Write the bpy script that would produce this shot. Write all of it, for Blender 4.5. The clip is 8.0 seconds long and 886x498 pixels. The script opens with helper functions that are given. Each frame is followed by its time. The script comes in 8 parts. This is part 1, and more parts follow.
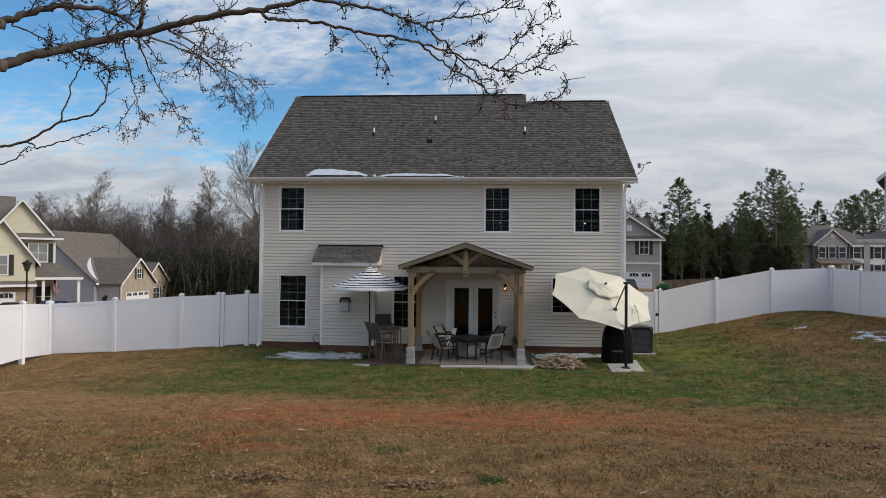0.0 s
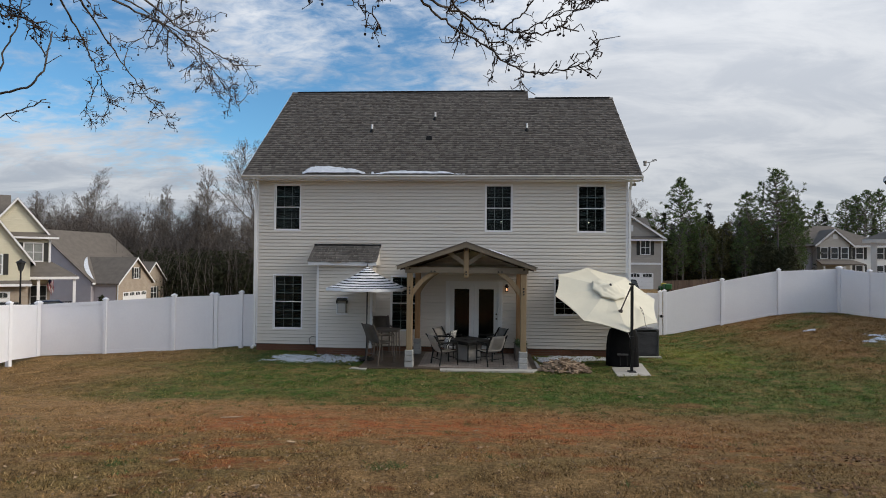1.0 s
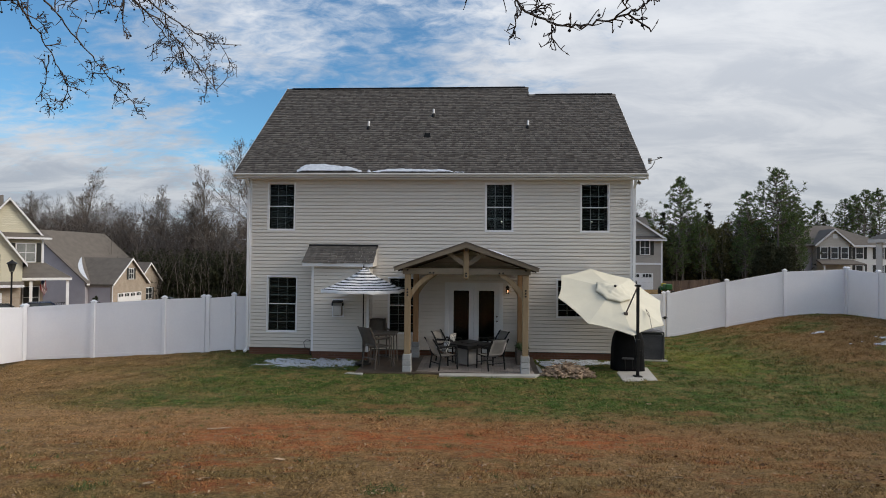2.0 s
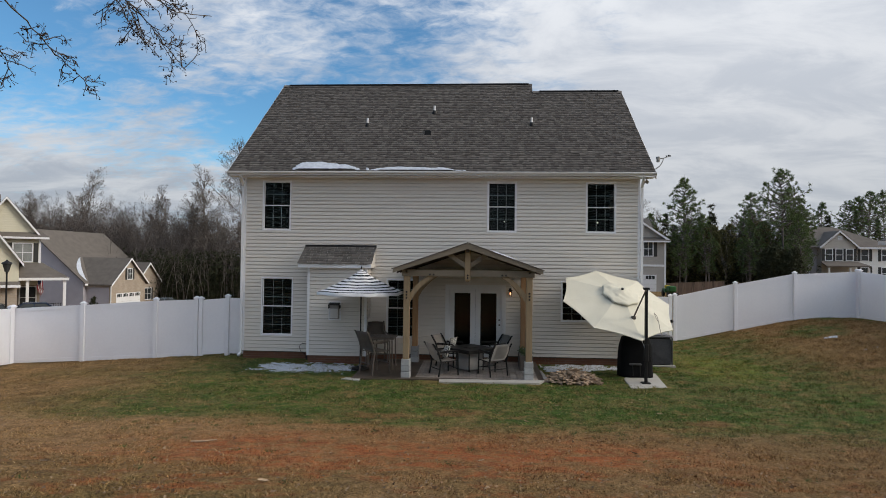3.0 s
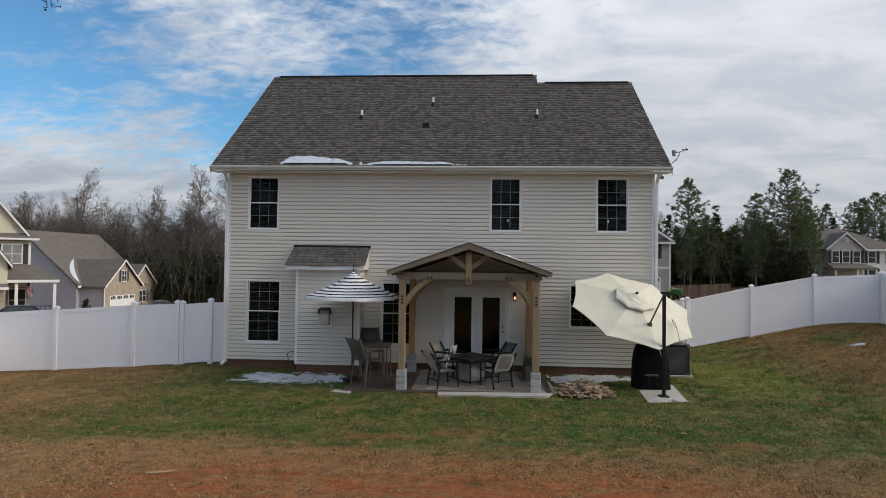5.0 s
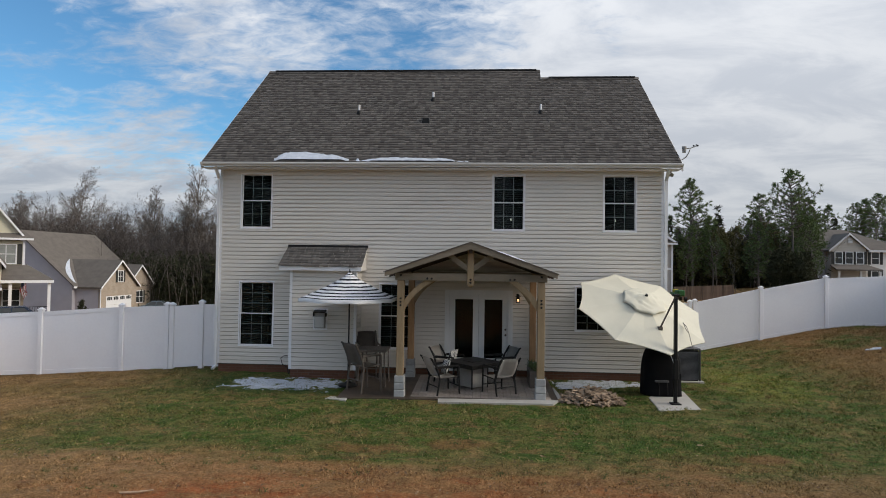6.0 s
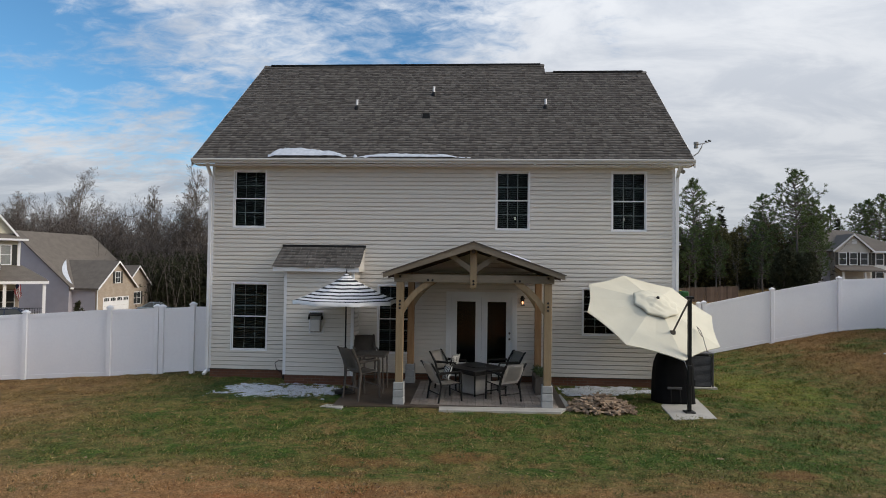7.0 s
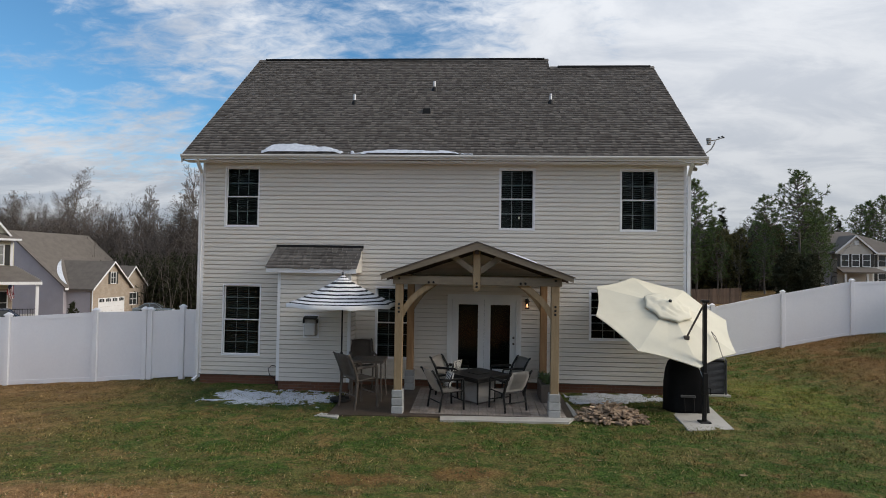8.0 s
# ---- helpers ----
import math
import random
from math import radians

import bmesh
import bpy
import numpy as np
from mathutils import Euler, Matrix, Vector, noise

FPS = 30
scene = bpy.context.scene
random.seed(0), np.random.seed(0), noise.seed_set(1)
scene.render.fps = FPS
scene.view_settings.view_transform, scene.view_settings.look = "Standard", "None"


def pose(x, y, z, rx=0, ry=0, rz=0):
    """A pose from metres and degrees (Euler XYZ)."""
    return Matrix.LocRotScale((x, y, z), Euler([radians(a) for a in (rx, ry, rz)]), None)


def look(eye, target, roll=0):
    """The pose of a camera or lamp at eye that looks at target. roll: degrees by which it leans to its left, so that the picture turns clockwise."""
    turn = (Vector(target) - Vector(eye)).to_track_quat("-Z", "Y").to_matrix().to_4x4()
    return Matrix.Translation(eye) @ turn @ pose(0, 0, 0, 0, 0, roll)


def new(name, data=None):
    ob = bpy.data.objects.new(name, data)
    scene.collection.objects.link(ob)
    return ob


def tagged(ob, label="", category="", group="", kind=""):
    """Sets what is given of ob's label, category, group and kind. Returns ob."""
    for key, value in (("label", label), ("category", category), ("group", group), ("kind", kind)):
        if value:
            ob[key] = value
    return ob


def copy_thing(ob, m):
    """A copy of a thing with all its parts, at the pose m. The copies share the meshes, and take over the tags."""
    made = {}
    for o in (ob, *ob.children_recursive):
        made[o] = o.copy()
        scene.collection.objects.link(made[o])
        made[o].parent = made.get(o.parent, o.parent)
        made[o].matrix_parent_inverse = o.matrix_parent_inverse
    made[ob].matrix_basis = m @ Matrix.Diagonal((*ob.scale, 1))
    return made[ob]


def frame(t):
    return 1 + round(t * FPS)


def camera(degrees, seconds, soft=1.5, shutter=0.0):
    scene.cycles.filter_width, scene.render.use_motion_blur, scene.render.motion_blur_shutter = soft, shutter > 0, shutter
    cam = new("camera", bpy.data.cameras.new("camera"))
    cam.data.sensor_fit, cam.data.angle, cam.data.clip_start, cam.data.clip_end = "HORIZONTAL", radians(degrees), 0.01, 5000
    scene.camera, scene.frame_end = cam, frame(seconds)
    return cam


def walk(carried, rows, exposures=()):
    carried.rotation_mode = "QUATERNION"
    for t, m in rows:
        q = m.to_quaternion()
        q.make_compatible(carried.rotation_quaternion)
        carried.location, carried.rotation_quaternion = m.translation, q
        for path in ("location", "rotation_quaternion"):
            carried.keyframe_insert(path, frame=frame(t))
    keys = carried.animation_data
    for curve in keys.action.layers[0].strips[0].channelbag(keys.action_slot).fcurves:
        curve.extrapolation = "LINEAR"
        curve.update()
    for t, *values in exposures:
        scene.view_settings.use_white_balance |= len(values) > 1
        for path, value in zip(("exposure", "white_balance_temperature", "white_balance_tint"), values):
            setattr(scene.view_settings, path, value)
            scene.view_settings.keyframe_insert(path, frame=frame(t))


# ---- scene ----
cam = camera(72.0, 8.0, soft=0.95)
PATH = [
    (0, (0.093, 0.019, 2.937), (-0.039, 2.014, 2.972), 0.5),
    (0.5, (0.066, 0.299, 2.937), (-0.064, 2.295, 2.971), 0.6),
    (1, (0.041, 0.592, 2.937), (-0.089, 2.588, 2.972), 0.6),
    (1.5, (0.016, 0.904, 2.948), (-0.113, 2.899, 2.985), 0.6),
    (1.7, (-0.016, 1.017, 2.953), (-0.138, 3.013, 2.988), 0.5),
    (3, (-0.061, 1.838, 2.973), (-0.187, 3.833, 3.011), 0.7),
    (3.5, (-0.071, 2.159, 2.981), (-0.196, 4.155, 3.02), 0.7),
    (4, (-0.074, 2.494, 2.977), (-0.199, 4.49, 3.018), 0.7),
    (4.5, (-0.09, 2.839, 2.97), (-0.216, 4.834, 3.013), 0.7),
    (6, (-0.191, 3.878, 2.957), (-0.315, 5.874, 3.004), 0.8),
    (6.5, (-0.216, 4.231, 2.958), (-0.34, 6.227, 3.007), 0.8),
    (7, (-0.266, 4.577, 2.951), (-0.39, 6.573, 3.001), 0.8),
    (7.5, (-0.312, 4.915, 2.961), (-0.435, 6.91, 3.011), 0.9),
    (8, (-0.374, 5.265, 2.959), (-0.493, 7.261, 3.012), 0.9),
]
walk(cam, [(t, look(eye, target, roll)) for t, eye, target, roll in PATH],
     exposures=[(0, -0.05), (1.7, -0.07), (3.5, -0.10), (5, -0.09), (7, -0.03)])

# ---- light ----
SUN_AZ, SUN_EL = radians(96), radians(30)     # sun low on the right, behind thin cloud
sun = new("sun", bpy.data.lights.new("sun", "SUN"))
sun.data.energy, sun.data.angle, sun.data.color = 2.45, radians(22), (1.0, 0.91, 0.79)
sun_from = Vector((math.sin(SUN_AZ) * math.cos(SUN_EL), math.cos(SUN_AZ) * math.cos(SUN_EL), math.sin(SUN_EL)))
sun.matrix_world = look(sun_from * 60, (0, 0, 0))

world = bpy.data.worlds.new("world")
scene.world = world
world.use_nodes = True
wt = world.node_tree
wt.nodes.clear()


def node(tree, kind, **values):
    n = tree.nodes.new(kind)
    for key, value in values.items():
        if key in n.inputs:
            n.inputs[key].default_value = value
    return n


def maths(tree, op, a, b=None, c=None, clamp=False):
    n = tree.nodes.new("ShaderNodeMath")
    n.operation, n.use_clamp = op, clamp
    for i, v in enumerate((a, b, c)):
        if v is None:
            continue
        if isinstance(v, (int, float)):
            n.inputs[i].default_value = v
        else:
            tree.links.new(v, n.inputs[i])
    return n.outputs[0]


def step_up(tree, v, lo, hi):
    n = tree.nodes.new("ShaderNodeMapRange")
    n.interpolation_type = "SMOOTHSTEP"
    n.inputs["From Min"].default_value, n.inputs["From Max"].default_value = lo, hi
    tree.links.new(v, n.inputs["Value"])
    return n.outputs["Result"]


def blend(tree, fac, a, b, mode="MIX"):
    n = tree.nodes.new("ShaderNodeMix")
    n.data_type, n.blend_type = "RGBA", mode
    for sock, v in ((n.inputs[0], fac), (n.inputs[6], a), (n.inputs[7], b)):
        if isinstance(v, (int, float)):
            sock.default_value = v
        elif isinstance(v, tuple):
            sock.default_value = (*v, 1) if len(v) == 3 else v
        else:
            tree.links.new(v, sock)
    return n.outputs[2]


sky = wt.nodes.new("ShaderNodeTexSky")
sky.sky_type, sky.sun_disc = "NISHITA", False
sky.sun_elevation, sky.sun_rotation, sky.air_density, sky.dust_density, sky.ozone_density = SUN_EL, SUN_AZ, 1.0, 0.1, 3.0
coord = wt.nodes.new("ShaderNodeTexCoord")
sep = wt.nodes.new("ShaderNodeSeparateXYZ")
wt.links.new(coord.outputs["Generated"], sep.inputs[0])
dx, dy, dz = sep.outputs
up = maths(wt, "ADD", maths(wt, "MAXIMUM", dz, 0.0), 0.22)
flat = wt.nodes.new("ShaderNodeCombineXYZ")
wt.links.new(maths(wt, "DIVIDE", dx, up), flat.inputs[0])
wt.links.new(maths(wt, "DIVIDE", dy, up), flat.inputs[1])


def cloud_noise(scale, detail, rough, shift, stretch=(1, 1, 1), warp=0.0):
    m = wt.nodes.new("ShaderNodeMapping")
    m.inputs["Location"].default_value, m.inputs["Scale"].default_value = shift, stretch
    wt.links.new(flat.outputs[0], m.inputs["Vector"])
    n = node(wt, "ShaderNodeTexNoise", Scale=scale, Detail=detail, Roughness=rough, Distortion=warp)
    wt.links.new(m.outputs[0], n.inputs["Vector"])
    return n.outputs["Fac"]


big = cloud_noise(1.15, 4, 0.55, (1.3, 0.4, 0), (0.8, 1.0, 1), 0.4)
small = cloud_noise(4.2, 6, 0.62, (3.1, 7.7, 0), (0.8, 1.1, 1), 0.4)
puffs = cloud_noise(15.0, 6, 0.62, (5.3, 1.9, 0), (0.8, 1.2, 1), 0.5)
# cloud thickens towards the sun's side and low down
side = step_up(wt, maths(wt, "ADD", dx, maths(wt, "MULTIPLY", dz, -0.3)), -0.30, 0.34)
low = maths(wt, "SUBTRACT", 1.0, step_up(wt, dz, 0.02, 0.22))
cover = maths(wt, "ADD", maths(wt, "MULTIPLY", big, 0.85), maths(wt, "MULTIPLY", small, 0.5))
cover = maths(wt, "ADD", cover, maths(wt, "MULTIPLY", puffs, 0.40))
cover = maths(wt, "ADD", cover, maths(wt, "ADD", maths(wt, "MULTIPLY", side, 0.40), maths(wt, "MULTIPLY", low, 0.38)))


def bank(x, z, wide, high, amount):
    """A bank of thicker (or thinner) cloud in one quarter of the sky."""
    u, v = maths(wt, "DIVIDE", maths(wt, "SUBTRACT", dx, x), wide), maths(wt, "DIVIDE", maths(wt, "SUBTRACT", dz, z), high)
    far = maths(wt, "ADD", maths(wt, "MULTIPLY", u, u), maths(wt, "MULTIPLY", v, v))
    return maths(wt, "MULTIPLY", maths(wt, "SUBTRACT", 1.0, step_up(wt, far, 0.0, 1.0)), amount)


for one in (bank(-0.40, 0.33, 0.20, 0.12, 0.13), bank(-0.13, 0.36, 0.24, 0.11, -0.10), bank(-0.36, 0.215, 0.12, 0.06, -0.10), bank(-0.60, 0.30, 0.20, 0.16, -0.06)):
    cover = maths(wt, "ADD", cover, one)
cloud = maths(wt, "MULTIPLY", step_up(wt, cover, 0.77, 1.10), 0.97)
shade = cloud_noise(3.0, 6, 0.62, (9, 2, 0), (0.7, 1.15, 1), 0.5)
tone = blend(wt, step_up(wt, shade, 0.36, 0.66), (0.54, 0.588, 0.67), (0.79, 0.818, 0.865))
glow = blend(wt, maths(wt, "MULTIPLY", side, 0.28), tone, (0.86, 0.868, 0.885))
# an overcast sky is brighter overhead
lift = maths(wt, "ADD", maths(wt, "MULTIPLY", maths(wt, "MAXIMUM", dz, 0.0), 1.05), 0.70)
glow_up = wt.nodes.new("ShaderNodeVectorMath")
glow_up.operation = "SCALE"
wt.links.new(glow, glow_up.inputs[0])
wt.links.new(lift, glow_up.inputs["Scale"])
SKY = 0.14
sky_dim = wt.nodes.new("ShaderNodeVectorMath")
sky_dim.operation = "SCALE"
wt.links.new(blend(wt, 1.0, sky.outputs[0], (0.63, 0.95, 1.05), "MULTIPLY"), sky_dim.inputs[0])
sky_dim.inputs["Scale"].default_value = SKY
out_colour = blend(wt, cloud, sky_dim.outputs[0], glow_up.outputs[0])
back = wt.nodes.new("ShaderNodeBackground")
back.inputs["Strength"].default_value = 1.0
wt.links.new(out_colour, back.inputs["Color"])
w_out = wt.nodes.new("ShaderNodeOutputWorld")
wt.links.new(back.outputs[0], w_out.inputs[0])

# ---- materials ----
def material(name, colour, other=None, rough=0.7, scale=6.0, fine=60.0, bump=0.1, metal=0.0, contrast=0.5, spec=0.4, stretch=(1, 1, 1), island=0.0, piece=0.0):
    """A painted, wooden, stone or cloth surface: two scales of noise between two colours, fine relief, worn gloss."""
    m = bpy.data.materials.new(name)
    m.use_nodes = True
    t = m.node_tree
    b = t.nodes["Principled BSDF"]
    other = other or tuple(c * 0.8 for c in colour)
    co = t.nodes.new("ShaderNodeTexCoord")
    mp = t.nodes.new("ShaderNodeMapping")
    mp.inputs["Scale"].default_value = stretch
    t.links.new(co.outputs["Object"], mp.inputs["Vector"])
    n1 = node(t, "ShaderNodeTexNoise", Scale=scale, Detail=5.0, Roughness=0.6)
    n2 = node(t, "ShaderNodeTexNoise", Scale=fine, Detail=3.0, Roughness=0.6)
    t.links.new(mp.outputs[0], n1.inputs["Vector"])
    t.links.new(mp.outputs[0], n2.inputs["Vector"])
    f = maths(t, "ADD", maths(t, "MULTIPLY", n1.outputs["Fac"], 0.65), maths(t, "MULTIPLY", n2.outputs["Fac"], 0.35))
    fac = step_up(t, f, 0.5 - contrast * 0.4, 0.5 + contrast * 0.4)
    col = blend(t, fac, colour, other)
    if island or piece:
        if piece:
            r = t.nodes.new("ShaderNodeObjectInfo").outputs["Random"]
        else:
            r = t.nodes.new("ShaderNodeNewGeometry").outputs["Random Per Island"]
        k = maths(t, "ADD", maths(t, "MULTIPLY", r, 2 * (island or piece)), 1 - (island or piece))
        g = t.nodes.new("ShaderNodeCombineColor")
        for i in range(3):
            t.links.new(k, g.inputs[i])
        col = blend(t, 1.0, col, g.outputs[0], "MULTIPLY")
    t.links.new(col, b.inputs["Base Color"])
    rn = maths(t, "ADD", maths(t, "MULTIPLY", n1.outputs["Fac"], 0.24), rough - 0.12, clamp=True)
    t.links.new(rn, b.inputs["Roughness"])
    b.inputs["Metallic"].default_value = metal
    b.inputs["Specular IOR Level"].default_value = spec
    if bump:
        bp = node(t, "ShaderNodeBump", Strength=bump, Distance=0.01)
        t.links.new(f, bp.inputs["Height"])
        t.links.new(bp.outputs[0], b.inputs["Normal"])
    return m


def glass_material(name, tint=(0.66, 0.72, 0.73), ior=1.27):
    m = bpy.data.materials.new(name)
    m.use_nodes = True
    t = m.node_tree
    t.nodes.remove(t.nodes["Principled BSDF"])
    clear = node(t, "ShaderNodeBsdfTransparent", Color=(*tint, 1))
    gloss = node(t, "ShaderNodeBsdfGlossy", Roughness=0.03)
    fr = node(t, "ShaderNodeFresnel", IOR=ior)
    mix = t.nodes.new("ShaderNodeMixShader")
    t.links.new(fr.outputs[0], mix.inputs[0])
    t.links.new(clear.outputs[0], mix.inputs[1])
    t.links.new(gloss.outputs[0], mix.inputs[2])
    t.links.new(mix.outputs[0], t.nodes["Material Output"].inputs[0])
    return m


def glow_material(name, colour, strength):
    m = bpy.data.materials.new(name)
    m.use_nodes = True
    b = m.node_tree.nodes["Principled BSDF"]
    b.inputs["Emission Color"].default_value = (*colour, 1)
    b.inputs["Emission Strength"].default_value = strength
    return m


M_SIDING = material("vinyl_siding", (0.688, 0.648, 0.592), (0.638, 0.598, 0.542), 0.5, 0.7, 30, 0.03, contrast=0.9, spec=0.35)
M_WHITE = material("white_vinyl", (0.80, 0.80, 0.81), (0.74, 0.74, 0.75), 0.4, 1.5, 20, 0.02)
M_FENCE = material("fence_vinyl", (0.84, 0.84, 0.875), (0.79, 0.79, 0.83), 0.38, 0.8, 14, 0.02)
M_GUTTER = material("painted_gutter", (0.62, 0.60, 0.57), (0.55, 0.53, 0.50), 0.45, 2, 25, 0.02)
M_SHINGLE = material("asphalt_shingle", (0.113, 0.103, 0.094), (0.165, 0.150, 0.137), 0.93, 5.0, 90, 0.5, contrast=0.8, spec=0.2, island=0.30)
M_FAR_ROOF = material("far_shingle", (0.118, 0.103, 0.090), (0.160, 0.141, 0.124), 0.93, 1.5, 9, 0.2, spec=0.2)
M_DECK = material("roof_sheathing", (0.05, 0.047, 0.045), rough=0.9)
M_WOOD = material("stained_timber", (0.36, 0.265, 0.16), (0.26, 0.185, 0.105), 0.7, 3, 22, 0.15, stretch=(4, 4, 0.6))
M_WOOD_X = material("stained_beam", (0.255, 0.21, 0.155), (0.185, 0.15, 0.108), 0.7, 3, 22, 0.15, stretch=(0.6, 4, 4))
# rear pair of pavilion posts, more orange than the front pair
M_BACK_POST = material("back_post", (0.40, 0.235, 0.115), (0.29, 0.16, 0.075), 0.7, 3, 22, 0.15, stretch=(4, 4, 0.6))
# roof timber darkened beyond its stain to deepen the shade under the pavilion
M_WOOD_SHADE = material("shaded_boards", (0.062, 0.037, 0.024), (0.036, 0.022, 0.015), 0.75, 3, 22, 0.15, stretch=(4, 0.6, 4))
M_STONE = material("grey_block", (0.42, 0.42, 0.41), (0.33, 0.33, 0.325), 0.85, 8, 70, 0.25, piece=0.12)
M_CONCRETE = material("pale_concrete", (0.45, 0.43, 0.39), (0.36, 0.34, 0.31), 0.85, 2.5, 60, 0.2)
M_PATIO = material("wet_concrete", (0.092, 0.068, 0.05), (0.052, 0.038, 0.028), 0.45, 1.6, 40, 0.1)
M_TILE = material("deck_tile", (0.33, 0.285, 0.25), (0.20, 0.165, 0.142), 0.42, 4, 40, 0.15, stretch=(5, 0.7, 1), piece=0.25)
M_SNOW = material("old_snow", (0.62, 0.65, 0.70), (0.42, 0.455, 0.51), 0.6, 5, 40, 0.3)
M_BLACK = material("black_metal", (0.009, 0.009, 0.0095), (0.016, 0.015, 0.014), 0.5, 6, 60, 0.05, spec=0.25)
M_BRONZE = material("brown_metal", (0.085, 0.068, 0.056), (0.12, 0.10, 0.083), 0.5, 6, 60, 0.05)
M_SLING = material("sling_fabric", (0.19, 0.165, 0.145), (0.145, 0.125, 0.108), 0.85, 6, 220, 0.2)
M_SLING_L = material("pale_sling", (0.44, 0.415, 0.385), (0.36, 0.335, 0.31), 0.85, 6, 220, 0.2)
M_COVER = material("black_cover", (0.004, 0.004, 0.0045), (0.008, 0.008, 0.009), 0.8, 5, 60, 0.3, spec=0.12)
M_CREAM = material("cream_canvas", (0.72, 0.68, 0.55), (0.62, 0.585, 0.47), 0.85, 2.2, 90, 0.12, contrast=0.9)
M_CLOTH_W = material("white_canvas", (0.74, 0.74, 0.74), (0.66, 0.66, 0.67), 0.85, 4, 120, 0.1)
M_CLOTH_B = material("black_canvas", (0.010, 0.010, 0.013), (0.018, 0.018, 0.022), 0.85, 4, 120, 0.1)
M_GLASS = glass_material("window_glass")
M_DOOR_GLASS = glass_material("door_glass", tint=(0.5, 0.58, 0.58), ior=1.42)     # two panes with a gap between them
# near-black instead of a wall colour: the rooms' dimness is in the colour
M_ROOM = material("unlit_room", (0.020, 0.022, 0.023), (0.014, 0.016, 0.017), 0.9, 1, 20, 0)
M_BLIND = material("blind_slats", (0.15, 0.175, 0.165), (0.11, 0.13, 0.125), 0.6, 3, 30, 0)
M_MUNTIN = material("pale_muntin", (0.74, 0.75, 0.74), (0.66, 0.67, 0.66), 0.5, 3, 30, 0)
M_GREYBOX = material("grey_meter_box", (0.34, 0.33, 0.31), (0.27, 0.26, 0.245), 0.5, 4, 40, 0.05)
M_AC = material("ac_louvre", (0.055, 0.055, 0.057), (0.085, 0.085, 0.088), 0.5, 5, 60, 0.05)
M_BARK = material("bark", (0.135, 0.115, 0.10), (0.055, 0.047, 0.042), 0.95, 12, 70, 0.8)
M_TWIG = material("twig", (0.085, 0.066, 0.058), (0.05, 0.04, 0.036), 0.9, 3, 30, 0.1)
M_FAR_BARK = material("far_bark", (0.17, 0.15, 0.135), (0.10, 0.087, 0.078), 0.95, 0.4, 3, 0.0, island=0.3)
M_FAR_TWIG = material("far_twigs", (0.135, 0.113, 0.10), (0.083, 0.069, 0.061), 0.95, 0.06, 1.0, 0.0, island=0.35)
M_PALE_BARK = material("pale_bark", (0.20, 0.172, 0.15), (0.11, 0.094, 0.082), 0.95, 0.4, 3, 0.0, island=0.35)
M_NEEDLE = material("pine_needles", (0.088, 0.135, 0.050), (0.145, 0.185, 0.070), 0.8, 0.3, 4, 0.0, island=0.4, spec=0.2)
M_CEDAR = material("cedar_leaves", (0.036, 0.041, 0.022), (0.055, 0.058, 0.03), 0.85, 0.3, 4, 0.0, island=0.4, spec=0.2)
M_LEAF = material("dead_leaf", (0.32, 0.225, 0.13), (0.15, 0.09, 0.055), 0.8, 9, 60, 0.1, island=0.5)
M_LITTER = material("leaf_litter", (0.27, 0.165, 0.095), (0.085, 0.048, 0.028), 0.95, 9, 60, 0.1, island=0.6, spec=0.08)
M_CHIP = material("split_wood", (0.40, 0.30, 0.205), (0.19, 0.125, 0.082), 0.85, 9, 60, 0.3, piece=0.45)


def brick_material(name, c1, c2, mortar, scale):
    m = bpy.data.materials.new(name)
    m.use_nodes = True
    t = m.node_tree
    b = t.nodes["Principled BSDF"]
    co = t.nodes.new("ShaderNodeTexCoord")
    s = t.nodes.new("ShaderNodeSeparateXYZ")
    t.links.new(co.outputs["Object"], s.inputs[0])
    cb = t.nodes.new("ShaderNodeCombineXYZ")
    t.links.new(maths(t, "ADD", s.outputs[0], s.outputs[1]), cb.inputs[0])
    t.links.new(s.outputs[2], cb.inputs[1])
    br = t.nodes.new("ShaderNodeTexBrick")
    br.inputs["Color1"].default_value, br.inputs["Color2"].default_value, br.inputs["Mortar"].default_value = (*c1, 1), (*c2, 1), (*mortar, 1)
    br.inputs["Scale"].default_value = 1.0
    br.inputs["Brick Width"].default_value, br.inputs["Row Height"].default_value, br.inputs["Mortar Size"].default_value = 0.203 * scale, 0.0677 * scale, 0.006 * scale
    t.links.new(cb.outputs[0], br.inputs["Vector"])
    n = node(t, "ShaderNodeTexNoise", Scale=1.3, Detail=5.0)
    t.links.new(co.outputs["Object"], n.inputs["Vector"])
    col = blend(t, maths(t, "MULTIPLY", step_up(t, n.outputs["Fac"], 0.35, 0.7), 0.6), br.outputs["Color"], tuple(0.7 * v for v in c1))
    t.links.new(col, b.inputs["Base Color"])
    b.inputs["Roughness"].default_value = 0.9
    bp = node(t, "ShaderNodeBump", Strength=0.5, Distance=0.008)
    t.links.new(maths(t, "SUBTRACT", 1.0, br.outputs["Fac"]), bp.inputs["Height"])
    t.links.new(bp.outputs[0], b.inputs["Normal"])
    return m


M_BRICK = brick_material("red_brick", (0.17, 0.072, 0.04), (0.12, 0.052, 0.032), (0.16, 0.11, 0.08), 1)
M_TAN_BRICK = brick_material("tan_brick", (0.42, 0.345, 0.27), (0.34, 0.27, 0.205), (0.42, 0.38, 0.33), 1.6)


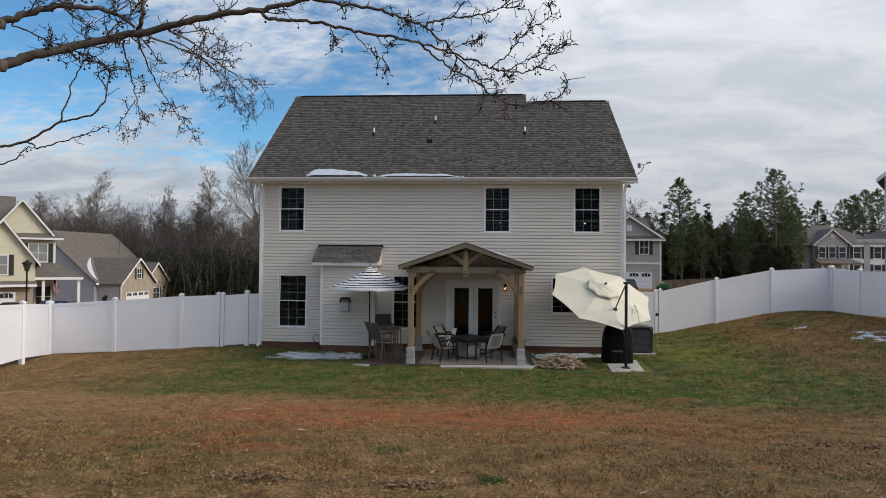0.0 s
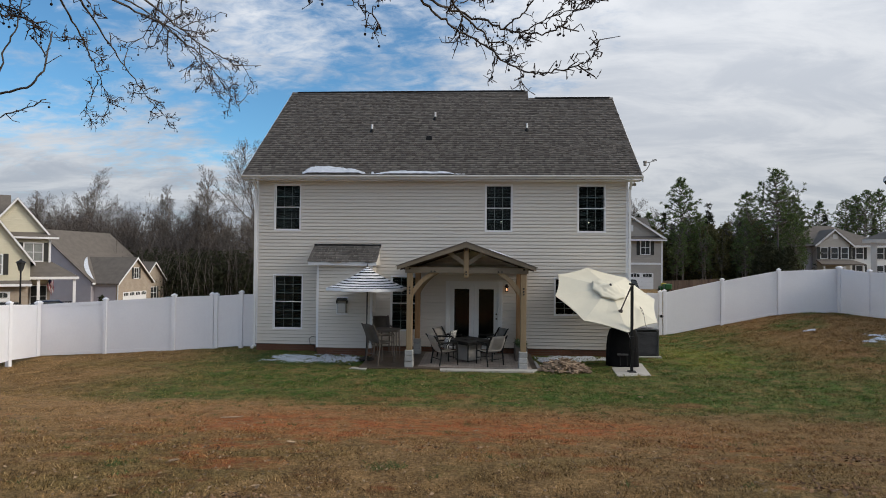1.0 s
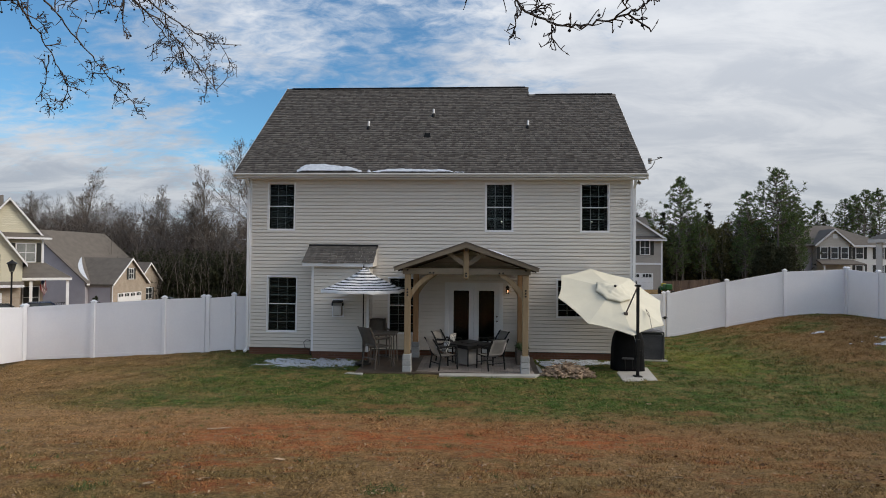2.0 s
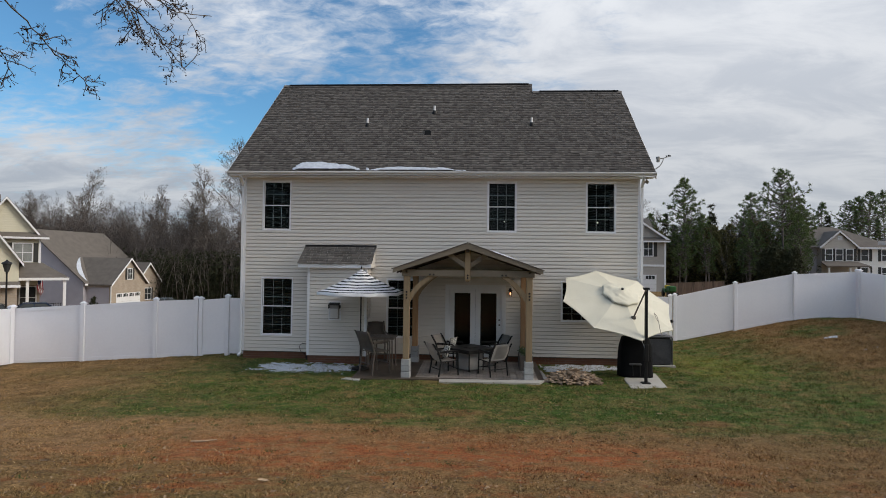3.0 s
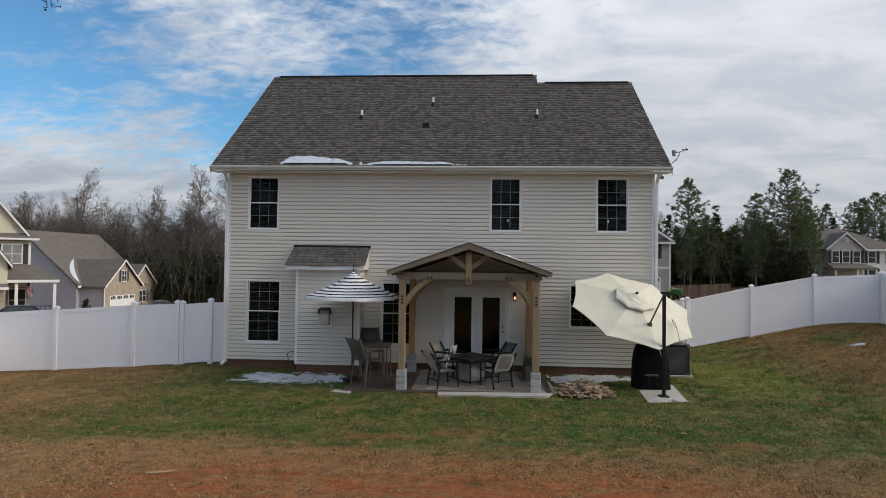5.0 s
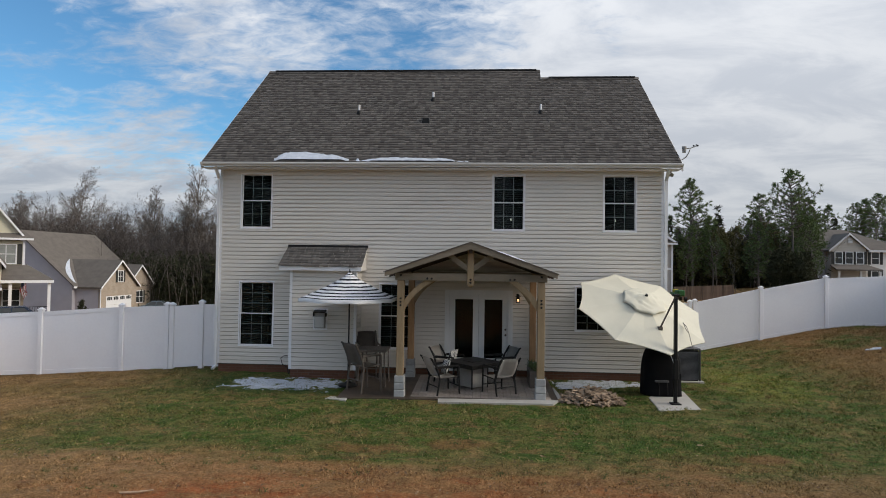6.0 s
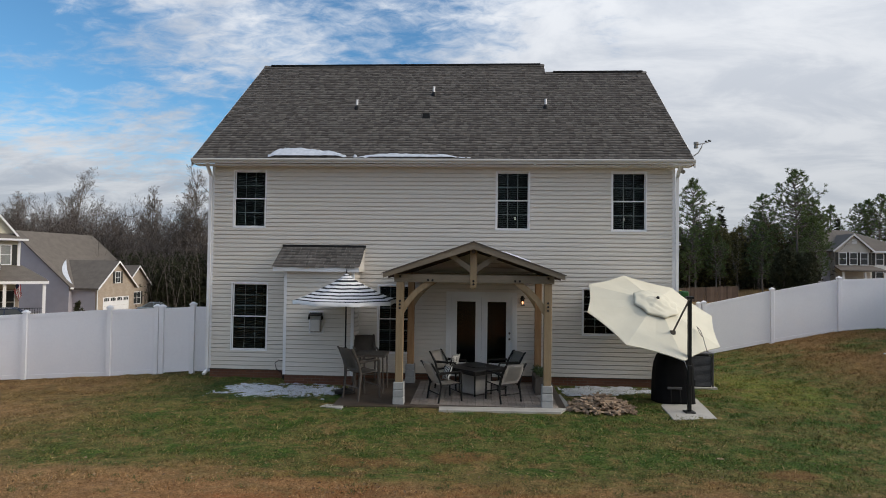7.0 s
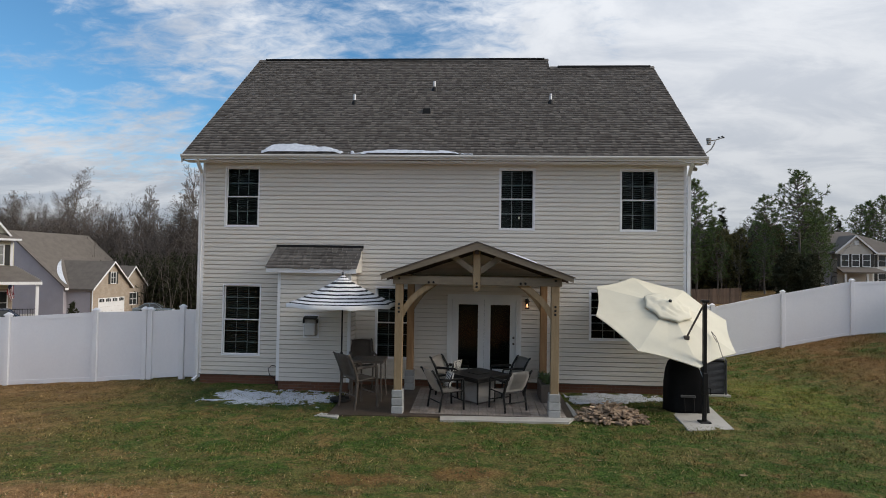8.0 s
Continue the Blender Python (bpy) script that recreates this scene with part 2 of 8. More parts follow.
def lawn_material(name, blade):
    """Winter lawn: dormant tan turf, green near the house, a worn band of red clay."""
    m = bpy.data.materials.new(name)
    m.use_nodes = True
    t = m.node_tree
    b = t.nodes["Principled BSDF"]
    co = t.nodes.new("ShaderNodeTexCoord")
    s = t.nodes.new("ShaderNodeSeparateXYZ")
    t.links.new(co.outputs["Object"], s.inputs[0])
    x, y, _ = s.outputs

    def nz(scale, detail=5.0, rough=0.6, stretch=(1, 1, 1)):
        mp = t.nodes.new("ShaderNodeMapping")
        mp.inputs["Scale"].default_value = stretch
        t.links.new(co.outputs["Object"], mp.inputs["Vector"])
        n = node(t, "ShaderNodeTexNoise", Scale=scale, Detail=detail, Roughness=rough)
        t.links.new(mp.outputs[0], n.inputs["Vector"])
        return n.outputs["Fac"]

    n_big, n_mid, n_small = nz(0.35, 4), nz(1.5, 7, 0.75), nz(8, 6, 0.8)
    n_wide = nz(0.9, 5, 0.65, (0.5, 1.1, 1))
    n_spot, n_fibre = nz(2.3, 6, 0.7, (0.75, 1.1, 1)), nz(26, 4, 0.75)
    fibre = step_up(t, n_fibre, 0.36, 0.66)
    # dormant turf: brown thatch with paler straw, redder where the soil shows through
    brown = blend(t, fibre, (0.112, 0.066, 0.028), (0.300, 0.188, 0.080))
    straw = blend(t, fibre, (0.205, 0.122, 0.050), (0.450, 0.280, 0.126))
    tan = blend(t, step_up(t, n_mid, 0.38, 0.66), brown, straw)
    tan = blend(t, maths(t, "MULTIPLY", step_up(t, n_big, 0.44, 0.64), 0.6), tan, blend(t, fibre, (0.100, 0.081, 0.025), (0.211, 0.158, 0.057)))
    tan = blend(t, maths(t, "MULTIPLY", step_up(t, n_spot, 0.55, 0.70), 0.7), tan, (0.135, 0.068, 0.032))
    # heavier, browner thatch towards the right-hand side of the yard
    tan = blend(t, maths(t, "MULTIPLY", step_up(t, maths(t, "ADD", x, maths(t, "MULTIPLY", n_big, 8.0)), 0.0, 9.0), 0.45), tan, blend(t, fibre, (0.115, 0.072, 0.030), (0.285, 0.190, 0.085)))
    # green strip between the worn band and the house, fading to the sides
    lush = blend(t, fibre, (0.026, 0.060, 0.010), (0.104, 0.158, 0.030))
    thin = blend(t, fibre, (0.076, 0.085, 0.020), (0.190, 0.174, 0.057))
    dry = blend(t, fibre, (0.169, 0.099, 0.040), (0.351, 0.220, 0.095))
    green = blend(t, step_up(t, n_spot, 0.43, 0.55), lush, thin)
    green = blend(t, maths(t, "MULTIPLY", step_up(t, n_mid, 0.52, 0.64), 0.7), green, dry)
    soil = step_up(t, maths(t, "ADD", maths(t, "MULTIPLY", n_spot, 0.55), maths(t, "MULTIPLY", n_wide, 0.45)), 0.57, 0.64)
    green = blend(t, maths(t, "MULTIPLY", soil, 0.6), green, blend(t, fibre, (0.125, 0.066, 0.034), (0.235, 0.135, 0.068)))
    # a fresh yellow-green patch by the air conditioner
    dx_, dy_ = maths(t, "SUBTRACT", x, 7.0), maths(t, "SUBTRACT", y, 20.6)
    near_ac = maths(t, "SUBTRACT", 1.0, step_up(t, maths(t, "ADD", maths(t, "MULTIPLY", dx_, dx_), maths(t, "MULTIPLY", maths(t, "MULTIPLY", dy_, dy_), 0.35)), 0.2, 3.0))
    green = blend(t, maths(t, "MULTIPLY", near_ac, maths(t, "MULTIPLY", step_up(t, n_small, 0.38, 0.56), 0.75)), green, (0.190, 0.200, 0.036))
    # bare red spots where the green has worn through
    for cx, cy, kx, ky in ((-0.45, 14.6, 1.6, 7.0), (4.5, 14.25, 2.2, 9.0), (-2.1, 14.2, 1.2, 8.0)):
        ex, ey_ = maths(t, "SUBTRACT", x, cx), maths(t, "SUBTRACT", y, cy)
        away = maths(t, "ADD", maths(t, "MULTIPLY", maths(t, "MULTIPLY", ex, ex), kx), maths(t, "MULTIPLY", maths(t, "MULTIPLY", ey_, ey_), ky))
        away = maths(t, "ADD", away, maths(t, "MULTIPLY", maths(t, "SUBTRACT", n_mid, 0.5), 3.5))
        worn = maths(t, "SUBTRACT", 1.0, step_up(t, away, 0.15, 1.0))
        green = blend(t, maths(t, "MULTIPLY", worn, 0.6), green, blend(t, fibre, (0.20, 0.072, 0.032), (0.27, 0.13, 0.06)))
    wob = maths(t, "MULTIPLY", maths(t, "SUBTRACT", n_wide, 0.5), 5.0)
    yy = maths(t, "ADD", y, wob)
    strip = maths(t, "MULTIPLY", step_up(t, yy, 12.2, 14.4), maths(t, "SUBTRACT", 1.0, step_up(t, yy, 27.5, 31)))
    strip = maths(t, "MULTIPLY", strip, step_up(t, maths(t, "ADD", x, wob), -11, -6.0))
    mound = maths(t, "MULTIPLY", maths(t, "MULTIPLY", step_up(t, x, 8.0, 11.0), step_up(t, y, 15.5, 18.5)), step_up(t, n_big, 0.33, 0.50))
    strip = maths(t, "MULTIPLY", strip, maths(t, "SUBTRACT", 1.0, maths(t, "MULTIPLY", mound, 0.85)))
    strip = maths(t, "MULTIPLY", strip, step_up(t, n_mid, 0.30, 0.44))
    far = step_up(t, y, 33, 40)
    col = blend(t, strip, tan, green)
    pale = maths(t, "MULTIPLY", maths(t, "MULTIPLY", step_up(t, yy, 8.8, 10.6), maths(t, "SUBTRACT", 1.0, step_up(t, yy, 12.4, 14.4))), maths(t, "SUBTRACT", 1.0, step_up(t, x, -4.5, 0.5)))
    col = blend(t, maths(t, "MULTIPLY", pale, 0.55), col, blend(t, fibre, (0.26, 0.155, 0.07), (0.46, 0.29, 0.14)))
    # worn band of red clay: a reddish stain with bare streaks and spots in it
    yb = maths(t, "ADD", yy, maths(t, "MULTIPLY", maths(t, "SUBTRACT", maths(t, "ADD", n_spot, n_big), 1.0), 7.0))
    band = maths(t, "MULTIPLY", step_up(t, yb, 7.4, 10.4), maths(t, "SUBTRACT", 1.0, step_up(t, yb, 11.4, 13.6)))
    reach = maths(t, "MULTIPLY", step_up(t, x, -7.5, -3.6), maths(t, "SUBTRACT", 1.0, step_up(t, x, 1.5, 7.0)))
    stain = maths(t, "MULTIPLY", band, maths(t, "ADD", maths(t, "MULTIPLY", reach, 0.75), 0.2))
    stain = maths(t, "MAXIMUM", stain, maths(t, "MULTIPLY", mound, 0.55))
    stain = maths(t, "MULTIPLY", stain, maths(t, "SUBTRACT", 1.0, far))
    col = blend(t, maths(t, "MULTIPLY", stain, 0.66), col, blend(t, fibre, (0.215, 0.094, 0.036), (0.397, 0.209, 0.087)))
    bare = maths(t, "MULTIPLY", maths(t, "MULTIPLY", band, reach), step_up(t, maths(t, "ADD", maths(t, "MULTIPLY", n_spot, 0.6), maths(t, "MULTIPLY", n_wide, 0.5)), 0.53, 0.63))
    loose = maths(t, "MULTIPLY", maths(t, "MULTIPLY", step_up(t, n_spot, 0.62, 0.72), maths(t, "SUBTRACT", 1.0, step_up(t, y, 12, 15))), 0.55)
    yc = maths(t, "ADD", y, maths(t, "MULTIPLY", maths(t, "SUBTRACT", n_big, 0.5), 2.2))
    core = maths(t, "MULTIPLY", step_up(t, yc, 9.5, 10.5), maths(t, "SUBTRACT", 1.0, step_up(t, yc, 11.1, 12.1)))
    core = maths(t, "MULTIPLY", core, maths(t, "MULTIPLY", step_up(t, x, -5.6, -3.8), maths(t, "SUBTRACT", 1.0, step_up(t, x, 1.6, 4.4))))
    core = maths(t, "MULTIPLY", core, step_up(t, maths(t, "ADD", maths(t, "MULTIPLY", n_spot, 0.5), maths(t, "MULTIPLY", n_mid, 0.5)), 0.42, 0.56))
    bare = maths(t, "MAXIMUM", maths(t, "MULTIPLY", bare, 0.75), core)
    clay_f = maths(t, "MULTIPLY", maths(t, "MAXIMUM", bare, loose), maths(t, "ADD", maths(t, "MULTIPLY", maths(t, "SUBTRACT", 1.0, fibre), 0.6), 0.4))
    clay = blend(t, step_up(t, n_small, 0.35, 0.7), (0.43, 0.105, 0.030), (0.26, 0.068, 0.023))
    col = blend(t, maths(t, "MULTIPLY", clay_f, 0.75 if blade else 0.95), col, clay)
    # clumps of denser and thinner turf
    clump = maths(t, "ADD", maths(t, "MULTIPLY", step_up(t, nz(4.5, 6, 0.75), 0.32, 0.68), 0.5), 0.73)
    cg = t.nodes.new("ShaderNodeCombineColor")
    for i in range(3):
        t.links.new(clump, cg.inputs[i])
    col = blend(t, 1.0, col, cg.outputs[0], "MULTIPLY")
    if blade:
        r = t.nodes.new("ShaderNodeNewGeometry").outputs["Random Per Island"]
        k = maths(t, "ADD", maths(t, "MULTIPLY", r, 1.3), 0.36)
        dead = maths(t, "MULTIPLY", step_up(t, maths(t, "FRACT", maths(t, "MULTIPLY", r, 37.0)), 0.86, 0.90), 0.65)
        col = blend(t, dead, col, (0.46, 0.33, 0.17))
        g = t.nodes.new("ShaderNodeCombineColor")
        for i in range(3):
            t.links.new(k, g.inputs[i])
        col = blend(t, 1.0, col, g.outputs[0], "MULTIPLY")
    t.links.new(col, b.inputs["Base Color"])
    b.inputs["Roughness"].default_value = 0.95
    b.inputs["Specular IOR Level"].default_value = 0.15
    if not blade:
        bp = node(t, "ShaderNodeBump", Strength=0.9, Distance=0.05)
        t.links.new(maths(t, "ADD", n_small, nz(40, 4, 0.7)), bp.inputs["Height"])
        t.links.new(bp.outputs[0], b.inputs["Normal"])
    return m


M_LAWN, M_BLADE = lawn_material("lawn", False), lawn_material("lawn_blades", True)

# ---- mesh tools ----
PLACE = {}


def thing(name, label, category, at=(0, 0, 0), group="", kind="", turn=0):
    """An Empty at a thing's base, which parents its parts."""
    ob = new(name)
    ob.empty_display_size = 0.2
    ob.matrix_basis = pose(*at, 0, 0, turn)
    PLACE[ob.name] = ob.matrix_basis.copy()
    return tagged(ob, label, category, group, kind)


def finish(name, bm, mat, smooth=False):
    me = bpy.data.meshes.new(name)
    bmesh.ops.recalc_face_normals(bm, faces=bm.faces)
    bm.to_mesh(me)
    bm.free()
    for m in mat if isinstance(mat, (list, tuple)) else [mat]:
        me.materials.append(m)
    if smooth:
        me.shade_smooth()
    return me


def part(name, bm, mat, parent, label="", local=False, smooth=False, kind=""):
    """Links a bmesh as one mesh under a thing or a part. Corners are in the world's metres unless local."""
    me = bm if isinstance(bm, bpy.types.Mesh) else finish(name, bm, mat, smooth)
    m = PLACE.get(parent.name, Matrix())
    if not local and m != Matrix():
        me.transform(m.inverted())
    ob = new(name, me)
    ob.parent = parent
    PLACE[ob.name] = m
    return tagged(ob, label, kind=kind)


def solo(name, bm, mat, label, category, at=(0, 0, 0), group="", kind="", smooth=False):
    """A thing that is one mesh, with its origin at its base."""
    me = bm if isinstance(bm, bpy.types.Mesh) else finish(name, bm, mat, smooth)
    me.transform(Matrix.Translation(-Vector(at)))
    ob = new(name, me)
    ob.location = at
    return tagged(ob, label, category, group, kind)


def B():
    return bmesh.new()


def hexa(bm, c, mi=0):
    """A box from its eight corners: four below and four above, in the same turn."""
    v = [bm.verts.new(p) for p in c]
    for f in ((3, 2, 1, 0), (4, 5, 6, 7), (0, 1, 5, 4), (1, 2, 6, 5), (2, 3, 7, 6), (3, 0, 4, 7)):
        bm.faces.new([v[i] for i in f]).material_index = mi
    return v


def bx(bm, a, b, mi=0):
    (x0, y0, z0), (x1, y1, z1) = a, b
    return hexa(bm, ((x0, y0, z0), (x1, y0, z0), (x1, y1, z0), (x0, y1, z0), (x0, y0, z1), (x1, y0, z1), (x1, y1, z1), (x0, y1, z1)), mi)


def soft(bm, a, b, r=0.01, mi=0):
    """A box with its edges rounded off."""
    t = bmesh.new()
    bx(t, a, b)
    bmesh.ops.bevel(t, geom=t.edges[:], offset=r, segments=1, affect="EDGES")
    me = bpy.data.meshes.new("t")
    t.to_mesh(me)
    t.free()
    bm.from_mesh(me)
    bpy.data.meshes.remove(me)


def beam(bm, p, q, w, h, up=(0, 0, 1), mi=0):
    """A straight bar from p to q, w wide and h deep."""
    p, q = Vector(p), Vector(q)
    d = (q - p).normalized()
    s = d.cross(Vector(up))
    s = s.normalized() if s.length > 1e-4 else Vector((1, 0, 0))
    u = s.cross(d).normalized()
    s, u = s * w / 2, u * h / 2
    return hexa(bm, (p - s - u, p + s - u, p + s + u, p - s + u, q - s - u, q + s - u, q + s + u, q - s + u), mi)


def tube(bm, pts, r, n=8, cap=True, mi=0):
    """A round bar along points; r is one radius or one for each point."""
    pts = [Vector(p) for p in pts]
    rs = r if isinstance(r, (list, tuple)) else [r] * len(pts)
    rings, side = [], None
    for i, p in enumerate(pts):
        d = (pts[min(i + 1, len(pts) - 1)] - pts[max(i - 1, 0)]).normalized()
        if side is None:
            side = d.cross(Vector((0, 0, 1)))
            side = d.cross(Vector((0, 1, 0))) if side.length < 1e-3 else side
        side = (side - d * side.dot(d)).normalized()
        o = d.cross(side)
        rings.append([bm.verts.new(p + (side * math.cos(2 * math.pi * k / n) + o * math.sin(2 * math.pi * k / n)) * rs[i]) for k in range(n)])
    for a, b in zip(rings, rings[1:]):
        for k in range(n):
            bm.faces.new((a[k], a[(k + 1) % n], b[(k + 1) % n], b[k])).material_index = mi
    if cap:
        bm.faces.new(rings[0][::-1]).material_index = mi
        bm.faces.new(rings[-1]).material_index = mi


def lathe(bm, profile, at=(0, 0, 0), n=20, mi=0):
    """A turned form: (radius, height) pairs, round the upright through at."""
    c = Vector(at)
    rings = [[bm.verts.new(c + Vector((r * math.cos(2 * math.pi * k / n), r * math.sin(2 * math.pi * k / n), z))) for k in range(n)] for r, z in profile]
    for a, b in zip(rings, rings[1:]):
        for k in range(n):
            bm.faces.new((a[k], a[(k + 1) % n], b[(k + 1) % n], b[k])).material_index = mi
    bm.faces.new(rings[0][::-1])
    bm.faces.new(rings[-1])


def ring(bm, a, b, c, d, w, y0, y1):
    """A rectangular frame in the x-z plane, w wide, as one closed piece."""
    rows = []
    for y in (y0, y1):
        for k in (0.0, w):
            rows.append([bm.verts.new(p) for p in ((a + k, y, c + k), (b - k, y, c + k), (b - k, y, d - k), (a + k, y, d - k))])
    for i, j in ((0, 1), (1, 3), (3, 2), (2, 0)):
        for k in range(4):
            bm.faces.new((rows[i][k], rows[i][(k + 1) % 4], rows[j][(k + 1) % 4], rows[j][k]))


def quad(bm, *c, mi=0):
    f = bm.faces.new([bm.verts.new(p) for p in c])
    f.material_index = mi
    return f


def raw_mesh(name, verts, faces, mat):
    """A mesh from arrays, for very many small pieces; all faces have the same number of corners."""
    verts, faces = np.asarray(verts, np.float32), np.asarray(faces, np.int32)
    me = bpy.data.meshes.new(name)
    k = faces.shape[1]
    me.vertices.add(len(verts))
    me.vertices.foreach_set("co", verts.ravel())
    me.loops.add(faces.size)
    me.loops.foreach_set("vertex_index", faces.ravel())
    me.polygons.add(len(faces))
    me.polygons.foreach_set("loop_start", np.arange(0, faces.size, k, dtype=np.int32))
    for m in mat if isinstance(mat, (list, tuple)) else [mat]:
        me.materials.append(m)
    me.update(calc_edges=True)
    me.validate()
    return me


def sstep(lo, hi, v):
    t = np.clip((v - lo) / (hi - lo), 0, 1)
    return t * t * (3 - 2 * t)


GROUND_Y = (-40, -8, 0, 7.4, 8.3, 10.0, 10.8, 14, 18, 20.6, 30, 60, 120, 2500)
GROUND_Z = (1.9, 1.6, 1.30, 0.66, 0.53, 0.28, 0.14, -0.20, -0.168, -0.15, -0.25, 0.1, 0.1, 0.1)


def gz(x, y):
    """The ground's height."""
    x, y = np.asarray(x, float), np.asarray(y, float)
    z = np.interp(y, GROUND_Y, GROUND_Z)
    z = z - 0.44 * sstep(-7.5, -16, x) * sstep(10, 20, y)
    z = z + 1.10 * sstep(6.8, 14.0, x) * sstep(11, 25, y) * (1 - sstep(28, 45, y))
    z = z - 3.6 * sstep(21, 80, y) * sstep(2, -32, x)
    z = z + 1.3 * sstep(20, 45, x) * sstep(35, 80, y)
    return z


def ground_at(x, y):
    return float(gz(x, y))

# ---- trees ----
def prisms(segs, n=4):
    """Tapered bars (p, q, r0, r1) as arrays of corners and four-sided faces."""
    p, q = np.array([s[0] for s in segs], float), np.array([s[1] for s in segs], float)
    r0, r1 = np.array([s[2] for s in segs]), np.array([s[3] for s in segs])
    d = q - p
    d /= np.linalg.norm(d, axis=1, keepdims=True) + 1e-9
    ref = np.where(np.abs(d[:, 2:3]) > 0.9, (1.0, 0, 0), (0, 0, 1.0))
    s = np.cross(d, ref)
    s /= np.linalg.norm(s, axis=1, keepdims=True) + 1e-9
    o = np.cross(d, s)
    ang = np.arange(n) * 2 * np.pi / n
    ring = s[:, None] * np.cos(ang)[None, :, None] + o[:, None] * np.sin(ang)[None, :, None]
    v = np.concatenate((p[:, None] + ring * r0[:, None, None], q[:, None] + ring * r1[:, None, None]), 1).reshape(-1, 3)
    k = np.arange(n)
    f = np.stack((k, (k + 1) % n, (k + 1) % n + n, k + n), -1)
    return v, (np.arange(len(segs))[:, None, None] * 2 * n + f[None]).reshape(-1, 4)


def slivers(r, segs, least):
    """Fine twigs, one tapered sliver each."""
    p, q = np.array([s[0] for s in segs]), np.array([s[1] for s in segs])
    w = np.maximum([s[2] for s in segs], least)
    s = np.cross(q - p, r.normal(size=p.shape))
    s *= (w / (np.linalg.norm(s, axis=1) + 1e-9))[:, None] * 1.25
    v = np.stack((p - s, p + s, q + (q - p) * 0.15), 1).reshape(-1, 3)
    return v, np.arange(len(v)).reshape(-1, 3)


def turned(r, d, spread):
    """A direction that leaves d by about spread radians."""
    a = np.cross(d, r.normal(size=3))
    a /= np.linalg.norm(a) + 1e-9
    k = np.cos(spread) * d + np.sin(spread) * a
    return k / np.linalg.norm(k)


def grow(r, segs, p, d, length, rad, depth, rise=0.15, kids=(2, 4), bend=0.18, parts=3, spread=(0.4, 0.9), shrink=0.62, thin=0.55):
    """Adds a limb and what grows from it."""
    for i in range(parts):
        q = p + d * length / parts
        r1 = rad * (1 - 0.45 / parts)
        segs.append((p, q, rad, r1))
        p, rad = q, r1
        d = d + r.normal(size=3) * bend + np.array((0, 0, rise))
        d /= np.linalg.norm(d)
        if depth > 0 and i > 0 or depth > 0 and parts < 3:
            for _ in range(r.integers(*kids)):
                grow(r, segs, p, turned(r, d, r.uniform(*spread)), length * shrink * r.uniform(0.7, 1.1), rad * thin, depth - 1, rise, kids, bend, parts, spread, shrink, thin)


def shoot(r, segs, p, d, length, rad, depth, rise=0.035):
    """A straight-growing branch with side shoots along it, each shorter towards the tip."""
    n = max(3, min(9, int(2 + length * 4))) if depth else 2
    for i in range(n):
        q = p + d * length / n
        r1 = rad * (1 - 0.75 / n)
        segs.append((p, q, rad, r1))
        p, rad = q, r1
        d = d + r.normal(size=3) * 0.07 + (0, 0, rise)
        d /= np.linalg.norm(d)
        if depth and i < n - 1 and r.uniform() < 0.9:
            for _ in range(1 + (r.uniform() < 0.35)):
                shoot(r, segs, p, turned(r, d, r.uniform(0.45, 0.85)), length * (0.62 * (1 - (i + 1) / n) + 0.16) * r.uniform(0.7, 1.1), rad * 0.6, depth - 1, rise)


def winter_tree_segs(seed, height, wide, limbs=24, depth=3, base=0.28):
    """A leafless hardwood: a leader to the top, and rising limbs that fill an oval crown."""
    r = np.random.default_rng(seed)
    trunk, crown = [], []
    p, d, rad = np.zeros(3), np.array((0, 0, 1.0)), height * 0.0105
    n, line = 14, [np.zeros(3)]
    for i in range(n):
        q = p + d * height * 0.80 / n
        trunk.append((p, q, rad, rad * 0.87))
        p, rad = q, rad * 0.87
        line.append(p)
        d = d + r.normal(size=3) * (0.05, 0.05, 0)
        d /= np.linalg.norm(d)
    for k in range(limbs):
        f = base + (0.97 - base) * (k + r.uniform(0, 0.8)) / limbs
        g = (f - base) / (1 - base)
        a = 2.4 * k + r.normal() * 0.35
        lift = 1.0 - 0.62 * g + r.normal() * 0.12
        i = min(int(f * n), n - 1)
        at = line[i] + (line[i + 1] - line[i]) * (f * n - i)
        ln = height * wide * (0.45 + 1.1 * math.sin(math.pi * min(1, g + 0.22) * 0.82)) * r.uniform(0.65, 1.15) * (1 - 0.12 * g)
        d = np.array((math.cos(a) * math.sin(lift), math.sin(a) * math.sin(lift), math.cos(lift)))
        shoot(r, crown, at, d, ln, height * 0.0042 * (1 - 0.6 * g), depth)
    return trunk, crown


def fans(r, centres, count, size, width, up=0.0, flat=1.0):
    """Thin leaves or needles round centres, as triangles."""
    c = np.repeat(np.asarray(centres, float), count, 0)
    d = r.normal(size=c.shape) * (1, 1, flat) + (0, 0, up)
    d /= np.linalg.norm(d, axis=1, keepdims=True) + 1e-9
    s = np.cross(d, r.normal(size=c.shape))
    s /= np.linalg.norm(s, axis=1, keepdims=True) + 1e-9
    ln = size * r.uniform(0.6, 1.2, (len(c), 1))
    a, b, t = c - s * width + d * ln * 0.05, c + s * width + d * ln * 0.05, c + d * ln
    v = np.stack((a, b, t), 1).reshape(-1, 3)
    return v, np.arange(len(v)).reshape(-1, 3)


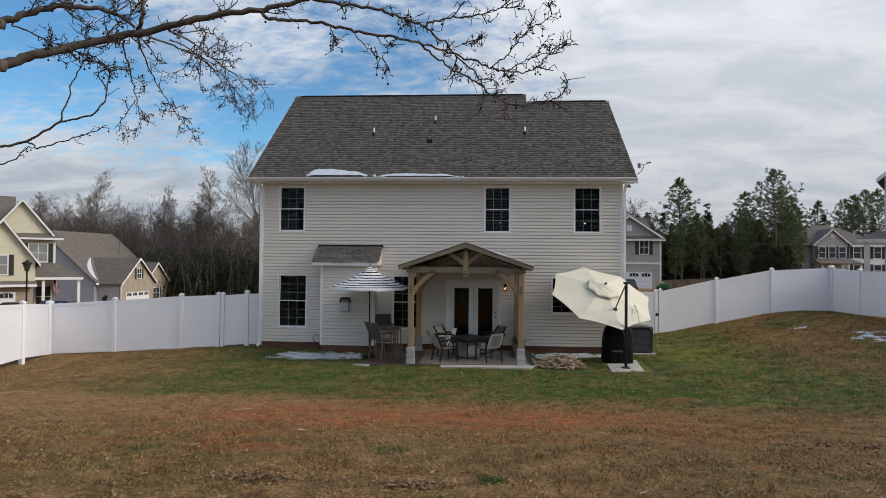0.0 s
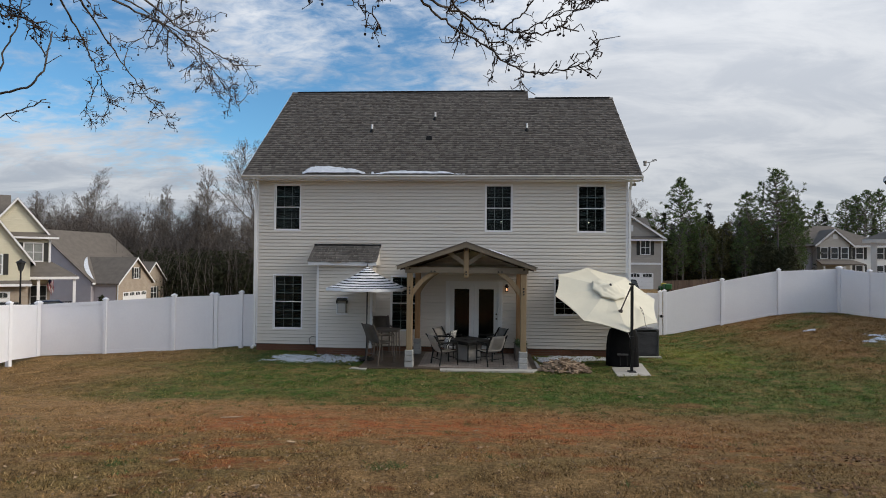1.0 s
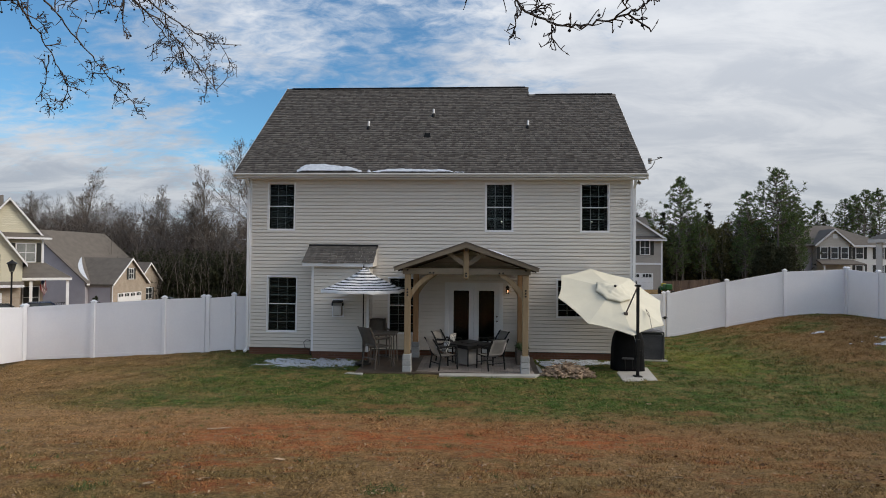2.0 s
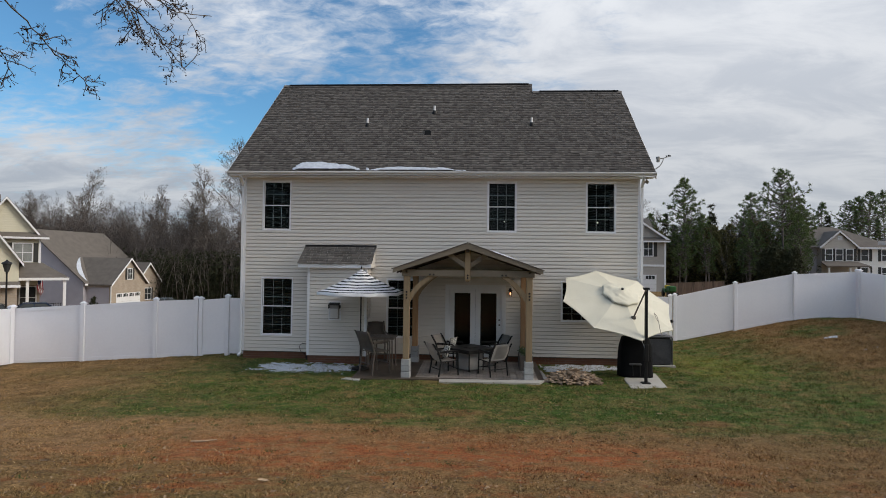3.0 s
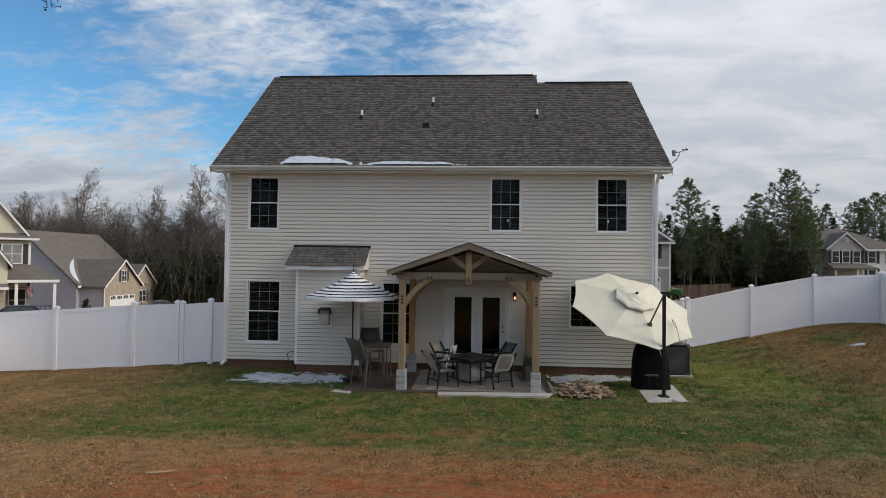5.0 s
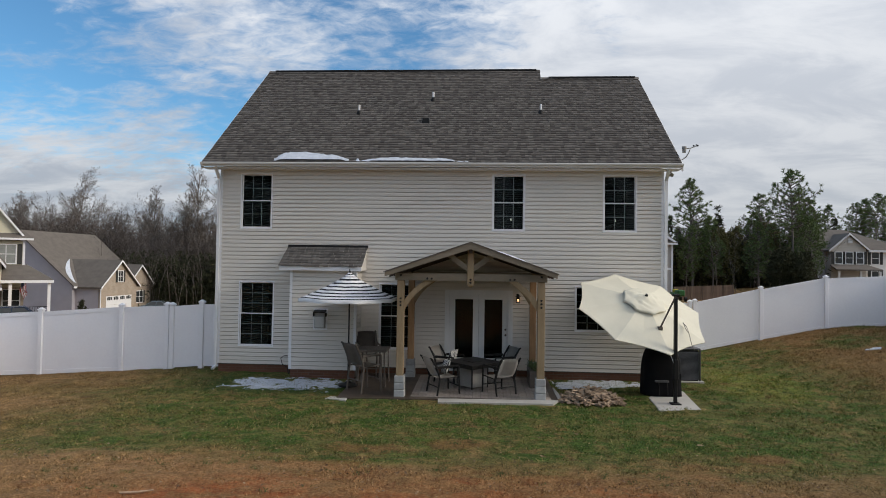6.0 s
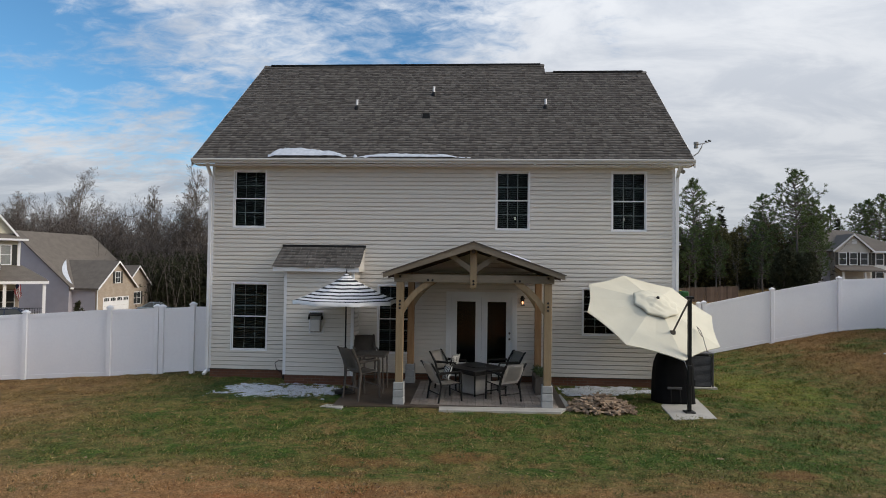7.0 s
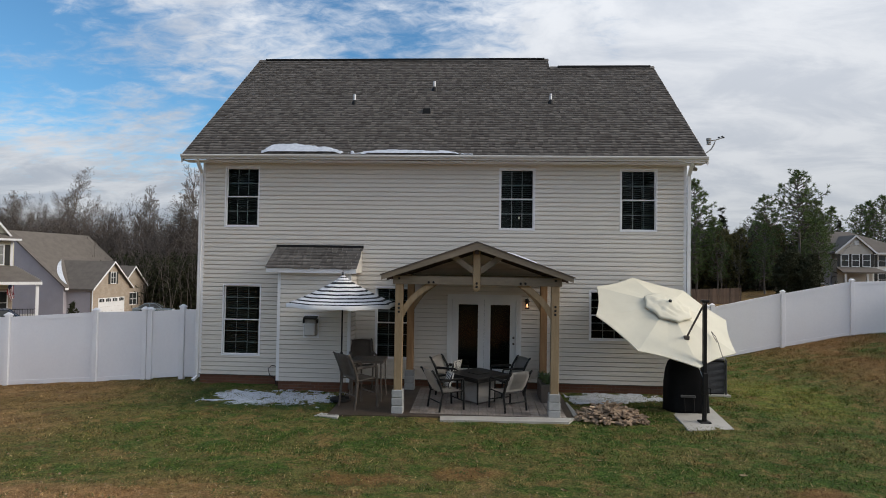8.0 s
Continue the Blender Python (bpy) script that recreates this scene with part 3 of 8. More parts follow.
def pine_parts(seed, height, crown_from=0.35, wide=0.2, dense=1.0):
    """A loblolly pine: trunk, whorls of rising limbs, and tufts of needles at the ends of their side shoots."""
    r = np.random.default_rng(seed)
    segs, tufts = [], []
    lean = np.array((r.normal() * 0.25, r.normal() * 0.25, height))
    n = 9
    axis_at = lambda f: lean * f + np.array((0.18 * math.sin(f * 5 + seed), 0.18 * math.cos(f * 4 + seed), 0))
    for i in range(n):
        segs.append((axis_at(i / n), axis_at((i + 1) / n), height * 0.013 * (1 - i / (n + 0.7)), height * 0.013 * (1 - (i + 1) / (n + 0.7))))
    z, turn = crown_from, 0.0
    while z < 0.975:
        f = (z - crown_from) / (1 - crown_from)
        shape = min(1.0, ((1 - f) / 0.68) ** 0.9 + 0.03) * (0.62 + 0.38 * min(1.0, f / 0.3))
        turn += r.uniform(0.5, 1.6)
        m = int(r.integers(3, 6))
        for k in range(m):
            if r.uniform() < 0.16:
                continue
            a = turn + 2 * np.pi * k / m + r.normal() * 0.3
            ln = height * wide * shape * r.uniform(0.6, 1.15)
            d = np.array((math.cos(a), math.sin(a), 0.12 + 0.55 * f + r.uniform(-0.1, 0.2)))
            p = axis_at(z)
            mid = p + d * ln * 0.55
            q = mid + (d + (0, 0, 0.25)) * ln * 0.45
            segs += [(p, mid, height * 0.0042, height * 0.003), (mid, q, height * 0.003, height * 0.0014)]
            tufts.append(q)
            for _ in range(max(2, int(ln * 3.0 * dense))):
                g = r.uniform(0.35, 1.0)
                b = p + (mid - p) * min(1, g / 0.55) if g < 0.55 else mid + (q - mid) * (g - 0.55) / 0.45
                e = b + turned(r, d / np.linalg.norm(d), r.uniform(0.5, 1.1)) * r.uniform(0.25, 0.6) * (0.6 + ln * 0.2) + (0, 0, 0.08)
                segs.append((b, e, height * 0.0016, height * 0.0009))
                tufts.append(e)
        z += r.uniform(0.020, 0.036)
    for k in range(4):
        tufts.append(axis_at(0.97 + 0.012 * k) + r.normal(size=3) * 0.08)
    return segs, np.array(tufts)


def pine_tree(seed, height, label, needles=32, **kw):
    segs, tufts = pine_parts(seed, height, **kw)
    r = np.random.default_rng(seed + 50)
    t = thing("pine_tree", label, "tree", group="pines behind the yard")
    v, f = prisms(segs, 5)
    part("trunk", raw_mesh("trunk", v, f, M_FAR_BARK), None, t, local=True)
    v, f = fans(r, tufts, needles, 0.34, 0.022, 0.25, 0.8)
    part("crown", raw_mesh("crown", v, f, M_NEEDLE), None, t, local=True)
    return t


def bare_tree(seed, height, label, wide, limbs=20):
    trunk, crown = winter_tree_segs(seed, height, wide, limbs)
    t = thing("bare_tree", label, "tree", group="leafless trees behind the houses")
    v, f = prisms(trunk, 6)
    part("trunk", raw_mesh("trunk", v, f, M_PALE_BARK), None, t, local=True)
    v, f = prisms([c for c in crown if c[2] > 0.016], 3)
    boughs = part("crown", raw_mesh("crown", v, f, M_PALE_BARK), None, t, local=True)
    v, f = slivers(np.random.default_rng(seed), [c for c in crown if c[2] <= 0.016], 0.012)
    part("twig_fringe", raw_mesh("twig_fringe", v, f, M_PALE_BARK), None, boughs, local=True, kind="stuff")
    return t

# ---- ground ----
def axis(lo, fine_lo, fine_hi, hi, step):
    mid = np.arange(fine_lo, fine_hi + step / 2, step)
    a = fine_lo - np.geomspace(step, fine_lo - lo, 28)[::-1]
    b = fine_hi + np.geomspace(step, hi - fine_hi, 28)
    return np.concatenate((a, mid, b))


gx, gy = axis(-2500, -18, 18, 2500, 0.24), axis(-400, -4, 34, 2500, 0.24)
GX, GY = np.meshgrid(gx, gy)
rng = np.random.default_rng(5)
GZ = gz(GX, GY) + rng.normal(0, 0.011, GX.shape) * (np.abs(GX) < 18) * (GY > -4) * (GY < 34)
nx, ny = len(gx), len(gy)
idx = np.arange(nx * ny).reshape(ny, nx)
faces = np.stack((idx[:-1, :-1], idx[:-1, 1:], idx[1:, 1:], idx[1:, :-1]), -1).reshape(-1, 4)
ground = new("ground", raw_mesh("ground", np.stack((GX, GY, GZ), -1).reshape(-1, 3), faces, M_LAWN))
ground.data.shade_smooth()
tagged(ground, "patchy winter lawn with tan turf, green strips and worn red clay", "ground", kind="structure")

# ---- the house ----
WALL, X0, X1 = 20.636, -7.54, 4.72          # back wall's face, its two corners
SILL_Z, TOP_Z = 0.08, 5.52                  # siding from the brick to the soffit
EAVE_Y, EAVE_Z, PITCH = 20.25, 5.68, 0.794   # roof edge, rise over run
FRONT = 30.9
COURSE = 0.1126
house = thing("house", "two-storey house with pale vinyl siding and dark shingle roof", "house", ((X0 + X1) / 2, 25.6, -0.15))


def lap_siding(bm, u0, u1, z0, z1, holes, to_world, course=COURSE, ends=None):
    """Lapped boards with their lower edge proud, cut round the holes (u0, u1, z0, z1)."""
    n = int(math.ceil((z1 - z0) / course))
    for i in range(n):
        za, zb = z0 + i * course, min(z0 + (i + 1) * course, z1)
        cuts = sorted({za, za + 0.80 * course, za + 0.86 * course, zb, *[h[k] for h in holes for k in (2, 3) if za < h[k] < zb]})
        for c0, c1 in zip(cuts, cuts[1:]):
            if c1 - c0 < 1e-4:
                continue
            mid = (c0 + c1) / 2
            a, b = (u0, u1) if ends is None else ends(mid)
            spans, blocked = [], sorted((h[0], h[1]) for h in holes if h[2] < mid < h[3])
            for h0, h1 in blocked:
                if h0 > a:
                    spans.append((a, min(h0, b)))
                a = max(a, h1)
            if a < b:
                spans.append((a, b))

            def proud(z):
                k = (z - za) / course
                return 0.030 - 0.008 * k if k < 0.81 else max(0.002, 0.0236 - 0.021 * (k - 0.80) / 0.06)

            for a, b in spans:
                quad(bm, to_world(a, proud(c0), c0), to_world(b, proud(c0), c0), to_world(b, proud(c1), c1), to_world(a, proud(c1), c1))
                if c0 == za:
                    quad(bm, to_world(a, 0.002, c0), to_world(b, 0.002, c0), to_world(b, proud(c0), c0), to_world(a, proud(c0), c0))


def wall_cells(bm, u0, u1, z0, z1, y0, y1, holes):
    """A thick wall in the x-z plane with openings through it."""
    us = sorted({u0, u1, *[h[k] for h in holes for k in (0, 1)]})
    zs = sorted({z0, z1, *[h[k] for h in holes for k in (2, 3)]})
    for a, b in zip(us, us[1:]):
        for c, d in zip(zs, zs[1:]):
            m, k = (a + b) / 2, (c + d) / 2
            if not any(h[0] < m < h[1] and h[2] < k < h[3] for h in holes):
                bx(bm, (a, y0, c), (b, y1, d))


UP, LOW = (3.89, 5.39), (0.60, 2.36)
WINDOWS = [(-6.915, -6.07, *UP), (0.135, 0.97, *UP), (3.13, 3.975, *UP), (-6.91, -5.97, *LOW), (-2.95, -2.05, *LOW), (2.40, 3.30, 1.185, 2.36)]
DOOR = (-1.12, 0.665, 0.06, 2.205)
BUMP = (-5.27, -3.50, 19.99)     # the bump-out's sides and its face
holes = WINDOWS + [DOOR]

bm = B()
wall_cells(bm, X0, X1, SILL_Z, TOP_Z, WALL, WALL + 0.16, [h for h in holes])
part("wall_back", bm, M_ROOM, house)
bm = B()
bx(bm, (X0, WALL + 0.161, SILL_Z), (X0 + 0.16, FRONT - 0.3, TOP_Z))
part("wall_side", bm, M_SIDING, house)
bm = B()
bx(bm, (X1 - 0.16, WALL + 0.161, SILL_Z), (X1, FRONT - 0.3, TOP_Z))
part("wall_side", bm, M_SIDING, house)
bm = B()
bx(bm, (X0 + 0.161, FRONT - 0.46, SILL_Z), (X1 - 0.161, FRONT - 0.3, TOP_Z))
part("wall_front", bm, M_SIDING, house)
for xg, s in ((X0, 1), (X1, -1)):
    bm = B()
    for y0, y1 in ((WALL + 0.02, 25.5),):
        top = lambda y: EAVE_Z + PITCH * (y - EAVE_Y) - 0.2
        v = [(xg, WALL, TOP_Z + 0.002), (xg, FRONT - 0.3, TOP_Z + 0.002), (xg, 25.57, top(25.0 if s < 0 else 25.57))]
        w = [(x + s * 0.12, y, z) for x, y, z in v]
        a, b = [bm.verts.new(p) for p in v], [bm.verts.new(p) for p in w]
        bm.faces.new(a), bm.faces.new(b)
        for i in range(3):
            bm.faces.new((a[i], a[(i + 1) % 3], b[(i + 1) % 3], b[i]))
    part("gable_wall", bm, M_SIDING, house)

bm = B()
trim = [(a - 0.03, b + 0.03, c - 0.03, d + 0.03) for a, b, c, d in holes]
lap_siding(bm, X0 + 0.06, X1 - 0.06, SILL_Z, TOP_Z, trim + [(BUMP[0], BUMP[1], 0, 3.33)], lambda u, o, z: (u, WALL - o, z))
part("siding", bm, M_SIDING, house, "horizontal lapped vinyl boards, warm grey")
for xs in (X0, X1 - 0.075):
    bm = B()
    bx(bm, (xs, WALL - 0.026, SILL_Z), (xs + 0.075, WALL - 0.001, TOP_Z))
    part("corner_trim", bm, M_WHITE, house)
bm = B()
bx(bm, (X0 + 0.03, WALL + 0.012, -0.6), (X1 - 0.03, WALL + 0.2, SILL_Z - 0.001))
bx(bm, (X0 + 0.03, WALL + 0.201, -1.0), (X0 + 0.2, FRONT - 0.35, SILL_Z - 0.001))
bx(bm, (X1 - 0.2, WALL + 0.201, -1.0), (X1 - 0.03, FRONT - 0.35, SILL_Z - 0.001))
bx(bm, (X0 + 0.201, FRONT - 0.5, -1.0), (X1 - 0.201, FRONT - 0.35, SILL_Z - 0.001))
part("foundation", bm, M_BRICK, house, "low red brick foundation")
# added floors and partitions, near-black so the rooms look unlit from outside
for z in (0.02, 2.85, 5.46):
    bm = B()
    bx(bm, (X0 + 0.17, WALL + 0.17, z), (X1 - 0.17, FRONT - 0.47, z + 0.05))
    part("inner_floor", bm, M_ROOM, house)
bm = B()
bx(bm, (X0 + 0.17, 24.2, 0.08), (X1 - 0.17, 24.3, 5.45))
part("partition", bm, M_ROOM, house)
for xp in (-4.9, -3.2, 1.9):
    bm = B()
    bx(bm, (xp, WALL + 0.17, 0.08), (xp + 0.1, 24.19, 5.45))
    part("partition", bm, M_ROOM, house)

# roof: two ridges, the one over x < 1.8 higher
RX0, RXS, RX1 = X0 - 0.39, 1.80, X1 + 0.36
RIDGES = ((RX0, RXS, 25.46), (RXS, RX1, 24.90))


def roof_z(y):
    return EAVE_Z + PITCH * (y - EAVE_Y)


for a, b, ry in RIDGES:
    bm = B()
    fy = 2 * ry - EAVE_Y
    prof = [(EAVE_Y, EAVE_Z - 0.10), (ry, roof_z(ry) - 0.10), (fy, EAVE_Z - 0.10), (fy, EAVE_Z - 0.01), (ry, roof_z(ry) - 0.01), (EAVE_Y, EAVE_Z - 0.01)]
    va, vb = [bm.verts.new((a, y, z)) for y, z in prof], [bm.verts.new((b, y, z)) for y, z in prof]
    for i in range(6):
        j = (i + 1) % 6
        bm.faces.new((va[i], va[j], vb[j], vb[i]))
    for v in (va, vb):
        bm.faces.new((v[0], v[1], v[4], v[5]))
        bm.faces.new((v[1], v[2], v[3], v[4]))
    part("roof_deck", bm, M_DECK, house)


def shingle_rows(name, x0, x1, y0, z0, y1, z1, parent, seed, expo=0.143, holes=()):
    """Courses of laminated shingles on a slope that rises from (y0, z0) to (y1, z1)."""
    r = np.random.default_rng(seed)
    run = math.hypot(y1 - y0, z1 - z0)
    dy, dz = (y1 - y0) / run, (z1 - z0) / run
    verts, faces = [], []
    for i in range(int(run / expo)):
        s0, s1 = i * expo, min((i + 1) * expo + 0.02, run)
        x = x0
        while x < x1 - 0.02:
            w = min(r.uniform(0.06, 0.17), x1 - x)
            t = r.choice((0.004, 0.010)) + r.uniform(0, 0.002)
            e0 = s0 - r.choice((0.0, 0.024)) - r.uniform(0, 0.008)
            k = len(verts)
            for s, o in ((e0 + 0.006, 0.0015), (e0, t + 0.004), (s1, t * 0.35)):
                for xx in (x + 0.001, x + w - 0.001):
                    verts.append((xx, y0 + dy * s - dz * o, z0 + dz * s + dy * o))
            faces += [(k, k + 1, k + 3, k + 2), (k + 2, k + 3, k + 5, k + 4)]
            x += w
    return part(name, raw_mesh(name, verts, faces, M_SHINGLE), M_SHINGLE, parent, "dark grey-brown laminated shingles", kind="stuff")


for i, (a, b, ry) in enumerate(RIDGES):
    shingle_rows("shingles", a, b, EAVE_Y, EAVE_Z, ry, roof_z(ry), house, 11 + i)
    bm = B()
    bx(bm, (a + 0.25, ry - 0.11, roof_z(ry) - 0.02), (b - 0.12, ry + 0.11, roof_z(ry) + 0.03))
    part("ridge_vent", bm, M_BLACK, house, "black ridge vent")
    bm = B()
    n = int((b - a) / 0.15)
    for k in range(n):
        x = a + k * (b - a) / n
        quad(bm, (x, ry - 0.14, roof_z(ry - 0.14) + 0.035), (x + 0.17, ry - 0.14, roof_z(ry - 0.14) + 0.03), (x + 0.17, ry, roof_z(ry) + 0.035), (x, ry, roof_z(ry) + 0.04))
    part("ridge_cap", bm, M_SHINGLE, house, kind="stuff")
bm = B()
bx(bm, (RX0 + 0.02, EAVE_Y + 0.03, TOP_Z - 0.004), (RX1 - 0.02, WALL - 0.02, TOP_Z + 0.02))
part("soffit", bm, M_WHITE, house)
# gutter with a rolled lip, and its downspouts
bm = B()
gp = [(0.0, 0.0), (-0.115, 0.0), (-0.125, -0.02), (-0.118, -0.055), (-0.085, -0.085), (-0.08, -0.115), (0.0, -0.115)]
va = [bm.verts.new((RX0 - 0.01, EAVE_Y + 0.03 + y, EAVE_Z - 0.015 + z)) for y, z in gp]
vb = [bm.verts.new((RX1 + 0.01, EAVE_Y + 0.03 + y, EAVE_Z - 0.015 + z)) for y, z in gp]
for i in range(1, len(gp) - 1):
    bm.faces.new((va[i], va[i + 1], vb[i + 1], vb[i]))
bm.faces.new(va), bm.faces.new(vb)
part("gutter", bm, M_GUTTER, house, "painted metal gutter along the eave")
for xd, lean in ((X0 - 0.02, -1), (X1 + 0.04, 1)):
    bm = B()
    beam(bm, (xd - 0.02 * lean, EAVE_Y - 0.02, EAVE_Z - 0.13), (xd, WALL - 0.07, EAVE_Z - 0.42), 0.075, 0.055)
    beam(bm, (xd, WALL - 0.07, EAVE_Z - 0.40), (xd, WALL - 0.07, 0.0), 0.075, 0.055, (0, 1, 0))
    beam(bm, (xd, WALL - 0.07, 0.02), (xd - 0.02, WALL - 0.22, -0.05), 0.075, 0.055)
    for z in (1.2, 3.4):
        bx(bm, (xd - 0.05, WALL - 0.102, z), (xd + 0.05, WALL - 0.02, z + 0.03))
    part("downspout", bm, M_WHITE, house, "white downspout")
for xr in (RX0, RX1):
    s = -1 if xr == RX0 else 1
    ry = 25.6 if s < 0 else 24.98
    bm = B()
    for k in (0, 1):
        ya, yb = ((EAVE_Y, ry), (ry, 2 * ry - EAVE_Y))[k]
        za, zb = ((EAVE_Z, roof_z(ry)), (roof_z(ry), EAVE_Z))[k]
        hexa(bm, ((xr, ya, za - 0.22), (xr + s * 0.03, ya, za - 0.22), (xr + s * 0.03, yb, zb - 0.22), (xr, yb, zb - 0.22), (xr, ya, za - 0.015), (xr + s * 0.03, ya, za - 0.015), (xr + s * 0.03, yb, zb - 0.015), (xr, yb, zb - 0.015)))
    part("rake_board", bm, M_WHITE, house)


def window(parent, a, b, c, d, rows, y=WALL, seed=0, blinds=True, low_rows=2):
    """A double-hung window with grids between the panes; the frame is the part, the rest hangs under it."""
    f = 0.026
    bm = B()
    ring(bm, a - 0.035, b + 0.035, c - 0.035, d + 0.035, 0.036, y - 0.032, y + 0.09)
    win = part("window", bm, M_WHITE, parent, "white double-hung window with dark panes and thin grids")
    mid = (c + d) / 2
    for z0, z1, yy in ((c + 0.001, mid + 0.02, y + 0.0), (mid - 0.02, d - 0.001, y + 0.03)):
        bm = B()
        ring(bm, a + 0.001, b - 0.001, z0, z1, f, yy, yy + 0.028)
        part("sash", bm, M_WHITE, win)
    for z0, z1, yy, nr in ((c + f, mid + 0.02 - f, y + 0.012, low_rows), (mid - 0.02 + f, d - f, y + 0.042, rows)):
        bm = B()
        bx(bm, (a + f, yy, z0), (b - f, yy + 0.005, z1))
        part("pane", bm, M_GLASS, win).visible_shadow = False
        bm = B()
        for k in (1, 2):
            x = a + f + (b - a - 2 * f) * k / 3
            bx(bm, (x - 0.011, yy + 0.008, z0), (x + 0.011, yy + 0.014, z1))
        for k in range(1, nr):
            z = z0 + (z1 - z0) * k / nr
            bx(bm, (a + f, yy + 0.0145, z - 0.011), (b - f, yy + 0.019, z + 0.011))
        part("grid", bm, M_MUNTIN, win)
    if blinds:
        bm = B()
        n = int((d - c) / 0.05)
        for k in range(n):
            z = c + 0.03 + k * 0.05
            quad(bm, (a + 0.02, y + 0.105, z), (b - 0.02, y + 0.105, z), (b - 0.02, y + 0.135, z + 0.021), (a + 0.02, y + 0.135, z + 0.021))
        part("blind", bm, M_BLIND, win, "horizontal slatted blind behind the glass")
    return win


for i, (a, b, c, d) in enumerate(WINDOWS):
    window(house, a, b, c, d, 2 if i < 3 else 3, seed=i, blinds=i < 5, low_rows=2 if i < 3 else 3)

# double patio door
M_DOOR = material("door_paint", (0.74, 0.74, 0.73), (0.68, 0.68, 0.675), 0.45, 2, 30, 0.02)
a, b, c, d = DOOR
bm = B()
for p, q in (((a, WALL - 0.035, c), (a + 0.09, WALL + 0.12, d)), ((b - 0.09, WALL - 0.035, c), (b, WALL + 0.12, d)), ((a + 0.09, WALL - 0.035, d - 0.09), (b - 0.09, WALL + 0.12, d)), ((a + 0.09, WALL - 0.05, c), (b - 0.09, WALL + 0.12, c + 0.04))):
    bx(bm, p, q)
ring(bm, a - 0.034, b + 0.034, c - 0.03, d + 0.034, 0.05, WALL - 0.045, WALL - 0.036)
door = part("patio_door", bm, M_DOOR, house, "white double patio door with tall glass panes")
mid = (a + b) / 2
for k, (u0, u1) in enumerate(((a + 0.092, mid - 0.002), (mid + 0.002, b - 0.092))):
    bm = B()
    z0, z1, y0, y1 = c + 0.042, d - 0.092, WALL + 0.015, WALL + 0.06
    g = (u0 + 0.155, u1 - 0.155, z0 + 0.28, z1 - 0.13)
    wall_cells(bm, u0, u1, z0, z1, y0, y1, [g])
    for p, q in (((g[0] - 0.03, y0 - 0.012, g[2] - 0.03), (g[1] + 0.03, y0 - 0.001, g[2])), ((g[0] - 0.03, y0 - 0.012, g[3]), (g[1] + 0.03, y0 - 0.001, g[3] + 0.03)),
                 ((g[0] - 0.03, y0 - 0.012, g[2]), (g[0], y0 - 0.001, g[3])), ((g[1], y0 - 0.012, g[2]), (g[1] + 0.03, y0 - 0.001, g[3]))):
        bx(bm, p, q)
    part("door_leaf", bm, M_DOOR, door)
    bm = B()
    bx(bm, (g[0], y0 + 0.015, g[2]), (g[1], y0 + 0.02, g[3]))
    part("pane", bm, M_DOOR_GLASS, door).visible_shadow = False
    # near-black slats stand for the dim room behind the door's glass
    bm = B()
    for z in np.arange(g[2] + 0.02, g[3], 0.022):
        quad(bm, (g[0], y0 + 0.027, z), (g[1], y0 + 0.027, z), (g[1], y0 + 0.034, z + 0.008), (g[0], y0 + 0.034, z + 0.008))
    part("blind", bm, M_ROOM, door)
for name, z in (("door_knob", 1.02), ("deadbolt", 1.17)):
    bm = B()
    tube(bm, [(b - 0.16, WALL + 0.015, z), (b - 0.16, WALL - 0.05, z)], [0.028, 0.026], 10)
    part(name, bm, M_BRONZE, door)

# bump-out with its own small roof
bx0, bx1, by = BUMP
bm = B()
bx(bm, (bx0, by, SILL_Z), (bx1, WALL - 0.02, 2.78))
part("bump_out_wall", bm, M_ROOM, house)
bm = B()
lap_siding(bm, bx0 + 0.05, bx1 - 0.05, SILL_Z, 2.72, [], lambda u, o, z: (u, by - o, z))
lap_siding(bm, by + 0.05, WALL - 0.02, SILL_Z, 2.72, [], lambda u, o, z: (bx1 + o, u, z))
lap_siding(bm, by + 0.05, WALL - 0.02, SILL_Z, 2.72, [], lambda u, o, z: (bx0 - o, u, z))
part("bump_out_siding", bm, M_SIDING, house)
for x in (bx0 - 0.025, bx1 - 0.05):
    bm = B()
    bx(bm, (x, by - 0.025, SILL_Z), (x + 0.075, by + 0.05, 2.72))
    part("corner_trim", bm, M_WHITE, house)
bm = B()
bx(bm, (bx0 + 0.02, by + 0.015, -0.6), (bx1 - 0.02, WALL, SILL_Z - 0.001))
part("foundation", bm, M_BRICK, house)
bm = B()
rx0, rx1, ey, ez = bx0 - 0.27, bx1 + 0.17, 19.80, 2.83
hexa(bm, ((rx0 + 0.02, ey + 0.031, ez - 0.10), (rx1 - 0.02, ey + 0.031, ez - 0.10), (rx1 - 0.02, WALL - 0.02, ez - 0.10), (rx0 + 0.02, WALL - 0.02, ez - 0.10), (rx0 + 0.02, ey + 0.031, ez), (rx1 - 0.02, ey + 0.031, ez), (rx1 - 0.02, WALL - 0.02, 3.35), (rx0 + 0.02, WALL - 0.02, 3.35)))
cheek = part("bump_out_roof", bm, M_SIDING, house)
bm = B()
bx(bm, (rx0, ey, ez - 0.11), (rx1, ey + 0.03, ez))
part("fascia", bm, M_WHITE, cheek, "white fascia board")
bm = B()
bx(bm, (rx0 - 0.02, WALL - 0.055, 3.362), (rx1 + 0.02, WALL - 0.032, 3.42))
part("flashing", bm, M_BLACK, cheek, "dark metal flashing")
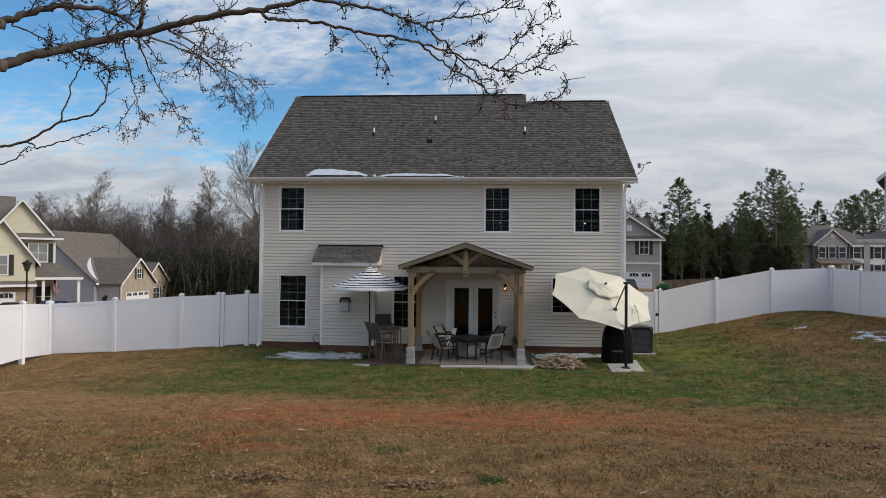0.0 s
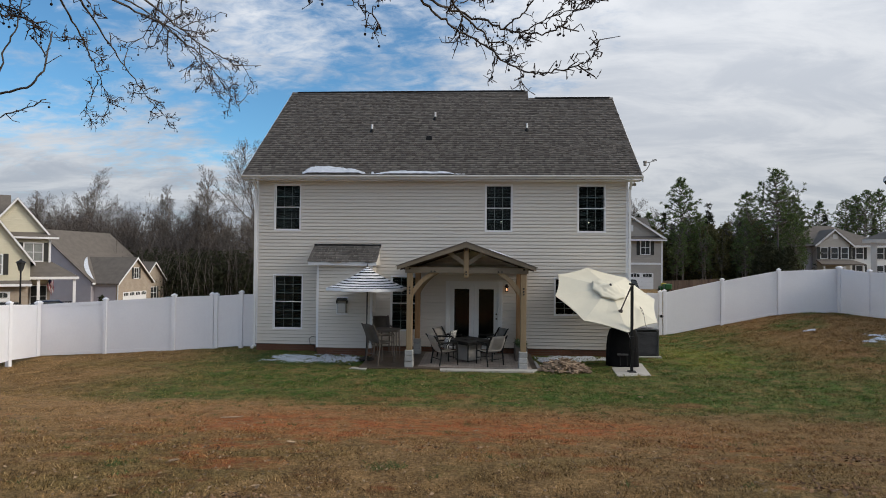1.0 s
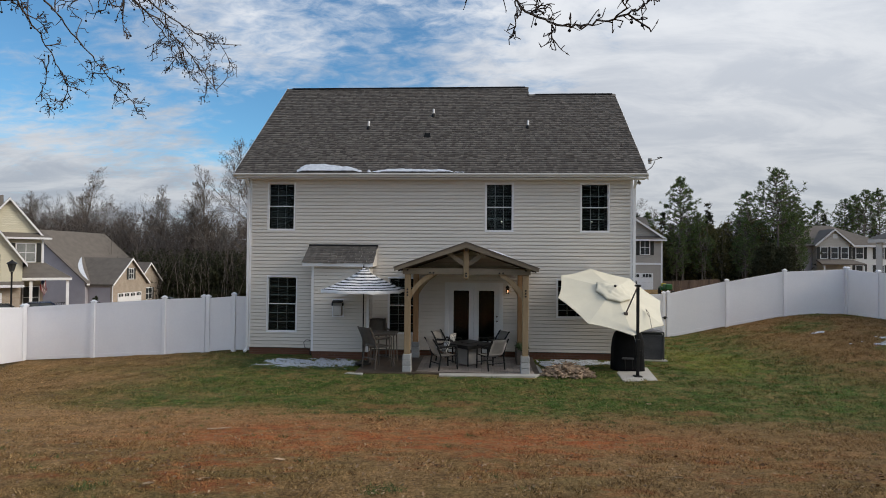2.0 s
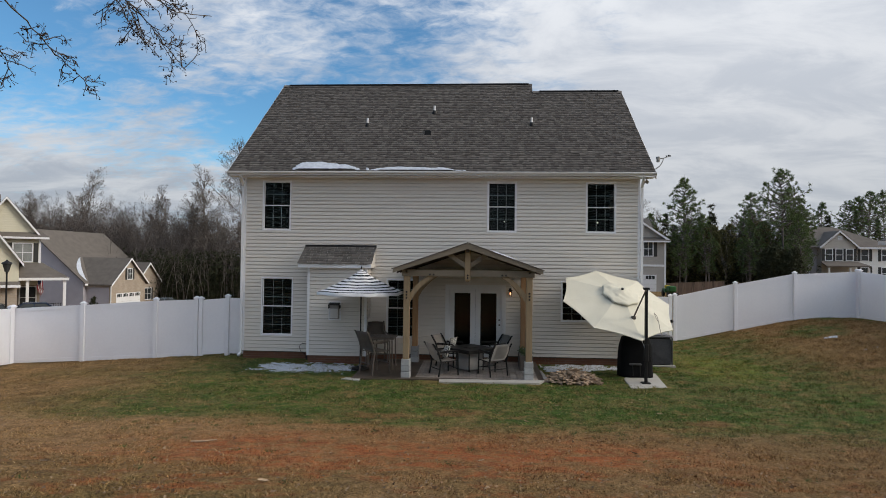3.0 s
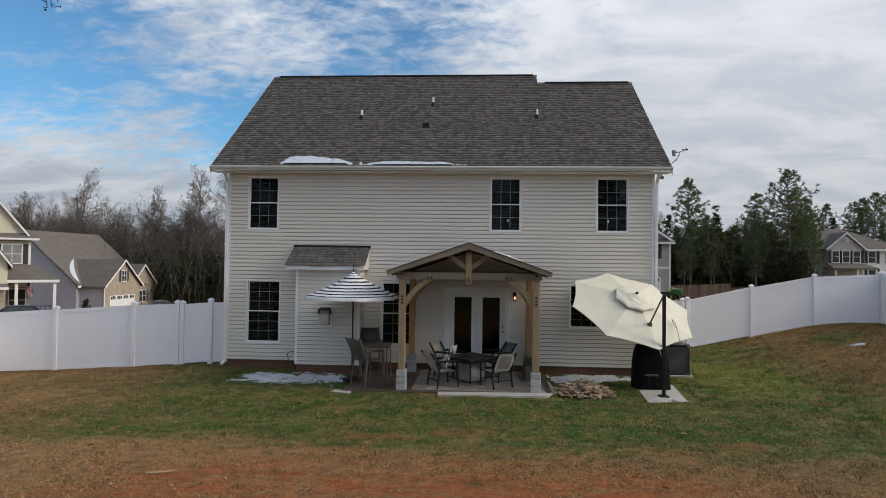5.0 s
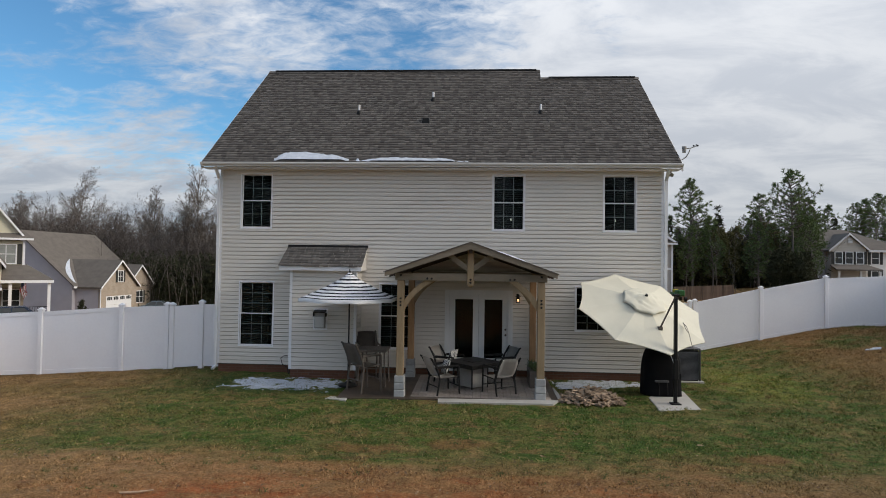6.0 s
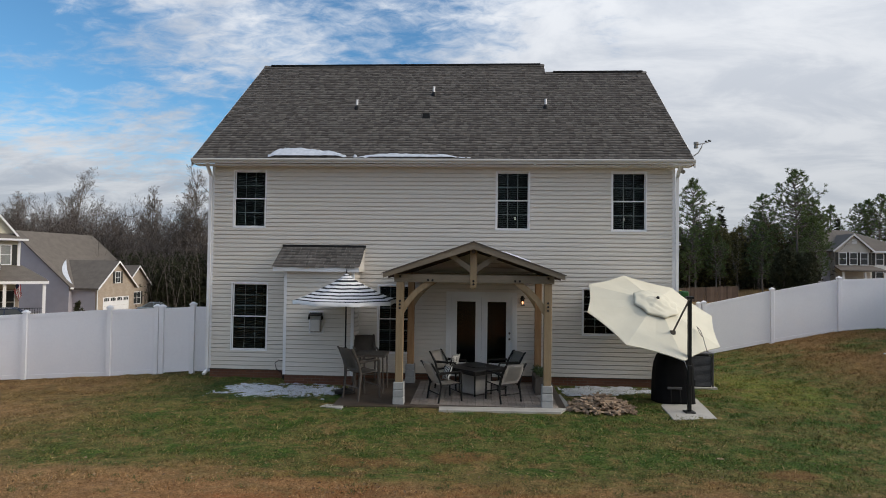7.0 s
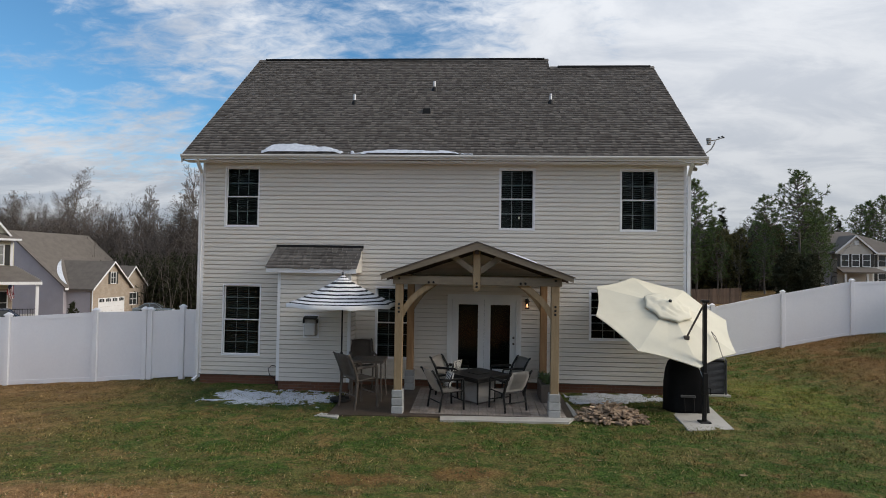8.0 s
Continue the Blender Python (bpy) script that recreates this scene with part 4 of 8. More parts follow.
shingle_rows("bump_out_shingles", rx0 - 0.02, rx1 + 0.02, ey - 0.03, ez + 0.006, WALL - 0.02, 3.372, house, 31)

# pipes and a vent that stand on the roof
for x, y, h, r in ((-4.05, 22.68, 0.27, 0.035), (-1.79, 23.46, 0.27, 0.035), (1.60, 22.70, 0.27, 0.035)):
    bm = B()
    tube(bm, [(x, y, roof_z(y) - 0.02), (x, y, roof_z(y) + h)], r, 10)
    pipe = part("vent_pipe", bm, M_WHITE, house, "white vent pipe with a black boot")
    bm = B()
    lathe(bm, [(0.09, -0.06), (0.08, 0.03), (0.045, 0.10)], (x, y, roof_z(y)), 12)
    part("boot", bm, M_BLACK, pipe)
bm = B()
x, y = -1.90, 22.26
hexa(bm, ((x - 0.12, y - 0.14, roof_z(y - 0.14)), (x + 0.12, y - 0.14, roof_z(y - 0.14)), (x + 0.12, y + 0.16, roof_z(y + 0.16)), (x - 0.12, y + 0.16, roof_z(y + 0.16)), (x - 0.09, y - 0.13, roof_z(y) + 0.06), (x + 0.09, y - 0.13, roof_z(y) + 0.06), (x + 0.07, y + 0.05, roof_z(y) + 0.10), (x - 0.07, y + 0.05, roof_z(y) + 0.10)))
part("roof_vent", bm, M_BLACK, house, "low black roof vent")

# ---- vinyl privacy fences ----
def fence_post(name, x, y, base, top, parent):
    bm = B()
    soft(bm, (x - 0.065, y - 0.065, base - 0.3), (x + 0.065, y + 0.065, top - 0.05), 0.008)
    post = part(name, bm, M_FENCE, parent)
    bm = B()
    bx(bm, (x - 0.08, y - 0.08, top - 0.05), (x + 0.08, y + 0.08, top - 0.02))
    hexa(bm, ((x - 0.075, y - 0.075, top - 0.02), (x + 0.075, y - 0.075, top - 0.02), (x + 0.075, y + 0.075, top - 0.02), (x - 0.075, y + 0.075, top - 0.02),
              (x - 0.02, y - 0.02, top + 0.03), (x + 0.02, y - 0.02, top + 0.03), (x + 0.02, y + 0.02, top + 0.03), (x - 0.02, y + 0.02, top + 0.03)))
    part("cap", bm, M_FENCE, post)


def rail_panel(p, q, pb, pt, qb, qt, parent, name="panel"):
    """Boards between two posts, with a rail above and below; heights of base and top at both ends."""
    p, q = Vector((*p, 0)), Vector((*q, 0))
    d = (q - p).normalized()
    s = Vector((-d.y, d.x, 0))
    a, b = p + d * 0.07, q - d * 0.07

    def sheet(t, lo0, hi0, lo1, hi1, bm, a=a, b=b):
        o = s * t
        hexa(bm, [c + Vector((0, 0, z)) for c, z in ((a - o, lo0), (b - o, lo1), (b + o, lo1), (a + o, lo0), (a - o, hi0), (b - o, hi1), (b + o, hi1), (a + o, hi0))])

    bm = B()
    sheet(0.012, pb + 0.15, pt - 0.15, qb + 0.15, qt - 0.15, bm)
    part(name, bm, M_FENCE, parent)
    for lo, hi in ((0.05, 0.17), (None, None)):
        bm = B()
        if lo is None:
            sheet(0.025, pt - 0.20, pt - 0.09, qt - 0.20, qt - 0.09, bm)
        else:
            sheet(0.025, pb + lo, pb + hi, qb + lo, qb + hi, bm)
        part("rail", bm, M_FENCE, parent)


def fence_run(label, posts):
    f = thing("fence", label, "fence", (posts[0][0], posts[0][1], posts[0][2]), "white yard fences")
    for x, y, b, t in posts:
        fence_post("post", x, y, b, t, f)
    for p, q in zip(posts, posts[1:]):
        rail_panel(p[:2], q[:2], p[2], p[3], q[2], q[3], f)
    return f


def tall(x, y, h=1.95):
    z = ground_at(x, y)
    return (x, y, z, z + h)


left = [(-9.25, 21.1, -0.25, 1.70), (-10.61, 21.1, -0.36, 1.64), (-13.07, 21.1, -0.50, 1.465), (-15.48, 21.1, -0.63, 1.31)]
fence_run("white vinyl privacy fence stepping down beside the house", left)
side = [(-15.45, 20.95, -0.63, 1.31), (-14.73, 18.8, -0.41, 1.47), (-14.1, 16.45, -0.35, 1.59), (-13.5, 14.1, -0.2, 1.76), (-13.4, 11.7, 0.1, 2.0), (-13.4, 9.3, 0.4, 2.3)]
fence_run("white vinyl privacy fence along the lot's edge", side)
gate = thing("gate", "narrow white vinyl gate in the fence beside the house", "gate", (-8.7, 21.1, -0.2), "white yard fences")
fence_post("post", -9.10, 21.1, -0.22, 1.69, gate)
fence_post("post", -8.22, 21.1, -0.13, 1.78, gate)
rail_panel((-9.10, 21.1), (-8.22, 21.1), -0.21, 1.70, -0.15, 1.76, gate)
bm = B()
bx(bm, (-8.15, 21.085, -0.1), (-7.60, 21.115, 1.68))
part("filler", bm, M_FENCE, gate)

rt = [(7.80, 27.2, -0.23, 1.74), (10.19, 27.2, 0.27, 2.255), (12.51, 27.2, 0.69, 2.69), (14.94, 27.2, 0.85, 2.81)]
fence_run("white vinyl privacy fence climbing the slope", rt)
rs = [(14.94, 27.05, 0.85, 2.81), (14.86, 25.0, 0.86, 2.71), (14.8, 22.6, 0.95, 2.75), (14.75, 20.2, 0.75, 2.6), (14.7, 17.8, 0.5, 2.4), (14.7, 15.4, 0.3, 2.2)]
fence_run("white vinyl privacy fence along the lot's edge", rs)
gate = thing("gate", "white vinyl gate beside the air conditioner", "gate", (6.2, 27.2, -0.2), "white yard fences")
fence_post("post", 7.62, 27.2, -0.25, 1.70, gate)
fence_post("post", 5.0, 27.2, -0.2, 1.75, gate)
rail_panel((5.0, 27.2), (7.62, 27.2), -0.25, 1.68, -0.25, 1.70, gate)
bm = B()
soft(bm, (7.60, 27.10, 0.57), (7.70, 27.134, 0.69), 0.008)
tube(bm, [(7.54, 27.09, 0.64), (7.74, 27.09, 0.64)], 0.014, 6)
part("latch", bm, M_BLACK, gate, "black gate latch")

# ---- patio and pavilion ----
PZ = -0.13      # the patio's top at its front edge


def pz(y):
    return PZ + 0.02 * (y - 17.85)


patio = thing("patio", "concrete patio slab, wet and dark with a pale dry edge", "patio", (-1.1, 19.2, PZ), kind="structure")
bm = B()
hexa(bm, ((-3.45, 17.72, -0.5), (1.62, 18.0, -0.5), (1.62, 20.62, -0.5), (-3.45, 20.62, -0.5), (-3.45, 17.72, pz(17.72) - 0.012), (1.62, 18.0, pz(18.0) - 0.012), (1.62, 20.62, pz(20.6) - 0.012), (-3.45, 20.62, pz(20.6) - 0.012)))
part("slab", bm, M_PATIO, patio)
bm = B()
hexa(bm, ((-1.11, 17.54, -0.5), (1.46, 17.66, -0.5), (1.62, 17.999, -0.5), (-1.13, 17.846, -0.5), (-1.11, 17.54, pz(17.5)), (1.46, 17.66, pz(17.6)), (1.62, 17.999, pz(18)), (-1.13, 17.846, pz(17.8))))
part("front_strip", bm, M_CONCRETE, patio, "pale dry concrete strip")
bm = B()
hexa(bm, ((1.622, 18.0, -0.5), (1.76, 18.0, -0.5), (1.66, 19.3, -0.5), (1.622, 19.3, -0.5), (1.622, 18.0, pz(18)), (1.76, 18.0, pz(18)), (1.66, 19.3, pz(19.3)), (1.622, 19.3, pz(19.3))))
part("side_strip", bm, M_CONCRETE, patio)
bm = B()
hexa(bm, ((-3.75, 17.66, -0.5), (-3.14, 17.49, -0.5), (-3.2, 17.719, -0.5), (-3.6, 17.86, -0.5), (-3.70, 17.66, -0.155), (-3.2, 17.54, -0.155), (-3.2, 17.719, -0.145), (-3.6, 17.86, -0.145)))
part("edge_stone", bm, M_CONCRETE, patio)

pav = thing("pavilion", "timber garden pavilion with gabled roof on four stained posts", "pavilion", (-0.42, 19.1, PZ))
PX0, PX1, PFY, PBY, BEAM_Z = -2.04, 1.21, 18.07, 20.28, 2.55
for x in (PX0, PX1):
    for y in (PFY, PBY):
        z = pz(y)
        bm = B()
        w = 0.082
        soft(bm, (x - w, y - w, z + 0.46), (x + w, y + w, BEAM_Z), 0.008)
        post = part("post", bm, M_WOOD if y == PFY else M_BACK_POST, pav)
        for k in range(3):
            bm = B()
            g = 0.122 - 0.003 * k
            soft(bm, (x - g, y - g, z - 0.02 + 0.165 * k), (x + g, y + g, z - 0.02 + 0.165 * (k + 1) - 0.006), 0.012)
            part("block", bm, M_STONE, post, "grey split-face block at the post's foot")
for y in (PFY, PBY):
    bm = B()
    soft(bm, (PX0 - 0.13, y - 0.10, BEAM_Z + 0.001), (PX1 + 0.13, y - 0.03, BEAM_Z + 0.175), 0.006)
    part("beam", bm, M_WOOD_X, pav)
for x in (PX0, PX1):
    bm = B()
    soft(bm, (x - 0.035, PFY - 0.028, BEAM_Z + 0.001), (x + 0.035, PBY + 0.2, BEAM_Z + 0.17), 0.006)
    part("side_beam", bm, M_WOOD, pav)
RC, RTOP, EX, EZ = -0.42, 3.435, 1.96, 2.74
RY0, RY1 = PFY - 0.36, PBY + 0.30
for s in (-1, 1):
    bm = B()     # barge board
    e = Vector((RC + s * EX, RY0, EZ))
    t = Vector((RC, RY0, RTOP))
    hexa(bm, ((t.x, RY0, t.z - 0.15), (e.x, RY0, e.z - 0.10), (e.x, RY0 + 0.04, e.z - 0.10), (t.x, RY0 + 0.04, t.z - 0.15), (t.x, RY0, t.z), (e.x, RY0, e.z + 0.0), (e.x, RY0 + 0.04, e.z), (t.x, RY0 + 0.04, t.z)))
    part("barge_board", bm, M_WOOD_X, pav)
    n = 13
    for k in range(n):          # roof boards seen from below
        a, b = k / n, (k + 1) / n - 0.006
        bm = B()
        pa, pb = t.lerp(e, a), t.lerp(e, b)
        hexa(bm, ((pa.x, RY0 + 0.042, pa.z - 0.03), (pb.x, RY0 + 0.042, pb.z - 0.03), (pb.x, RY1, pb.z - 0.03), (pa.x, RY1, pa.z - 0.03), (pa.x, RY0 + 0.042, pa.z - 0.008), (pb.x, RY0 + 0.042, pb.z - 0.008), (pb.x, RY1, pb.z - 0.008), (pa.x, RY1, pa.z - 0.008)))
        part("roof_board", bm, M_WOOD_SHADE, pav)
    bm = B()
    hexa(bm, ((t.x, RY0 - 0.02, t.z + 0.002), (e.x + s * 0.03, RY0 - 0.02, e.z - 0.008), (e.x + s * 0.03, RY1, e.z - 0.008), (t.x, RY1, t.z + 0.002), (t.x, RY0 - 0.02, t.z + 0.022), (e.x + s * 0.03, RY0 - 0.02, e.z + 0.012), (e.x + s * 0.03, RY1, e.z + 0.012), (t.x, RY1, t.z + 0.022)))
    part("roof_sheet", bm, M_BRONZE, pav, "brown metal roof sheet")
    for yy in (RY0 + 0.75, RY0 + 1.5, RY1 - 0.2):     # rafters
        bm = B()
        hexa(bm, ((t.x, yy, t.z - 0.16), (e.x, yy, e.z - 0.13), (e.x, yy + 0.05, e.z - 0.13), (t.x, yy + 0.05, t.z - 0.16), (t.x, yy, t.z - 0.032), (e.x, yy, e.z - 0.032), (e.x, yy + 0.05, e.z - 0.032), (t.x, yy + 0.05, t.z - 0.032)))
        part("rafter", bm, M_WOOD_SHADE, pav)
    bm = B()     # struts of the king-post truss
    beam(bm, (RC + s * 0.05, PFY - 0.065, BEAM_Z + 0.28), (RC + s * 0.52, PFY - 0.065, RTOP - 0.27), 0.12, 0.12, (0, 1, 0))
    part("strut", bm, M_WOOD_X, pav)
    for y in (PFY, PBY):   # curved knee braces
        x0 = PX0 if s < 0 else PX1
        bm = B()
        pts = [Vector((x0 - s * 0.03, y, BEAM_Z - 0.67)), Vector((x0 - s * 0.17, y, BEAM_Z - 0.40)), Vector((x0 - s * 0.37, y, BEAM_Z - 0.15)), Vector((x0 - s * 0.70, y, BEAM_Z + 0.02))]
        swept = []
        for k in range(9):
            q = [pts[i].lerp(pts[i + 1], k / 8) for i in range(3)]
            a, b = q[0].lerp(q[1], k / 8), q[1].lerp(q[2], k / 8)
            c, d = a.lerp(b, k / 8), (b - a).normalized()
            o, w = Vector((d.z, 0, -d.x)) * 0.062, Vector((0, 0.0425, 0))
            swept.append([bm.verts.new(c + e) for e in (o + w, o - w, -o - w, -o + w)])
        for a, b in zip(swept, swept[1:]):
            for i in range(4):
                bm.faces.new((a[i], a[(i + 1) % 4], b[(i + 1) % 4], b[i]))
        bm.faces.new(swept[0]), bm.faces.new(swept[-1])
        part("brace", bm, M_WOOD, pav)
bm = B()
soft(bm, (RC - 0.075, PFY - 0.15, BEAM_Z - 0.09), (RC + 0.075, PFY - 0.03, RTOP - 0.10), 0.006)
hexa(bm, ((RC - 0.03, PFY - 0.13, BEAM_Z - 0.13), (RC + 0.03, PFY - 0.13, BEAM_Z - 0.13), (RC + 0.03, PFY - 0.05, BEAM_Z - 0.13), (RC - 0.03, PFY - 0.05, BEAM_Z - 0.13), (RC - 0.075, PFY - 0.15, BEAM_Z - 0.09), (RC + 0.075, PFY - 0.15, BEAM_Z - 0.09), (RC + 0.075, PFY - 0.03, BEAM_Z - 0.09), (RC - 0.075, PFY - 0.03, BEAM_Z - 0.09)))
part("king_post", bm, M_WOOD, pav)
bm = B()
soft(bm, (RC - 0.04, RY0 + 0.05, RTOP - 0.24), (RC + 0.04, RY1, RTOP - 0.04), 0.006)
part("ridge_beam", bm, M_WOOD_SHADE, pav)
bolts = [(RC, BEAM_Z - 0.03), (RC, BEAM_Z + 0.04)]
for s, x0 in ((-1, PX0), (1, PX1)):
    bolts += [(x0 - s * 0.62, BEAM_Z + 0.05), (x0 - s * 0.72, BEAM_Z + 0.05), (x0 + s * 0.0, BEAM_Z + 0.12), (x0, BEAM_Z - 0.42), (x0, BEAM_Z - 0.50), (x0, BEAM_Z - 0.58)]
for x, z in bolts:
    yb = PFY - 0.15 if x == RC else (PFY - 0.10 if z > BEAM_Z else PFY - 0.082)
    bm = B()
    tube(bm, [(x, yb - 0.002, z), (x, yb - 0.02, z)], [0.026, 0.018], 8)
    part("bolt", bm, M_BLACK, pav)

# a thin edge of snow on the pavilion's roof
bm = B()
n = 24
r = random.Random(3)
top, bot = [], []
for k in range(n + 1):
    f = 0.30 + 0.34 * k / n
    x, z = RC + EX * f, RTOP + (EZ - RTOP) * f + 0.024
    w = 0.022 * math.sin(math.pi * k / n) ** 0.5 + r.uniform(0, 0.008)
    y0 = RY0 + 0.02 + r.uniform(0, 0.03)
    top.append([bm.verts.new((x, y0, z)), bm.verts.new((x, y0 + 0.02, z + w)), bm.verts.new((x, y0 + 1.6, z + w)), bm.verts.new((x, y0 + 1.7, z))])
for a, b in zip(top, top[1:]):
    for i in range(3):
        bm.faces.new((a[i], b[i], b[i + 1], a[i + 1]))
solo("snow_strip", bm, M_SNOW, "thin strip of old snow on the pavilion roof", "snow", (0.6, 18.0, 3.1), smooth=True)


# ---- striped market umbrella ----
def canopy(bm, at, r, h, ribs, rings, sag, mi_of, valance=0.0, axis_m=None, r0=0.02):
    """A ribbed canopy; mi_of(ring) gives the material of each band."""
    m = axis_m or Matrix.Translation(at)
    rows = []
    seg = ribs * 4
    for i in range(rings + 1):
        f = i / rings
        row = []
        for k in range(seg):
            a = 2 * math.pi * k / seg
            w = (a * ribs / (2 * math.pi)) % 1.0
            ph = abs(w - 0.5) * 2
            chord = math.cos(math.pi / ribs) / math.cos((w - 0.5) * 2 * math.pi / ribs)
            rad = (r0 + (r - r0) * f) * chord * (1 - 0.035 * (1 - ph ** 2) * f)
            z = h * (1 - f) ** 1.12 - sag * math.sin(math.pi * f) * (0.4 + 0.6 * (1 - ph))
            row.append(bm.verts.new(m @ Vector((rad * math.cos(a), rad * math.sin(a), z))))
        rows.append(row)
    if valance:
        rows.append([bm.verts.new(v.co + m.to_3x3() @ Vector((0, 0, -valance * (0.94 + 0.06 * math.cos(math.pi * k))))) for k, v in enumerate(rows[-1])])
    for i, (a, b) in enumerate(zip(rows, rows[1:])):
        for k in range(seg):
            bm.faces.new((a[k], a[(k + 1) % seg], b[(k + 1) % seg], b[k])).material_index = mi_of(i)


UX, UY, UTOP = -3.44, 18.9, 2.70
umb = thing("market_umbrella", "black and white striped market umbrella on a black pole", "umbrella", (UX, UY, pz(UY)))
TURN8 = Matrix.Rotation(math.pi / 8, 4, "Z")
bm = B()
canopy(bm, None, 1.24, 0.50, 8, 35, 0.02, lambda i: (0 if i % 5 in (2, 3) else 1), 0.085, Matrix.Translation((UX, UY, 2.07)) @ TURN8, 0.17)
part("canopy", bm, (M_CLOTH_B, M_CLOTH_W), umb, smooth=True)
bm = B()
canopy(bm, None, 0.25, 0.17, 8, 9, 0.0, lambda i: (0 if i in (2, 5, 8) else 1), 0.0, Matrix.Translation((UX, UY, 2.53)) @ TURN8)
part("vent_cap", bm, (M_CLOTH_B, M_CLOTH_W), umb)
bm = B()
tube(bm, [(UX, UY, pz(UY)), (UX, UY, 2.68)], 0.019, 10)
part("pole", bm, M_BLACK, umb)
bm = B()
lathe(bm, [(0.012, 0.0), (0.03, 0.02), (0.02, 0.06), (0.006, 0.13)], (UX, UY, 2.675), 10)
part("finial", bm, M_BLACK, umb)
bm = B()
soft(bm, (UX - 0.03, UY - 0.06, 0.78), (UX + 0.03, UY + 0.03, 0.96), 0.008)
part("crank_box", bm, M_BLACK, umb)
bm = B()
lathe(bm, [(0.24, 0.0), (0.24, 0.05), (0.10, 0.08), (0.03, 0.12), (0.03, 0.3)], (UX, UY, pz(UY)), 20)
part("base", bm, M_BLACK, umb)
for k in range(8):
    a = 2 * math.pi * (k + 0.5) / 8
    c, s = math.cos(a), math.sin(a)
    bm = B()
    tube(bm, [(UX + 0.02 * c, UY + 0.02 * s, 2.57), (UX + 1.16 * c, UY + 1.16 * s, 2.07)], 0.007, 5)
    rib = part("rib", bm, M_BLACK, umb)
    bm = B()
    tube(bm, [(UX + 0.03 * c, UY + 0.03 * s, 2.15), (UX + 0.6 * c, UY + 0.6 * s, 2.33)], 0.006, 5)
    part("strut", bm, M_BLACK, rib)

# ---- cream cantilever umbrella, tilted towards the yard, on its own pad ----
pad = B()
hexa(pad, ((3.71, 17.42, -0.5), (4.66, 17.60, -0.5), (4.88, 19.45, -0.5), (3.88, 19.55, -0.5), (3.71, 17.42, -0.155), (4.66, 17.60, -0.155), (4.88, 19.45, -0.14), (3.88, 19.55, -0.14)))
bmesh.ops.bevel(pad, geom=pad.edges[:], offset=0.012, segments=1, affect="EDGES")
solo("concrete_pad", pad, M_CONCRETE, "pale concrete pad in the grass", "pad", (4.3, 18.6, -0.155), kind="structure")
CX, CY = 4.235, 18.03
cant = thing("cantilever_umbrella", "large cream cantilever umbrella tilted beside its dark mast", "umbrella", (CX, CY, -0.155))
bm = B()
soft(bm, (CX - 0.035, CY - 0.045, -0.15), (CX + 0.035, CY + 0.045, 2.31), 0.008)
mast = part("mast", bm, M_BLACK, cant)
bm = B()
soft(bm, (CX - 0.075, CY - 0.07, 2.28), (CX + 0.075, CY + 0.07, 2.335), 0.01)
part("top_cap", bm, M_BLACK, mast)
bm = B()
soft(bm, (CX - 0.05, CY - 0.08, 0.42), (CX + 0.05, CY + 0.06, 0.86), 0.012)
crank = part("crank_box", bm, M_BLACK, mast)
bm = B()
tube(bm, [(CX + 0.05, CY - 0.02, 0.55), (CX + 0.10, CY - 0.05, 0.55), (CX + 0.10, CY - 0.05, 0.42)], 0.012, 6)
part("crank_handle", bm, M_BLACK, crank)
bm = B()
soft(bm, (CX - 0.11, CY - 0.11, -0.154), (CX + 0.11, CY + 0.11, -0.12), 0.01)
part("foot_plate", bm, M_BLACK, cant)
HUB = Vector((3.755, 19.239, 1.85))
AX = Vector((0.1795, -0.5115, 0.8403)).normalized()
E1 = Vector((-1.335, 0.611, 0.66))
E1 = (E1 - AX * E1.dot(AX)).normalized()
E2 = AX.cross(E1)
CM = Matrix.Translation(HUB) @ Matrix((E1, E2, AX)).transposed().to_4x4()
bm = B()
canopy(bm, None, 1.625, 0.40, 8, 10, 0.02, lambda i: 0, 0.022, CM)
part("canopy", bm, M_CREAM, cant, smooth=False)
# the vent flap lies loose and rumpled over the crown
bm = B()
canopy(bm, None, 0.55, 0.14, 8, 12, 0.0, lambda i: 0, 0.04, CM @ Matrix.Translation((0, 0, 0.325)))
for v in bm.verts:
    q = CM.inverted() @ v.co
    v.co += AX * 0.040 * noise.fractal(Vector((q.x * 4.0, q.y * 9.0, 4.0)), 0.8, 2.0, 4) * min(1.0, q.xy.length * 5)
part("vent_flap", bm, M_CREAM, cant, "rumpled cream vent flap", smooth=True)
bm = B()
tube(bm, [CM @ Vector((0, 0, 0.43)), CM @ Vector((0, 0, 0.50))], [0.045, 0.03], 10)
part("hub", bm, M_BLACK, cant)
bm = B()
arm = Vector((4.01, 18.45, 1.51))
tube(bm, [(CX - 0.02, CY - 0.06, 2.28), arm], 0.02, 8)
arm_ob = part("arm", bm, M_BRONZE, cant)
bm = B()
soft(bm, arm - Vector((0.055, 0.05, 0.045)), arm + Vector((0.055, 0.05, 0.045)), 0.012)
part("joint", bm, M_BRONZE, arm_ob)
bm = B()
tube(bm, [arm, (4.12, 18.22, 1.1), (CX - 0.03, CY - 0.07, 0.70)], 0.006, 5)
part("cord", bm, M_WHITE, cant, "thin white cord")
bm = B()
tube(bm, [(4.65, 18.80, 1.62), (4.70, 18.70, 1.53), (4.685, 18.50, 1.41), (4.65, 18.28, 1.27), (4.63, 18.11, 1.16), (4.66, 18.02, 1.06)], 0.008, 5)
tube(bm, [(4.65, 18.80, 1.62), (4.655, 18.66, 1.51), (4.67, 18.52, 1.42)], 0.008, 5)
